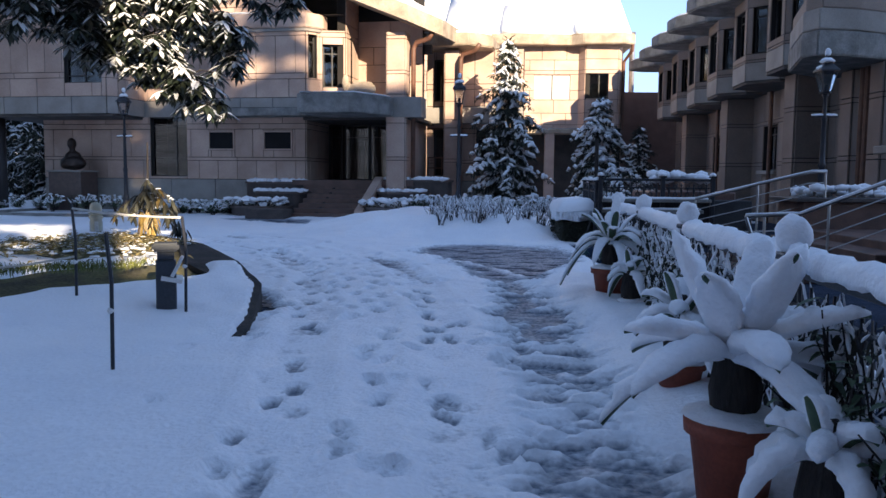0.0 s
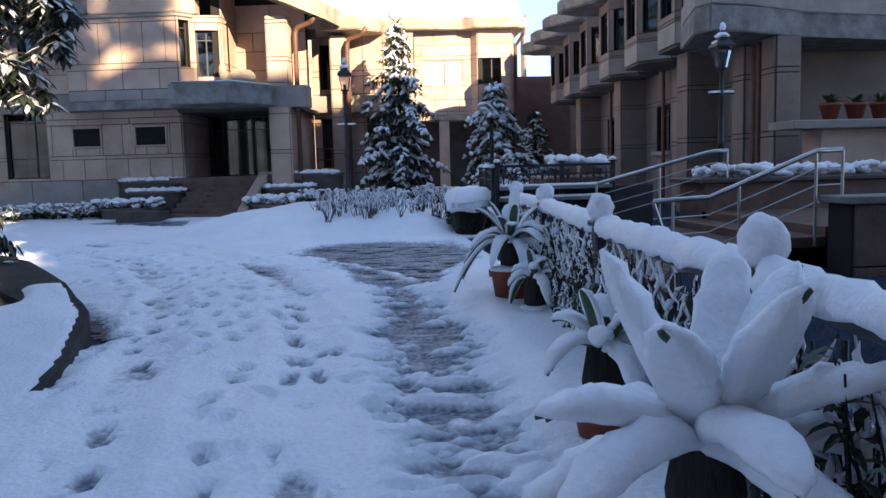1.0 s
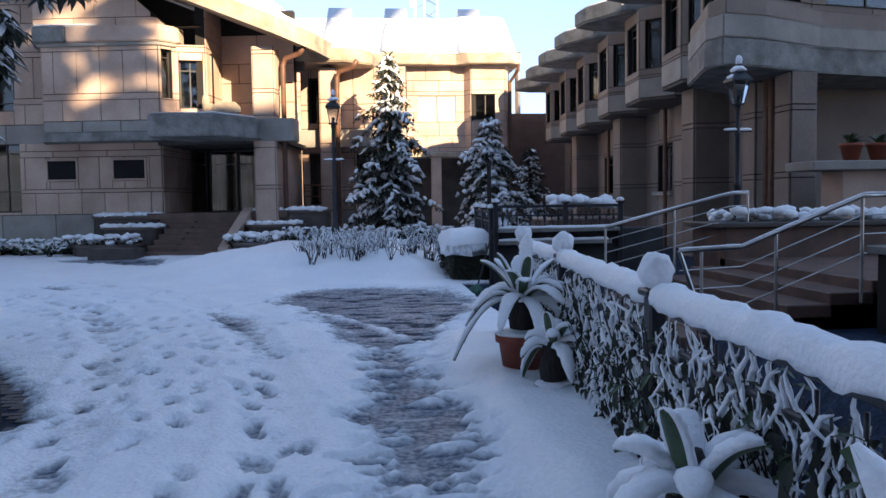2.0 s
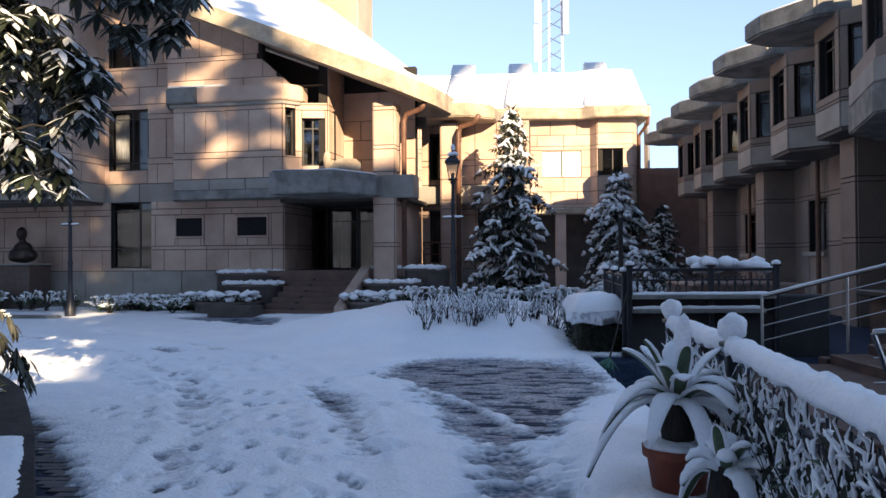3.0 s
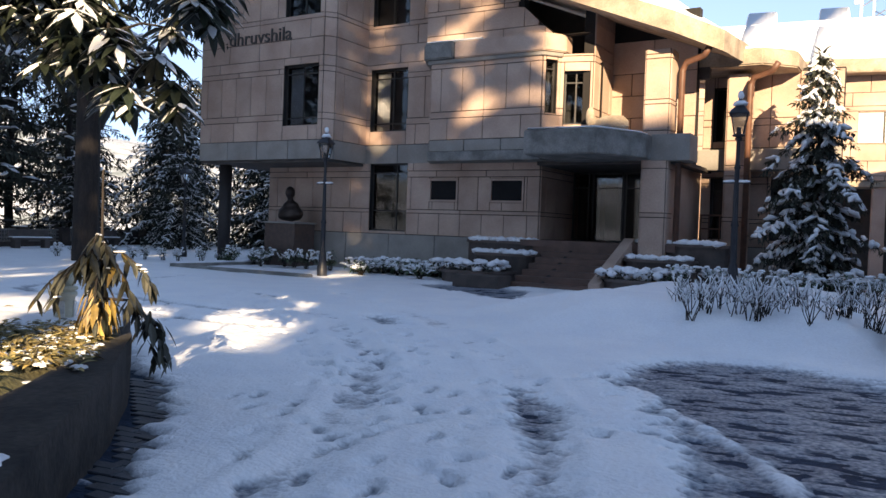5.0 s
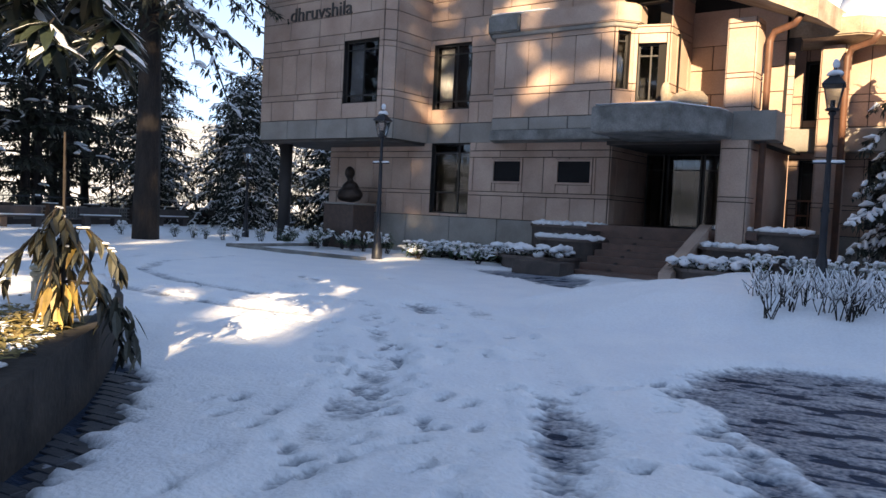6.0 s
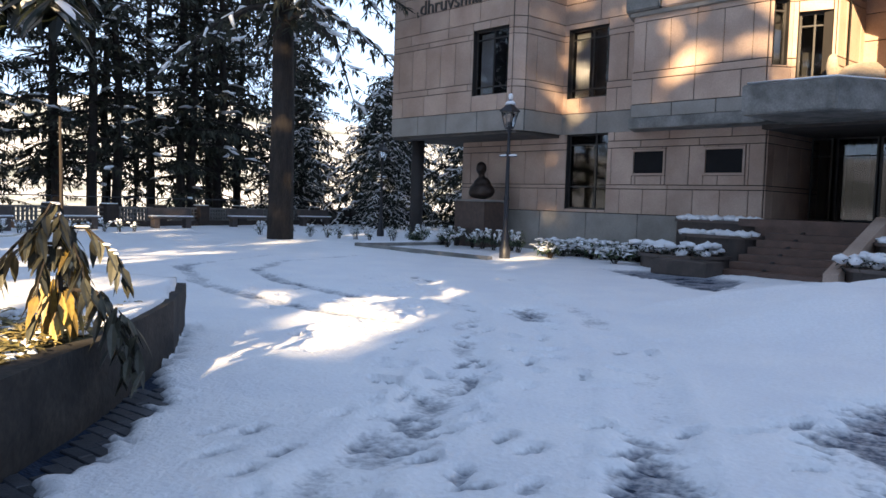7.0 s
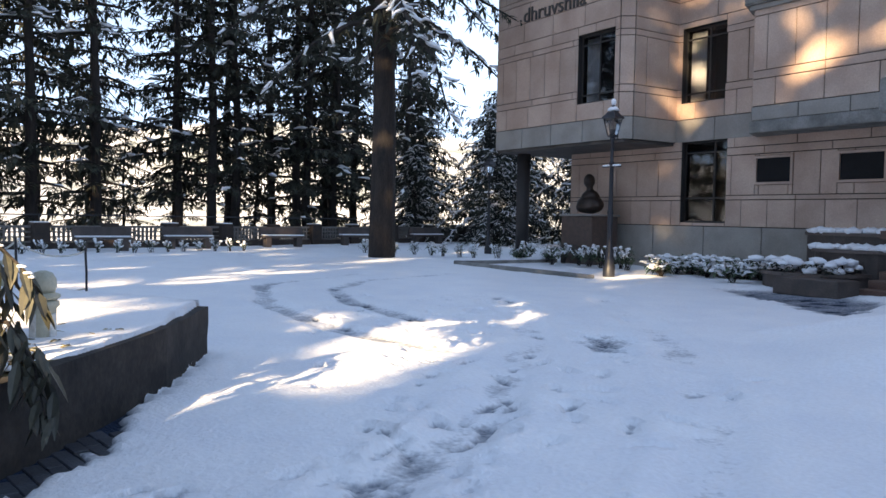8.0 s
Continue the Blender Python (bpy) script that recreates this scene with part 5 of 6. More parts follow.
# ---- potted agaves ----
def agave(label, at, pot_r, pot_h, leaves, length, seed, snow=0.05, turn=0.0, arch=0.0, broad=0.11, under=0.0):
    r = random.Random(seed)
    ag = thing("potted_agave", label, "plant pot", Matrix.Translation(at) @ Matrix.Rotation(turn, 4, "Z"), "pots along the railing")
    part("pot", lathe(bm_new(), [(pot_r * 0.72, 0), (pot_r * 0.95, pot_h * 0.82), (pot_r * 1.08, pot_h * 0.84), (pot_r * 1.1, pot_h), (pot_r * 0.98, pot_h), (pot_r * 0.95, pot_h * 0.9)], 28), TERRACOTTA, ag, "red terracotta pot", True)
    bm = bm_new()
    blob(bm, (0, 0, pot_h), (pot_r * 1.06, pot_r * 1.06, 0.05), seed, 0.15, 3, 0.4)
    part("pot_snow", bm, SNOW, ag, "ring of snow on the pot", True)
    part("stem", lathe(bm_new(), [(0.09, pot_h - 0.05), (0.11, pot_h + 0.12), (0.08, pot_h + 0.3), (0.03, pot_h + 0.42)], 10), BARK, ag, "dark fibrous stem", True)
    z0 = pot_h + 0.24
    for k in range(leaves):
        a = k * 2.39996 + r.uniform(-0.2, 0.2)
        f = k / leaves
        pitch = math.radians(4 + 32 * arch + (68 - 22 * arch) * f ** 1.4 + r.uniform(-8, 8))
        L = length * r.uniform(0.82, 1.08) * (1 - 0.15 * f)
        out = Vector((math.cos(a), math.sin(a), 0))
        side = Vector((-out.y, out.x, 0))
        droop = (0.85 * (1 - f) + 0.1 + 1.9 * arch) * r.uniform(0.75, 1.2)
        width = broad * length / 0.6
        cen, top_c = [], []
        N = 14
        for i in range(N + 1):
            s = i / N
            cen.append(Vector((0, 0, z0 + 0.08 * f)) + out * (L * s * math.cos(pitch) + 0.04) + Vector((0, 0, L * (math.sin(pitch) * s - droop * 0.55 * s * s * math.cos(pitch)))))
        bm, sn = bm_new(), bm_new()
        rows, srows = [], []
        for i, c in enumerate(cen):
            s = i / N
            wd = width * (0.8 + 0.3 * math.sin(math.pi * s)) * (1 - s ** 8) ** 0.5
            wd = max(wd, 0.004)
            t = (cen[min(i + 1, N)] - cen[max(i - 1, 0)]).normalized()
            up = side.cross(t) * -1
            if up.z < 0:
                up = -up
            rows.append([bm.verts.new(c + side * x * wd * 0.5 + up * y) for x, y in ((-1, 0.004), (-0.5, -0.006), (0, -0.012), (0.5, -0.006), (1, 0.004))])
            lump = snow * (0.75 + 0.5 * noise.noise(Vector((i * 0.7, k * 3.0, seed)))) * (0.5 if i == 0 else 1) * (1 - 0.35 * f) * (1.0 - 0.97 * s ** 6)
            sw = (wd * 0.53 + 0.018 * (1 - s ** 8)) * (1 + 0.22 * noise.noise(Vector((i * 0.9, k * 2.0, seed + 5.5))))
            srows.append([sn.verts.new(c + side * math.cos(q) * sw + up * (0.012 + max(0, math.sin(q)) ** 0.8 * lump - (0.010 + under * f * (1.02 - s ** 4) if math.sin(q) < -0.1 else 0))) for q in (math.pi * 2 * j / 10 for j in range(10))])
        for p, q in zip(rows, rows[1:]):
            for i in range(4):
                bm.faces.new((p[i], p[i + 1], q[i + 1], q[i]))
        lf = part("leaf", bm, LEAF, ag, "", True)
        for p, q in zip(srows, srows[1:]):
            for i in range(10):
                sn.faces.new((p[i], p[(i + 1) % 10], q[(i + 1) % 10], q[i]))
        sn.faces.new(srows[0][::-1]); sn.faces.new(srows[-1])
        part("leaf_snow", sn, SNOW, lf, "thick snow along the leaf", True)
    return ag


agave("large agave in a terracotta pot, its leaves thick with snow", (1.45, 3.70, 0.0), 0.19, 0.40, 17, 0.64, 3, 0.08, turn=0.33, arch=0.12, broad=0.105, under=0.045)
agave("agave in a terracotta pot with arching snowy leaves", (1.90, 9.18, 0.06), 0.20, 0.36, 26, 0.64, 8, 0.032, arch=0.72, broad=0.072)
agave("small potted agave half buried in snow", (2.0, 8.55, -0.05), 0.13, 0.20, 13, 0.36, 12, 0.06, arch=0.9)
agave("low potted agave mounded with snow at the railing foot", (1.60, 3.16, -0.06), 0.15, 0.20, 13, 0.30, 21, 0.09, arch=0.8)
agave("potted agave heaped with snow behind a larger one", (1.66, 5.35, 0.02), 0.15, 0.24, 13, 0.40, 27, 0.07, arch=0.8)
shrub("climbing_plant", "leafy climber woven through the railing, clotted with snow", "plant",
      [(1.72 + 0.045 * k / 2 + RND.uniform(-0.05, 0.02), 2.4 + 0.26 * k, 0.05) for k in range(30)], height=0.78, spread_r=0.15, twigs=9, seed=4, snow=0.0, lsize=0.09)

# ---- snow bank: rose bed, clipped hedge, young conifers ----
shrub("rose_bed", "bare rose stems sticking out of the snow", "shrub",
      [(RND.uniform(-0.6, 2.6), 18.55 + abs(RND.gauss(0, 0.9)), 0.34) for k in range(44)], height=0.56, spread_r=0.26, twigs=6, seed=6, leaves=False, snow=0.9, lsize=0.07)


def hedge():
    h = thing("hedge", "clipped dark hedge under a deep block of snow", "hedge", pose(2.62, 17.75, 0))
    part("core", box(bm_new(), -0.36, 0.36, -0.5, 0.9, -0.1, 0.55, 0.06), NEEDLE, h)
    bm = bm_new()
    r = random.Random(3)
    for k in range(900):
        x, y, z = r.uniform(-0.42, 0.42), r.choice((-0.55, 0.5, r.uniform(-0.55, 0.95))), r.uniform(0.03, 0.62)
        if abs(y + 0.55) > 0.01:
            x = r.choice((-0.42, 0.42))
        leaf(bm, (x, y, z), (r.uniform(-1, 1), r.uniform(-1.2, 0.4), r.uniform(-0.3, 0.9)), r.uniform(0.06, 0.1), 0.045, 0.3)
    tagged(part("leaves", bm, NEEDLE, h), kind="stuff")
    bm = bm_new()
    box(bm, -0.47, 0.47, -0.62, 1.0, 0.56, 0.98)
    bmesh.ops.subdivide_edges(bm, edges=bm.edges[:], cuts=9, use_grid_fill=True)
    for v in bm.verts:
        x, y, z = v.co
        e = max(abs(x) / 0.47, abs((y - 0.19) / 0.81))
        v.co.z -= 0.20 * max(0, e - 0.55) ** 2 * 6 * (1 if z > 0.75 else 0)
        v.co += Vector((noise.noise(v.co * 3), noise.noise(v.co * 3 + Vector((9, 0, 0))), noise.noise(v.co * 3 + Vector((0, 9, 0))))) * 0.05
    part("snow_block", bm, SNOW, h, "deep rounded block of snow", True)


hedge()
cedar("young deodar weighed down with snow", 6.0, 1.95, 21, 84, 0.03, 0.72, 0.09, 0.46, 0.15, 0.25, 0.85, 0.85, 0.75, 11, 0.9, 0.062, pose(1.68, 29.0, 0.3), "young conifers")
cedar("small bushy conifer heavy with snow", 4.1, 1.75, 22, 75, 0.03, 0.95, 0.08, 0.40, 0.14, 0.25, 0.7, 0.65, 0.6, 8, 0.7, 0.065, pose(5.0, 29.5, 0.2), "young conifers")
cedar("low dark conifer dusted with snow beside the wing", 3.4, 1.4, 23, 70, 0.05, 0.5, 0.07, 0.34, 0.16, 0.25, 0.6, 0.75, 0.5, 8, 0.6, 0.04, pose(7.2, 33.0, 0.1), "young conifers")
shrub("snowy_bushes", "low bushes in front of the conifers rounded over with snow", "shrub",
      [(-1.2 + 0.55 * k + RND.uniform(-0.2, 0.2), 25.6 + RND.uniform(-0.6, 1.2), 0.35) for k in range(14)], height=0.42, spread_r=0.38, twigs=26, seed=8, snow=0.95, lsize=0.17)
part("stake", tube(bm_new(), [(3.27, 19.0, 0.1), (3.27, 19.0, 2.33)], 0.045, 8), BARK, thing("stake", "pale snowy stake beside the hedge", "stake"))


def broom():
    b = thing("broom", "green broom with a long handle leaning on the railing", "broom")
    part("handle", tube(bm_new(), [(2.55, 15.9, 0.12), (2.98, 16.8, 1.05)], 0.014), BARK, b)
    bm = bm_new()
    for k in range(60):
        leaf(bm, (2.55, 15.9, 0.14), (RND.uniform(-0.9, 0.3), RND.uniform(-0.8, 0.2), -0.35), 0.26, 0.02, 0.1)
    tagged(part("bristles", bm, mat("green_bristle", (0.03, 0.16, 0.11), rough=0.6), b, "green bristles"), kind="stuff")


broom()

# ---- entrance stairs and tiered planters ----
HALL = hall.matrix_basis.copy()


def entrance_stairs():
    st = thing("stairs", "broad brown stone entrance stairs swept clear of snow", "stairs", HALL)
    n = 7
    for k in range(n):
        part("step", box(bm_new(), 4.25 + 0.02 * k, 6.55, -0.5 - 0.36 * (n - 1 - k), -0.45, 0.03, 0.17 + 0.16 * k, 0.012), STEPSTONE, st)
    part("landing", box(bm_new(), 3.9, 7.0, -0.45, 0.0, 0.0, 1.285, 0.012), STEPSTONE, st)
    bm = bm_new()
    pts = [(-2.9, 0.28), (-2.9, 0.02), (-0.3, 0.02), (-0.3, 1.42)]
    a = [bm.verts.new((6.56, y, z)) for y, z in pts]
    b = [bm.verts.new((6.85, y, z)) for y, z in pts]
    bm.faces.new(a); bm.faces.new(b[::-1])
    for i in range(4):
        bm.faces.new((a[i], b[i], b[(i + 1) % 4], a[(i + 1) % 4]))
    part("cheek", bm, STONE, st, "sloping stone side cheek")
    rail = part("floor_strip", box(bm_new(), 5.05, 5.13, -2.5, -0.45, 0.2, 0.24), DARK, st)
    rail.matrix_basis = Matrix.Translation((0, -0.45, 0.93)) @ Matrix.Rotation(math.atan2(0.96, 2.16), 4, "X") @ Matrix.Translation((0, 0.45, -0.14))


entrance_stairs()
DARKSTONE = mat("dark_planter_stone", (0.085, 0.065, 0.058), (0.055, 0.043, 0.04), 0.6, 3, 40, 0.2, 0.2)


def half_round(cx, cy, w, d, n=14, sharp=2.6):
    out = []
    for k in range(n + 1):
        a = math.pi + math.pi * k / n
        c, s = math.cos(a), math.sin(a)
        out.append((cx + 0.5 * w * math.copysign(abs(c) ** (2 / sharp), c), cy + d * math.copysign(abs(s) ** (2 / sharp), s)))
    return out


def tier(label, cx, cy, w, d, z0, z1, seed, kind="drift"):
    p = thing("planter", label, "planter", HALL @ Matrix.Translation((cx, cy, 0)), "tiered planters by the stairs")
    part("body", prism(bm_new(), half_round(0, 0, w, d), z0, z1 - 0.05), DARKSTONE, p)
    part("rim", prism(bm_new(), half_round(0, 0.0, w + 0.12, d + 0.06), z1 - 0.05, z1 + 0.02), mat("planter_rim", (0.13, 0.10, 0.09), rough=0.6), p)
    bm = bm_new()
    r = random.Random(seed)
    if kind == "drift":
        for k in range(int(22 * w)):
            blob(bm, (r.uniform(-0.42, 0.42) * w, -r.uniform(0.1, 0.8) * d, z1 + 0.05), (r.uniform(0.12, 0.25), r.uniform(0.1, 0.2), r.uniform(0.04, 0.11)), seed + k, 0.3, 1)
    else:
        for k in range(int(30 * w)):
            blob(bm, (r.uniform(-0.46, 0.46) * w, -r.uniform(0.05, 0.95) * d, z1 + r.uniform(0.06, 0.28)), (r.uniform(0.1, 0.2), r.uniform(0.1, 0.2), r.uniform(0.05, 0.1)), seed + k, 0.35, 1)
        lv = bm_new()
        for k in range(int(220 * w)):
            a = r.uniform(0, 6.28)
            leaf(lv, (r.uniform(-0.48, 0.48) * w, -r.uniform(0, 1.0) * d, z1 + r.uniform(-0.02, 0.22)), (math.cos(a), math.sin(a) - 0.4, r.uniform(-0.3, 0.5)), 0.14, 0.06, 0.4)
        tagged(part("foliage", lv, NEEDLE, p), kind="stuff")
    tagged(part("snow_load", bm, SNOW, p, "lumpy snow filling the planter", True), kind="stuff")


tier("long dark stone planter with a thin line of snow", 2.85, 0.0, 2.6, 0.40, 0.1, 1.19, 2)
tier("half-round dark stone planter topped with a snow drift", 3.25, -0.4, 1.95, 1.15, 0.05, 0.85, 3)
tier("low planter bed of snow-laden shrubs beside the stairs", 2.9, -1.6, 2.0, 1.25, 0.02, 0.38, 4, "shrubs")
tier("long dark stone planter with a thin line of snow", 8.0, 0.0, 2.6, 0.40, 0.1, 1.30, 5)
tier("half-round dark stone planter topped with a snow drift", 7.65, -0.4, 1.8, 1.15, 0.05, 0.88, 6)
tier("low planter bed of snow-laden shrubs beside the stairs", 7.6, -1.6, 2.0, 1.25, 0.02, 0.40, 7, "shrubs")
solid("stone_slab", box(bm_new(), 3.0, 4.35, -3.45, -2.7, 0.0, 0.33, 0.015), DARKSTONE, "low dark stone slab at the foot of the stairs", "slab", HALL)

# ---- strip of plants along the facade ----
shrub("border_plants", "strappy border plants flattened under snow along the wall", "plant",
      [(RND.uniform(-1.7, 2.0), -0.6 - abs(RND.gauss(0, 1.1)), 0.08) for k in range(38)], HALL, 0.4, 0.42, 14, 9, True, 0.8, 0.2)
shrub("border_plants", "dark clumps of plants round the pedestal, flecked with snow", "plant",
      [(-6.6 + 4.4 * k / 9 + RND.uniform(-0.2, 0.2), -2.3 + RND.uniform(-0.6, 0.6), 0.12) for k in range(10)], HALL, 0.5, 0.3, 16, 10, True, 0.45, 0.16)


def kerb_bed():
    k = thing("kerb", "low stone kerb edging the snowy border", "kerb", HALL)
    part("kerb_stone", box(bm_new(), -6.0, -5.75, -5.15, -1.5, 0, 0.17, 0.02), CONCRETE, k)
    part("kerb_stone", box(bm_new(), -5.745, -0.5, -5.15, -4.93, 0, 0.15, 0.02), CONCRETE, k)
    bm = bm_new()
    snow_roll(bm, (-5.9, -5.0, 0.14), (-5.9, -1.6, 0.14), 0.12, 3, 16, 0.5)
    part("kerb_snow", bm, SNOW, k, "rounded snow on the kerb", True)


kerb_bed()


def bust():
    p = thing("pedestal", "square polished granite pedestal under a bronze bust", "pedestal", HALL)
    gran = mat("brown_granite", (0.10, 0.065, 0.055), (0.07, 0.048, 0.042), 0.3, 8, 90, 0.25, 0.05)
    part("block", box(bm_new(), -5.75, -4.40, -1.40, -0.35, 0.0, 1.50, 0.02), gran, p)
    part("cap", box(bm_new(), -5.80, -4.35, -1.45, -0.30, 1.50, 1.56, 0.012), STONE_GREY, p)
    bm = bm_new()
    blob(bm, (0, 0, 0.24), (0.52, 0.30, 0.36), 2, 0.12, 3, 0.35)
    blob(bm, (0, 0.02, 0.48), (0.34, 0.22, 0.26), 5, 0.1, 3)
    tube(bm, [(0, 0, 0.6), (0, -0.02, 0.86)], [0.11, 0.10], 12)
    blob(bm, (0, -0.04, 1.0), (0.155, 0.19, 0.22), 7, 0.06, 3)
    me = solid("bust", bm, mat("dark_bronze", (0.05, 0.032, 0.025), (0.03, 0.02, 0.017), 0.42, 6, 40, 0.2, 0.1, metal=0.5), "dark bronze bust on a granite pedestal", "statue",
               HALL @ Matrix.Translation((-5.05, -0.9, 1.56)), smooth=True)
    rem = me.modifiers.new("merge", "REMESH")
    rem.mode, rem.voxel_size, rem.use_smooth_shade = "VOXEL", 0.035, True


bust()
part("support_column", tube(bm_new(), [(-7.9, -1.2, -0.1), (-7.9, -1.2, 3.52)], 0.22, 16), DARK, hall, "dark round column under the overhang", True)
txt = bpy.data.curves.new("sign_letters", "FONT")
txt.body, txt.size, txt.extrude = "dhruvshila", 0.62, 0.02
sign = new("sign", txt)
sign.matrix_basis = HALL @ pose(-7.0, -2.06, 7.46, 90, 0, 0) @ Matrix.Diagonal((1.12, 1, 1, 1))
txt.materials.append(mat("tarnished_letter", (0.07, 0.06, 0.055), rough=0.5, bump=0))
tagged(sign, "raised dark metal letters on the stone wall", "sign")

# entrance glazing
for x0, x1 in ((3.95, 4.5), (4.6, 5.6), (5.65, 6.6), (6.65, 7.05)):
    window(hall, (x0, 2.3), (x1, 2.3), 0, x1 - x0, 1.29, 3.42, (), (0.78,), deep=0.65, set_back=0)
part("window_lattice", bars_slab(bm_new(), [(0, 0.9, 0, 0.05), (0, 0.9, 0.75, 0.8), (0, 0.05, 0, 0.8), (0.85, 0.9, 0, 0.8), (0.25, 0.28, 0, 0.8), (0.55, 0.58, 0, 0.8), (0, 0.9, 0.36, 0.40)], 0, 0.05), COPPER, hall, "brown timber balustrade").matrix_basis = Matrix.Translation((7.9, 2.4, 1.4))
for x, y, zt in ((7.92, -0.2, 6.0), (9.25, 1.9, 5.9)):
    part("drainpipe", tube(bm_new(), [(x + 0.75, y - 0.3, zt + 0.42), (x + 0.6, y - 0.2, zt + 0.22), (x + 0.1, y, zt + 0.12), (x, y, zt - 0.1), (x, y, 0.2)], 0.085, 10), COPPER, hall, "bent brown drainpipe", True)
bm = bm_new()
blob(bm, (0, 0, 0), (0.55, 0.35, 0.3), 3, 0.5, 2)
blob(bm, (-0.5, -0.1, 0.25), (0.14, 0.14, 0.35), 4, 0.3, 2)
ob = solid("sculpture", bm, EAVE, "weathered stone sculpture on the canopy", "sculpture", HALL @ Matrix.Translation((6.1, -0.6, 4.42)), smooth=True)
rem = ob.modifiers.new("merge", "REMESH")
rem.mode, rem.voxel_size = "VOXEL", 0.05


# ---- mast on the end building ----
def mast():
    m = thing("mast", "white lattice antenna mast on the roof", "antenna", pose(4.4, 46.0, 10.6))
    white = mat("white_paint", (0.75, 0.75, 0.76), rough=0.5)
    for x, y in ((-0.6, -0.5), (0.6, -0.5), (0.0, 0.6)):
        part("leg", tube(bm_new(), [(x, y, 0), (x * 0.9, y * 0.9, 5.5)], 0.06, 6), white, m)
    for k in range(6):
        part("brace", tube(bm_new(), [(-0.6, -0.5, 0.3 + 0.8 * k), (0.6, -0.5, 1.1 + 0.8 * k)], 0.025, 5), STEEL, m)
        part("brace", tube(bm_new(), [(0.6, -0.5, 0.5 + 0.8 * k), (0, 0.6, 1.2 + 0.8 * k)], 0.025, 5), STEEL, m)
    for x, z in ((-0.75, 1.2), (0.75, 2.6), (-0.72, 3.2)):
        part("aerial", box(bm_new(), x - 0.14, x + 0.14, -0.75, -0.6, z, z + 1.9, 0.03), white, m, "white aerial panel")


mast()

# ---- raised lawn island ----
def edge_height(i):
    return (0.0, 0.0, 0.0, 0.04, 0.12, 0.27, 0.41, 0.50, 0.50, 0.50, 0.50)[i]


def lawn():
    """A raised bed: a curved retaining wall in front, a sloping top with grass, bare soil and snow."""
    back = [(-8.2, 13.6), (-11.0, 12.0), (-15, 9.0), (-20, 4.0), (-16, -2), (-6, 1.5)]
    isl = thing("lawn", "raised lawn behind a curved retaining wall, part snow and part leaf litter", "lawn")
    wall_mat = mat("wet_rough_render", (0.040, 0.034, 0.031), (0.014, 0.0135, 0.014), 0.95, 3.2, 22, 0.3, 0.6)
    bm = bm_new()
    n = len(LAWN_EDGE)
    out, inn = [], []
    for i, (x, y) in enumerate(LAWN_EDGE):
        a, b = Vector(LAWN_EDGE[max(0, i - 1)]), Vector(LAWN_EDGE[min(n - 1, i + 1)])
        d = (b - a).normalized()
        nrm = Vector((d.y, -d.x))
        for row, off in ((out, 0.0), (inn, {5: -0.3, 6: -0.58, 7: -0.35}.get(i, -0.10))):
            row.append((bm.verts.new((x + nrm.x * off, y + nrm.y * off, -0.1)), bm.verts.new((x + nrm.x * off, y + nrm.y * off, edge_height(i)))))
    for i in range(n - 1):
        bm.faces.new((out[i][0], out[i + 1][0], out[i + 1][1], out[i][1]))
        bm.faces.new((out[i][1], out[i + 1][1], inn[i + 1][1], inn[i][1]))
        bm.faces.new((inn[i][1], inn[i + 1][1], inn[i + 1][0], inn[i][0]))
    for i in (0, n - 1):
        bm.faces.new((out[i][0], out[i][1], inn[i][1], inn[i][0]))
    bmesh.ops.subdivide_edges(bm, edges=bm.edges[:], cuts=3, use_grid_fill=True)
    for v in bm.verts:
        v.co += Vector((noise.noise(v.co * 4), noise.noise(v.co * 4 + Vector((5, 0, 0))), 0.5 * noise.noise(v.co * 5))) * 0.022
    part("retaining_wall", bm, wall_mat, isl, "stained rough concrete retaining wall")
    poly = [(x - 0.06, y - 0.02) for x, y in LAWN_EDGE] + back

    def top(X, Y):
        d = inside_distance(X, Y, poly)
        e = np.zeros(X.shape)
        w = np.zeros(X.shape)
        for i, (x, y) in enumerate(LAWN_EDGE):
            k = 1 / (0.3 + (X - x) ** 2 + (Y - y) ** 2) ** 2
            e += k * edge_height(i)
            w += k
        e = e / w
        e = e * (1 - smooth(3.5, 8, d)) + 0.42 * smooth(3.5, 8, d)
        e = e * smooth(0.0, 2.2, line_distance(X, Y, [(-16, -2), (-6, 1.5), (-2.3, 4.6), (-1.75, 5.1)]))
        return np.where(d > -0.02, e - 0.012 - 0.06 * smooth(0.62, 0.52, line_distance(X, Y, LAWN_EDGE[5:8])), -0.25)

    def cover(X, Y):
        soil = top(X, Y) + 0.06 * smooth(0.62, 0.52, line_distance(X, Y, LAWN_EDGE[5:8]))
        s = 0.055 + 0.02 * vnoise(X, Y, 1.3, 41) + 0.012 * vnoise(X, Y, 6, 42)
        d = inside_distance(X, Y, poly)
        litter = smooth(1.5, 0.5, np.hypot((X + 4.3) / 1.5, (Y - 11.0) / 1.35) * 1.0 + 0.35 * vnoise(X, Y, 1.8, 43))
        bare = smooth(9.3, 9.55, Y - 0.25 * (X + 2.4) + 0.1 * vnoise(X, Y, 3, 44)) * smooth(0.72, 0.58, line_distance(X, Y, LAWN_EDGE[5:8])) * smooth(11.2, 10.7, Y)
        grass = smooth(-0.1, 0.2, 0.42 - line_distance(X, Y, [(-3.1, 8.9), (-4.2, 8.1), (-6, 7.1), (-9, 5.6)]) + 0.25 * vnoise(X, Y, 1.3, 45))
        return np.where(d > 0.0, soil + s - 0.13 * np.clip(litter + bare + grass, 0, 1) + 0.02 * vnoise(X, Y, 8, 46) * litter, -0.3)
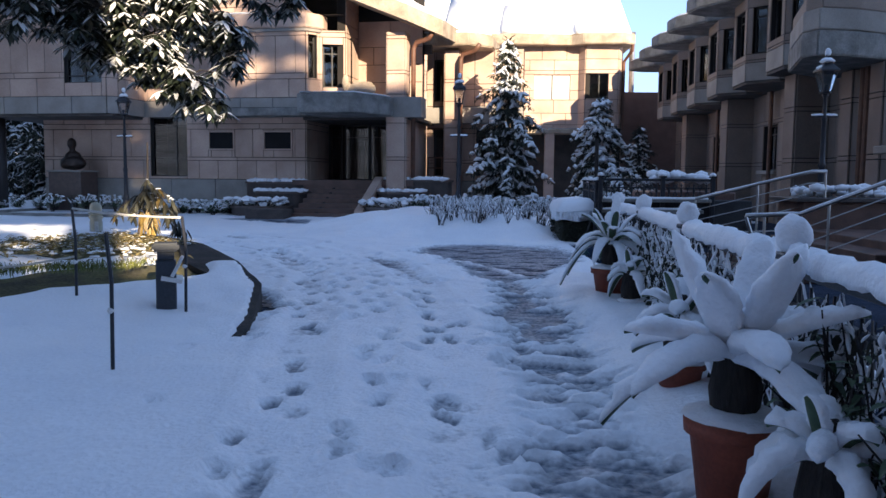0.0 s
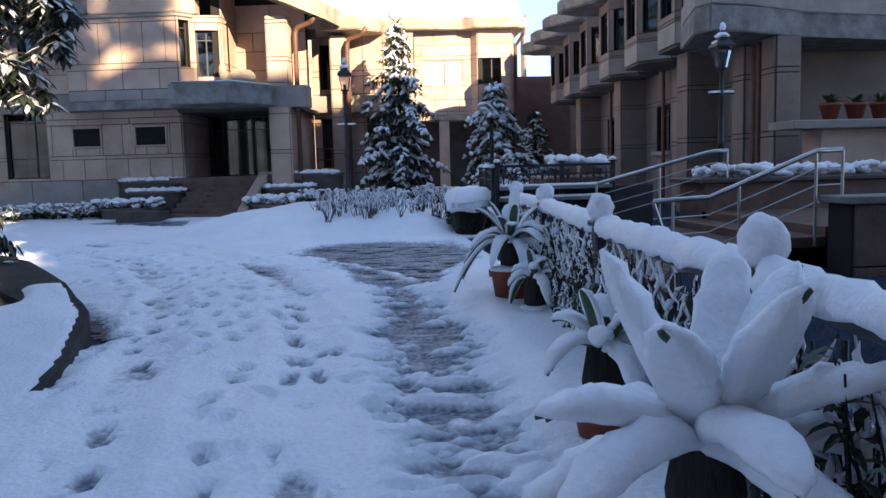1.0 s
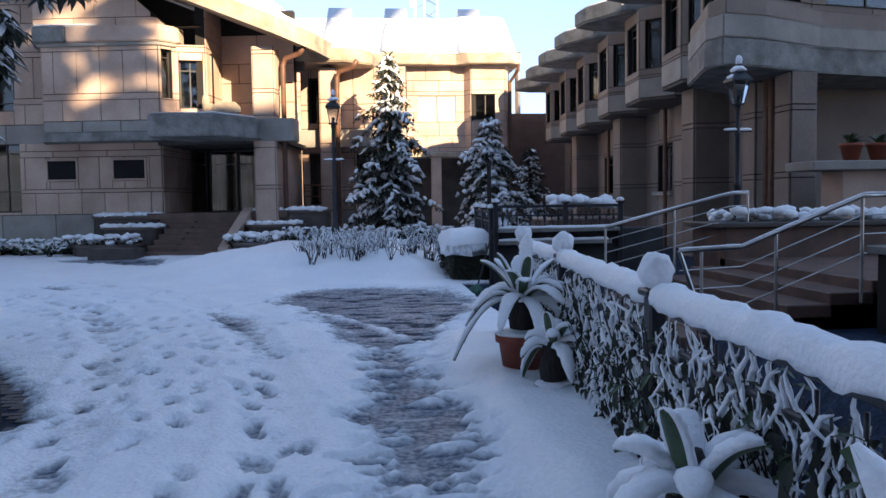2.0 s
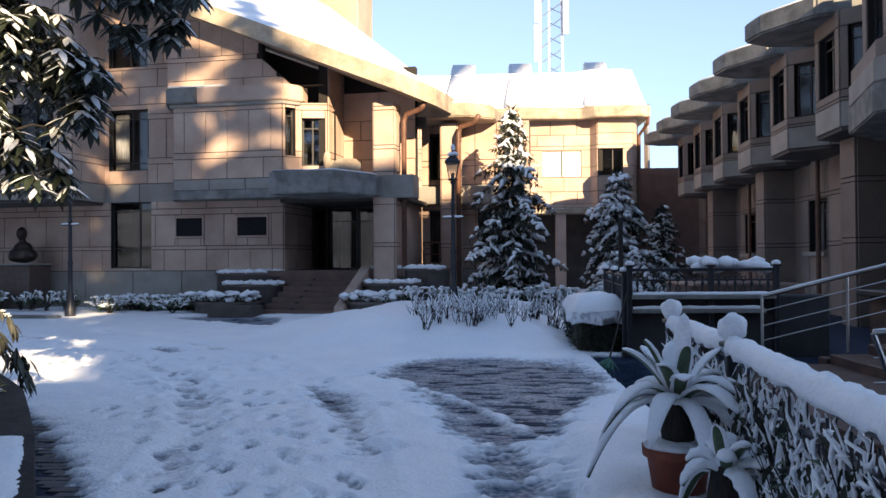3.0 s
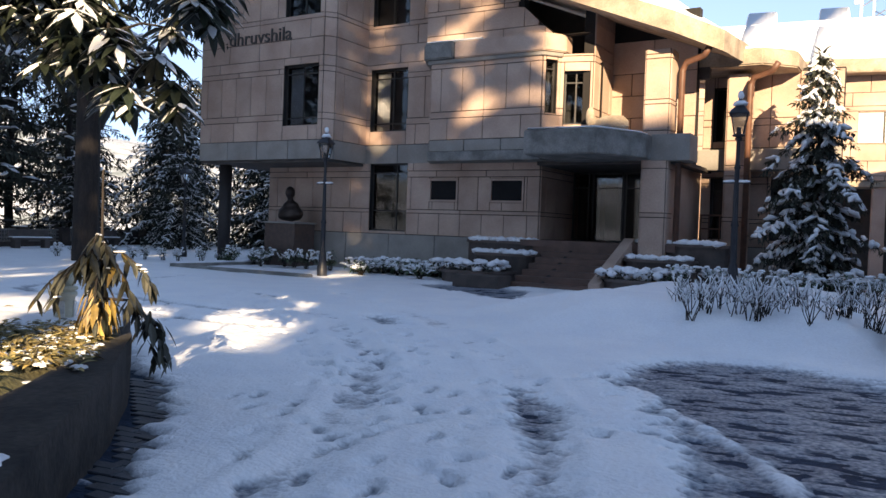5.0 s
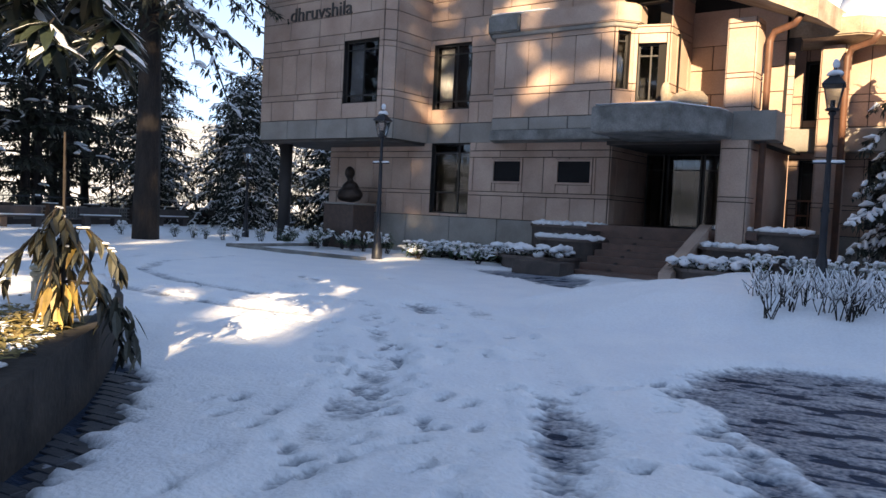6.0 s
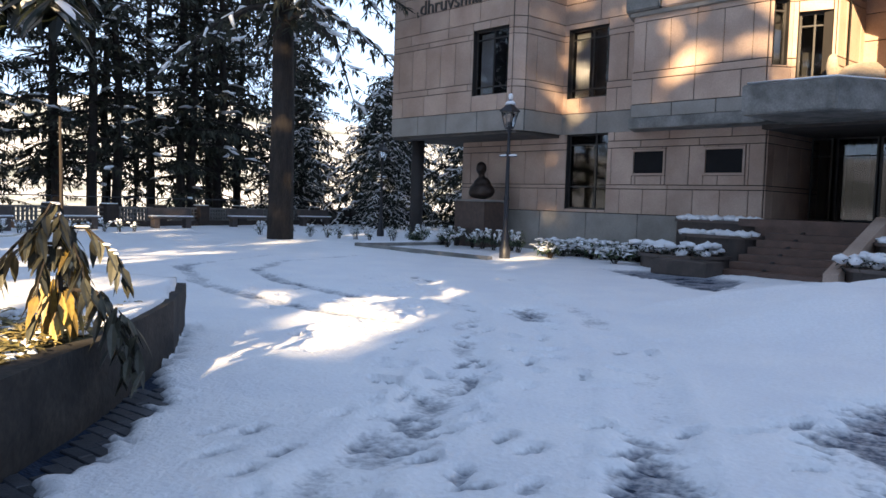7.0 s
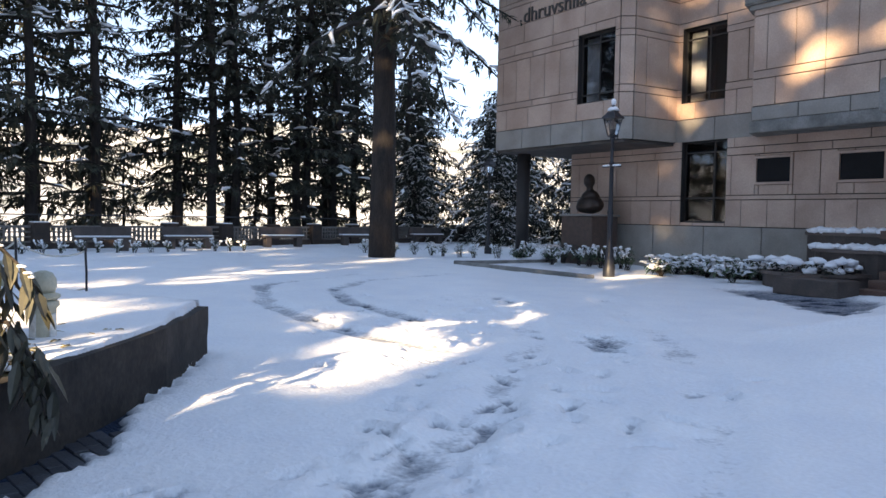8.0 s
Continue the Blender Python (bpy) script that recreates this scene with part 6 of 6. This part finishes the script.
    xs, ys = spread(-20.5, -1.3, -5.4, -1.3, 0.035, 1.07), spread(-2.2, 14.3, 4.4, 13.4, 0.035, 1.07)
    soil = sheet("soil", xs, ys, top, mat("grassy_soil", (0.13, 0.12, 0.045), (0.055, 0.05, 0.03), 0.95, 2.2, 30, 0.4, 0.6, depth=0.03))
    soil.parent = isl
    sn = sheet("lawn_snow", xs, ys, cover, SNOW)
    sn.parent = isl
    tagged(sn, "snow lying on the lawn")
    r = random.Random(31)
    bm = bm_new()
    for k in range(2600):
        x, y = r.gauss(-4.4, 0.85), r.gauss(10.9, 0.85)
        if float(inside_distance(np.array([x]), np.array([y]), poly)[0]) < (0.55 if y < 10.6 else 0.12):
            continue
        a = r.uniform(0, 6.28)
        leaf(bm, (x, y, 0.49 + r.uniform(0, 0.05)), (math.cos(a), math.sin(a), r.uniform(-0.1, 0.5)), r.uniform(0.08, 0.17), r.uniform(0.03, 0.055), 0.3)
    lm = mat("fallen_leaves", (0.30, 0.22, 0.09), (0.14, 0.13, 0.05), 0.7, 6, 50, 0.25, 0.1, island=0.5)
    tagged(part("leaf_litter", bm, lm, isl, "fallen yellow-green leaves"), kind="stuff")
    bm = bm_new()
    for k in range(700):
        x, y = r.gauss(-4.5, 0.9), r.gauss(10.9, 0.9)
        if float(inside_distance(np.array([x]), np.array([y]), poly)[0]) < (0.55 if y < 10.6 else 0.12):
            continue
        pad(bm, (x, y, 0.50), (r.uniform(-1, 1), r.uniform(-1, 1), 0), r.uniform(0.04, 0.15), r.uniform(0.03, 0.08), 0.022, r.random())
    tagged(part("snow_flecks", bm, SNOW, isl, "flecks of snow on the leaves", True), kind="stuff")
    bm = bm_new()
    for k in range(5200):
        t, w = r.random(), r.gauss(0, 0.25)
        x, y = -3.2 - 5.8 * t, 8.85 - 3.1 * t + w
        z = 0.40
        leaf(bm, (x, y, z + 0.01), (r.uniform(-0.6, 0.6), r.uniform(-0.6, 0.6), 1.0), r.uniform(0.05, 0.11), 0.010, 0.2)
    tagged(part("grass", bm, mat("winter_grass", (0.16, 0.17, 0.04), (0.09, 0.11, 0.03), 0.8, 3, 30, 0.3, 0, island=0.4), isl, "green winter grass"), kind="stuff")


lawn()


def drooping_shrub():
    s = thing("shrub", "frost-wilted shrub with hanging leathery leaves turned yellow", "shrub", pose(-4.33, 11.77, 0.47))
    r = random.Random(8)
    tw, lv, yl, wh = bm_new(), bm_new(), bm_new(), bm_new()
    tube(tw, [(0, 0, -0.05), (0.02, 0, 0.4), (0, 0.02, 0.72), (0.01, 0, 1.4)], [0.026, 0.02, 0.014, 0.008], 6)
    right, near = Vector((0.77, 0.63, 0)), Vector((0.63, -0.77, 0))
    # way out, start height, reach, fall, leaves
    arms = [(right, 0.72, 0.42, 0.30, 11), (right * 0.8 + near * 0.6, 0.66, 0.34, 0.34, 10), (right * -0.7 + near * 0.7, 0.70, 0.40, 0.36, 11), (right * -1.0, 0.62, 0.46, 0.30, 10),
            (near, 0.60, 0.30, 0.40, 10), (near * -1.0, 0.70, 0.34, 0.36, 10), (right * -0.3 - near * 0.8, 0.64, 0.36, 0.30, 8), (right * 0.5 + near * 0.9, 0.80, 0.16, 0.20, 7), (right * -0.4 + near * 0.9, 0.86, 0.14, 0.18, 7)]
    for out, z, reach, fall, n in arms:
        out = out.normalized()
        pts = [Vector((0, 0, z)), Vector((0, 0, z + 0.01)) + out * reach * 0.4, Vector((0, 0, z - fall * 0.45)) + out * reach * 0.8, Vector((0, 0, z - fall)) + out * reach]
        tube(tw, pts, [0.011, 0.009, 0.007, 0.004], 5)
        for i in range(n * 2):
            q = (i + r.random()) / (n * 2) * 3
            j = min(2, int(q))
            p = pts[j].lerp(pts[j + 1], q - j)
            b = r.uniform(0, 6.28)
            leaf(lv if r.random() < 0.93 else yl, p, (math.cos(b) * 0.6 + out.x * 0.3, math.sin(b) * 0.6 + out.y * 0.3, -1.0), r.uniform(0.13, 0.22), r.uniform(0.04, 0.065), 0.1, 0.25)
            if r.random() < 0.12:
                pad(wh, p, out, 0.08, 0.03, 0.012, r.random())
    # yellowed skirt round the stem
    for i in range(70):
        b = r.uniform(0, 6.28)
        c = Vector((math.cos(b), math.sin(b), 0)) * r.uniform(0.02, 0.22)
        leaf(yl, c * 0.6 + Vector((0, 0, r.uniform(0.2, 0.46))), (c.x * 1.6, c.y * 1.6, -1.0), r.uniform(0.14, 0.26), r.uniform(0.04, 0.06), 0.1, 0.25)
    # a heavy branch slumped over the wall
    end_at = right * 0.52 + near * 0.12
    pts = [Vector((0, 0, 0.35)), end_at * 0.5 + Vector((0, 0, 0.34)), end_at * 0.85 + Vector((0, 0, 0.14)), end_at + Vector((0, 0, -0.12))]
    tube(tw, pts, [0.014, 0.012, 0.009, 0.005], 5)
    for i in range(60):
        q = r.uniform(1.0, 3.0)
        j = min(2, int(q))
        p = pts[j].lerp(pts[j + 1], q - j) + Vector((r.uniform(-0.08, 0.08), r.uniform(-0.08, 0.08), 0))
        b = r.uniform(0, 6.28)
        leaf(lv, p, (math.cos(b) * 0.6, math.sin(b) * 0.6, -1.0), r.uniform(0.12, 0.2), r.uniform(0.04, 0.06), 0.1, 0.25)
    part("stem", tw, BARK, s)
    tagged(part("leaves", lv, mat("wilted_leaf", (0.032, 0.034, 0.027), (0.066, 0.066, 0.048), 0.5, 6, 40, 0.2, 0.1, island=0.5), s, "dull brown-green hanging leaves"), kind="stuff")
    tagged(part("yellow_leaves", yl, mat("yellow_leaf", (0.34, 0.23, 0.06), (0.16, 0.11, 0.05), 0.55, 6, 40, 0.2, 0.1, island=0.4), s, "yellowed hanging leaves"), kind="stuff")
    tagged(part("snow_load", wh, SNOW, s, "", True), kind="stuff")


drooping_shrub()


def bollard():
    b = thing("bollard_light", "cream fluted garden bollard light with a domed cap", "garden light", pose(-5.4, 12.4, 0.42))
    cream = mat("cream_paint", (0.52, 0.50, 0.40), (0.42, 0.40, 0.31), 0.6, 8, 60, 0.1, 0.1)
    part("shaft", lathe(bm_new(), [(0.115, 0), (0.115, 0.06), (0.085, 0.09), (0.085, 0.30), (0.105, 0.32), (0.105, 0.345), (0.085, 0.36)], 18), cream, b, "", True)
    part("collar", lathe(bm_new(), [(0.085, 0.361), (0.11, 0.375), (0.11, 0.395), (0.075, 0.41)], 18), cream, b, "", True)
    part("dome", lathe(bm_new(), [(0.075, 0.411), (0.088, 0.45), (0.085, 0.50), (0.06, 0.545), (0.02, 0.56)], 18), cream, b, "rounded cap", True)
    for k in range(4):
        a = k * math.pi / 2 + 0.5
        f = part("lens", box(bm_new(), -0.028, 0.028, -0.094, -0.08, 0.11, 0.27, 0.004), mat("white_lens", (0.75, 0.75, 0.72), rough=0.3, bump=0), b, "white lens strip")
        f.matrix_basis = Matrix.Rotation(a, 4, "Z")
    copy_thing(b, pose(-9.6, 13.1, 0.25))


bollard()


def rope_posts():
    spots = [(-2.1, 5.64, 0.08, 1.0), (-3.42, 7.79, 0.15, 1.05), (-2.24, 7.45, 0.24, 0.85)]
    for x, y, z, h in spots:
        p = thing("rope_post", "thin black iron stake with a rope tied to it", "stake", pose(x, y, z), "rope stakes on the lawn")
        part("rod", tube(bm_new(), [(0, 0, -0.15), (0.01, 0, h * 0.6), (-0.02, 0, h * 0.93)], 0.014, 7), IRON, p)
        part("knot", lathe(bm_new(), [(0.016, h * 0.38), (0.026, h * 0.4), (0.016, h * 0.42)], 8), CURTAIN, p, "pale rope knot")
    far = [(-10.15, 13.35, 0.1, 0.95), (-10.6, 14.3, 0.05, 0.85), (-11.6, 13.2, 0.1, 0.95)]
    for x, y, z, h in far:
        p = thing("rope_post", "thin black iron stake carrying a sagging white rope", "stake", pose(x, y, z), "rope stakes on the lawn")
        part("rod", tube(bm_new(), [(0, 0, -0.15), (0.0, 0, h * 0.6), (-0.05, 0, h)], 0.016, 7), IRON, p)
    rope = mat("white_rope", (0.62, 0.6, 0.55), (0.5, 0.48, 0.44), 0.9, 20, 90, 0.2, 0.4)
    pairs = [((-10.2, 13.35, 1.0), (-10.65, 14.3, 0.85), 0.12), ((-11.65, 13.2, 1.02), (-10.2, 13.35, 1.0), 0.15), ((-3.42, 7.79, 0.62), (-7.5, 8.4, 0.75), 0.25), ((-3.44, 7.79, 1.08), (-2.26, 7.45, 1.02), 0.02), ((-10.62, 14.3, 0.35), (-9.4, 12.8, 0.45), 0.05)]
    for a, b, sag in pairs:
        a, b = Vector(a), Vector(b)
        pts = [a.lerp(b, k / 8) + Vector((0, 0, -sag * 4 * (k / 8) * (1 - k / 8))) for k in range(9)]
        solid("rope", tube(bm_new(), pts, 0.012, 6), rope, "pale rope slung between iron stakes", "rope", group="ropes on the lawn", smooth=True)


rope_posts()


def floodlight():
    f = thing("garden_lamp", "dark square garden lamp with white tape wound round it", "garden light", pose(-2.48, 7.62, 0.2, 0, 0, 20))
    slate = mat("slate_grey_paint", (0.045, 0.055, 0.07), rough=0.6)
    part("body", box(bm_new(), -0.09, 0.09, -0.09, 0.09, -0.1, 0.42, 0.01), slate, f)
    part("neck", box(bm_new(), -0.075, 0.075, -0.075, 0.075, 0.42, 0.50, 0.008), slate, f)
    part("hood", prism(bm_new(), [(-0.12, -0.12), (0.12, -0.12), (0.12, 0.12), (-0.12, 0.12)], 0.50, 0.58, 0.02), slate, f)
    tape = part("tape", box(bm_new(), -0.094, 0.094, -0.094, 0.094, 0.24, 0.275), CURTAIN, f, "white tape")
    tape.rotation_euler = (0.12, 0.2, 0)
    part("tape", tube(bm_new(), [(0.05, -0.1, 0.27), (0.1, -0.1, 0.36), (0.15, -0.08, 0.46)], 0.018, 6), CURTAIN, f, "white tape")


floodlight()


# ---- broad-leaved tree overhanging the lawn ----
def broadleaf():
    t = thing("tree", "broad-leaved evergreen with leaf clusters bowed under snow", "tree", pose(-7.3, 8.2, 0.3))
    r = random.Random(77)
    part("trunk", tube(bm_new(), [(0, 0, -0.4), (0.1, 0.1, 1.5), (0.5, 0.4, 3.2), (0.9, 0.8, 5.2), (1.0, 1.2, 7.5)], [0.26, 0.22, 0.17, 0.12, 0.04], 10), BARK, t, "", True)
    tw, lv, wh = bm_new(), bm_new(), bm_new()

    def cluster(p, s=1.0):
        laden = r.choice((0.25, 0.6, 0.9))
        for k in range(9):
            a = k * 0.7 + r.uniform(-0.2, 0.2)
            L = r.uniform(0.17, 0.26) * s
            way = Vector((math.cos(a), math.sin(a), r.uniform(-0.75, 0.1)))
            leaf(lv, p, way, L, 0.075 * s, 0.35, 0.15)
            if r.random() < laden:
                leaf(wh, p + Vector((0, 0, 0.016)) + way * L * 0.1, way, L * 0.82, 0.07 * s, 0.35, -0.12)
    limbs = [((0.6, 0.5, 3.5), (2.3, 1.7, 4.3), (4.1, 2.9, 2.15)), ((0.7, 0.6, 3.9), (2.6, 1.8, 4.4), (4.6, 3.0, 2.75)), ((0.8, 0.6, 4.3), (2.6, 2.2, 4.9), (4.2, 3.4, 3.0)),
             ((0.6, 0.4, 3.2), (1.8, 1.6, 3.7), (3.4, 2.9, 2.5)), ((0.9, 0.8, 5.0), (3.0, 2.0, 5.4), (5.2, 3.1, 3.5)), ((0.8, 0.8, 4.8), (2.2, 2.6, 5.0), (3.2, 3.8, 3.7)),
             ((0.9, 0.8, 5.2), (2.8, 2.4, 5.0), (3.9, 2.7, 3.3)), ((0.9, 0.9, 5.5), (1.6, 2.6, 5.6), (2.6, 3.6, 3.0))]
    for a, b, c in limbs:
        a, b, c = Vector(a), Vector(b), Vector(c)
        pts = [a.lerp(b, s).lerp(b.lerp(c, s), s) for s in (k / 8 for k in range(9))]
        tube(tw, pts, [0.06 - 0.006 * k for k in range(9)], 6, False)
        for k in range(84):
            s = r.uniform(0.3, 1.0)
            p = a.lerp(b, s).lerp(b.lerp(c, s), s)
            q = p + Vector((r.uniform(-0.55, 0.55), r.uniform(-0.55, 0.55), r.uniform(-0.45, 0.35))) * (1.15 - 0.6 * s)
            tube(tw, [p, p.lerp(q, 0.5) + Vector((0, 0, 0.05)), q], [0.012, 0.009, 0.006], 4, False)
            cluster(q)
            cluster(q + Vector((r.uniform(-0.15, 0.15), r.uniform(-0.15, 0.15), r.uniform(-0.2, 0.05))), 0.9)
    tagged(part("branchwork", tw, BARK, t), kind="stuff")
    tagged(part("crown", lv, mat("glossy_leaf", (0.016, 0.024, 0.017), (0.03, 0.038, 0.026), 0.42, 5, 40, 0.2, 0.05, island=0.4), t, "dark glossy leaf clusters"), kind="stuff")
    tagged(part("snow_load", wh, SNOW, t, "snow on the leaf clusters", True), kind="stuff")


broadleaf()

# ---- forest edge, parapet and benches ----
cedar("tall mature deodar with a bare pillar of a trunk", 26, 5.0, 51, 85, 0.27, 0.5, 0.44, 0.85, 0.42, 0.05, 0.5, 0.6, 0.4, 9, 0.9, 0.06, pose(-19.75, 26.1, 0), "deodars")
wild = [cedar("dark deodar with a dusting of snow at the valley edge", 21, 3.9, 52 + 9 * k, 52, 0.12 + 0.06 * k, 0.13, 0.25, 0.95, 0.5, 0.05, 0.22 + 0.08 * k, 0.45, 0.6, 9, 0.35, 0.06, pose(-33, 21.6 + 5 * k, -1.2), "deodars") for k in range(3)]
FOREST = [(-33, 19.2, 1.05), (-34, 25.4, 0.9), (-33.2, 27.7, 1.0), (-33, 31.0, 1.0), (-33.4, 33.4, 1.1), (-36, 36.5, 1.0), (-31.8, 16.4, 1.1), (-37, 41, 1.0), (-33, 13.0, 1.1), (-36, 34.6, 0.9), (-34, 9, 1.1), (-42, 46, 0.9), (-40, 23.5, 0.8), (-37, 29.3, 1.0), (-38, 20.5, 1.1), (-39, 33, 1.1), (-36.5, 26.5, 1.0), (-35, 17.4, 1.0), (-41, 38, 1.1)]
for k, (x, y, s) in enumerate(FOREST):
    copy_thing(wild[k % 3], pose(x, y, -1.5, 0, 0, 67 * k) @ Matrix.Scale(s, 4))
UNDER = [(-34.5, 18.2, 0.42), (-35.5, 22.6, 0.5), (-34.8, 26.0, 0.4), (-36, 30.2, 0.55), (-35, 32.4, 0.42), (-37, 24.2, 0.45), (-36.4, 14.8, 0.5), (-34.2, 36.8, 0.4)]
for k, (x, y, s) in enumerate(UNDER):
    copy_thing(wild[(k + 1) % 3], pose(x, y, -3.4, 3 * math.sin(k), 3 * math.cos(2 * k), 41 * k) @ Matrix.Scale(s, 4))
snowy = [cedar("spreading cedar feathered all over with fine snow", 9.5, 4.0, 61 + k, 85, 0.03, 0.75, 0.16, 0.8, 0.38, 0.3, 0.6, 0.45, 0.7, 8, 0.8, 0.045, pose(-33 + 7 * k, 45.3 - k, -0.4), "snowy conifers") for k in range(2)]
for k, (x, y, s, q) in enumerate(((-30, 41.0, 0.85, 100), (-22.5, 42.5, 0.8, 210), (-36, 50, 1.2, 160), (-28, 50, 1.1, 250), (-22, 49.5, 1.0, 300), (-19.5, 45, 0.75, 20), (-32, 37.5, 0.6, 80), (-40, 44, 1.2, 130), (-26, 37.5, 0.55, 330))):
    copy_thing(snowy[k % 2], pose(x, y, -0.5, 0, 0, q) @ Matrix.Scale(s, 4))
# unseen trees added behind the walk to shade the yard, facade and forest
shade = conifer("unseen tall deodar, bare to half its height, added for shade", 36, 5.4, 54, 28, 7, 0.37, 0, 0.45, 1.0, 0.35, 0.08, 0.4, 12, pose(-2.0, -8.0, 0), "deodars")
for x, y, s, q in ((0.9, -8.6, 1.0, 15), (3.9, -8.2, 1.05, 140), (7.6, -8.6, 0.77, 40), (2.6, -9.0, 0.74, 250), (-6.5, -10.0, 1.1, 90), (-10.5, -9.0, 1.15, 200), (-14.5, -8.0, 1.1, 280), (-18.5, -7.0, 1.15, 330), (-22.5, -6.0, 1.05, 60)):
    copy_thing(shade, pose(x, y, 0, 0, 0, q) @ Matrix.Scale(s, 4))
old = conifer("unseen mature deodar behind the walk, added for shade, dusted with snow", 26, 4.6, 51, 24, 6, 0.27, 0.30, 0.44, 0.62, 0.42, 0.08, 0.3, 18, pose(-5.5, -8.0, 0, 0, 0, 75), "deodars", thick=0.08)
for x, y, q in ((-9.5, -7.0, 190), (-0.7, -8.6, 20), (1.3, -9.6, 130), (11.8, -11.4, 260), (-13.5, -8.0, 310), (-17.5, -6.5, 250), (-15.5, -10.0, 100), (-20.5, -7.5, 10)):
    copy_thing(old, pose(x, y, 0, 0, 0, q))


def parapet():
    line = [(-27.6, 10.0), (-28.2, 18.0), (-29.0, 25.0), (-30.2, 32.0), (-31.5, 40.0), (-32, 47.0)]
    p = thing("parapet", "low brown brick parapet with pierced lattice panels", "parapet")
    brick = mat("brown_brick", (0.055, 0.038, 0.031), (0.035, 0.026, 0.022), 0.9, 4, 30, 0.25, 0.4, rand=0.15)
    lattice = mat("pale_lattice", (0.17, 0.16, 0.15), rough=0.9)
    for (ax, ay), (bx, by) in zip(line, line[1:]):
        d = Vector((bx - ax, by - ay))
        n = int(d.length / 2.3)
        m0 = Matrix.Translation((ax, ay, 0)) @ Matrix.Rotation(math.atan2(d.y, d.x), 4, "Z")
        step = d.length / n
        for k in range(n):
            pr = part("pillar", box(bm_new(), 0, 0.55, -0.25, 0.25, -1.2, 0.95, 0.02), brick, p)
            pr.matrix_basis = m0 @ Matrix.Translation((step * k, 0, 0))
            base = part("plinth", box(bm_new(), 0.56, step - 0.01, -0.18, 0.18, -1.2, 0.28, 0.015), brick, p)
            base.matrix_basis = pr.matrix_basis.copy()
            rects = [(0.56, step - 0.01, 0.29, 0.34), (0.56, step - 0.01, 0.78, 0.86)] + [(0.56 + 0.16 * j, 0.62 + 0.16 * j, 0.29, 0.86) for j in range(int((step - 0.6) / 0.16))] + [(0.56, step - 0.01, 0.46, 0.50), (0.56, step - 0.01, 0.62, 0.66)]
            lt = part("lattice", bars_slab(bm_new(), rects, -0.05, 0.05), lattice, p, "pierced pale lattice")
            lt.matrix_basis = pr.matrix_basis.copy()
            rail = part("rail", tube(bm_new(), [(0, 0, 1.22), (step, 0, 1.22)], 0.025, 6), IRON, p, "thin black top rail")
            rail.matrix_basis = pr.matrix_basis.copy()
            stub = part("rail_post", tube(bm_new(), [(0.27, 0, 0.9), (0.27, 0, 1.22)], 0.02, 6), IRON, p)
            stub.matrix_basis = pr.matrix_basis.copy()
            if k % 2 == 0:
                sn = part("pillar_snow", box(bm_new(), 0.03, 0.52, -0.22, 0.22, 0.95, 0.99, 0.015), SNOW, p, "snow on the pillar")
                sn.matrix_basis = pr.matrix_basis.copy()


parapet()


def bench(m):
    b = thing("bench", "dark stone bench with a snowy seat by the parapet", "bench", m, "benches along the parapet")
    part("seat", box(bm_new(), -0.9, 0.9, -0.22, 0.22, 0.40, 0.48, 0.012), DARKSTONE, b)
    part("seat_snow", box(bm_new(), -0.86, 0.86, -0.19, 0.19, 0.48, 0.53, 0.02), SNOW, b, "snow on the seat")
    for x in (-0.65, 0.65):
        part("leg", box(bm_new(), x - 0.12, x + 0.12, -0.18, 0.18, -0.05, 0.40, 0.012), DARKSTONE, b)
    part("backrest", box(bm_new(), -0.9, 0.9, 0.16, 0.24, 0.50, 0.82, 0.012), DARKSTONE, b)
    return b


first = bench(pose(-26.6, 19.8, 0.03, 0, 0, 85))
for x, y, q in ((-27.2, 23.0, 84), (-27.8, 27.2, 82), (-28.5, 31.4, 80), (-29.2, 36.0, 80), (-26.2, 15.5, 86)):
    copy_thing(first, pose(x, y, 0.03, 0, 0, q))

shrub("flower_bed", "row of small snowy plants in a bed round the big tree", "plant",
      [(-22.6 + 0.62 * k + RND.uniform(-0.1, 0.1), 27.6 + 0.30 * k * 0.62 + RND.uniform(-0.2, 0.2), 0.06) for k in range(12)], None, 0.42, 0.2, 12, 14, True, 0.7, 0.12)
shrub("flower_bed", "row of small dark plants before the parapet", "plant",
      [(-25.2, 17.0 + 0.55 * k, 0.05) for k in range(14)], None, 0.4, 0.2, 10, 15, True, 0.6, 0.11)

# ---- block paving laid bare along the lawn wall ----
paver = mat("dark_paving_block", (0.042, 0.050, 0.064), (0.028, 0.034, 0.046), 0.55, 6, 60, 0.25, 0.3, rand=0.25)
pm = link_mesh("paver", box(bm_new(), -0.098, 0.098, -0.047, 0.047, -0.05, 0.0, 0.006), paver)
count = 0
for i in range(46):
    for j in range(16):
        x, y = -4.6 + 0.2 * j + 0.1 * (i % 2), 8.2 + 0.098 * i
        d = float(line_distance(np.array([x]), np.array([y]), LAWN_EDGE)[0])
        if count < 300 and 0.06 < d < 0.75 and float(inside_distance(np.array([x]), np.array([y]), LAWN_EDGE + [(-8, 10), (-8, 4)])[0]) < 0:
            ob = new("paver", pm)
            ob.parent = ground
            ob.location = (x, y, 0.006 + RND.uniform(-0.004, 0.006))
            ob.rotation_euler = (RND.uniform(-0.02, 0.02), RND.uniform(-0.02, 0.02), RND.uniform(-0.03, 0.03))
            count += 1
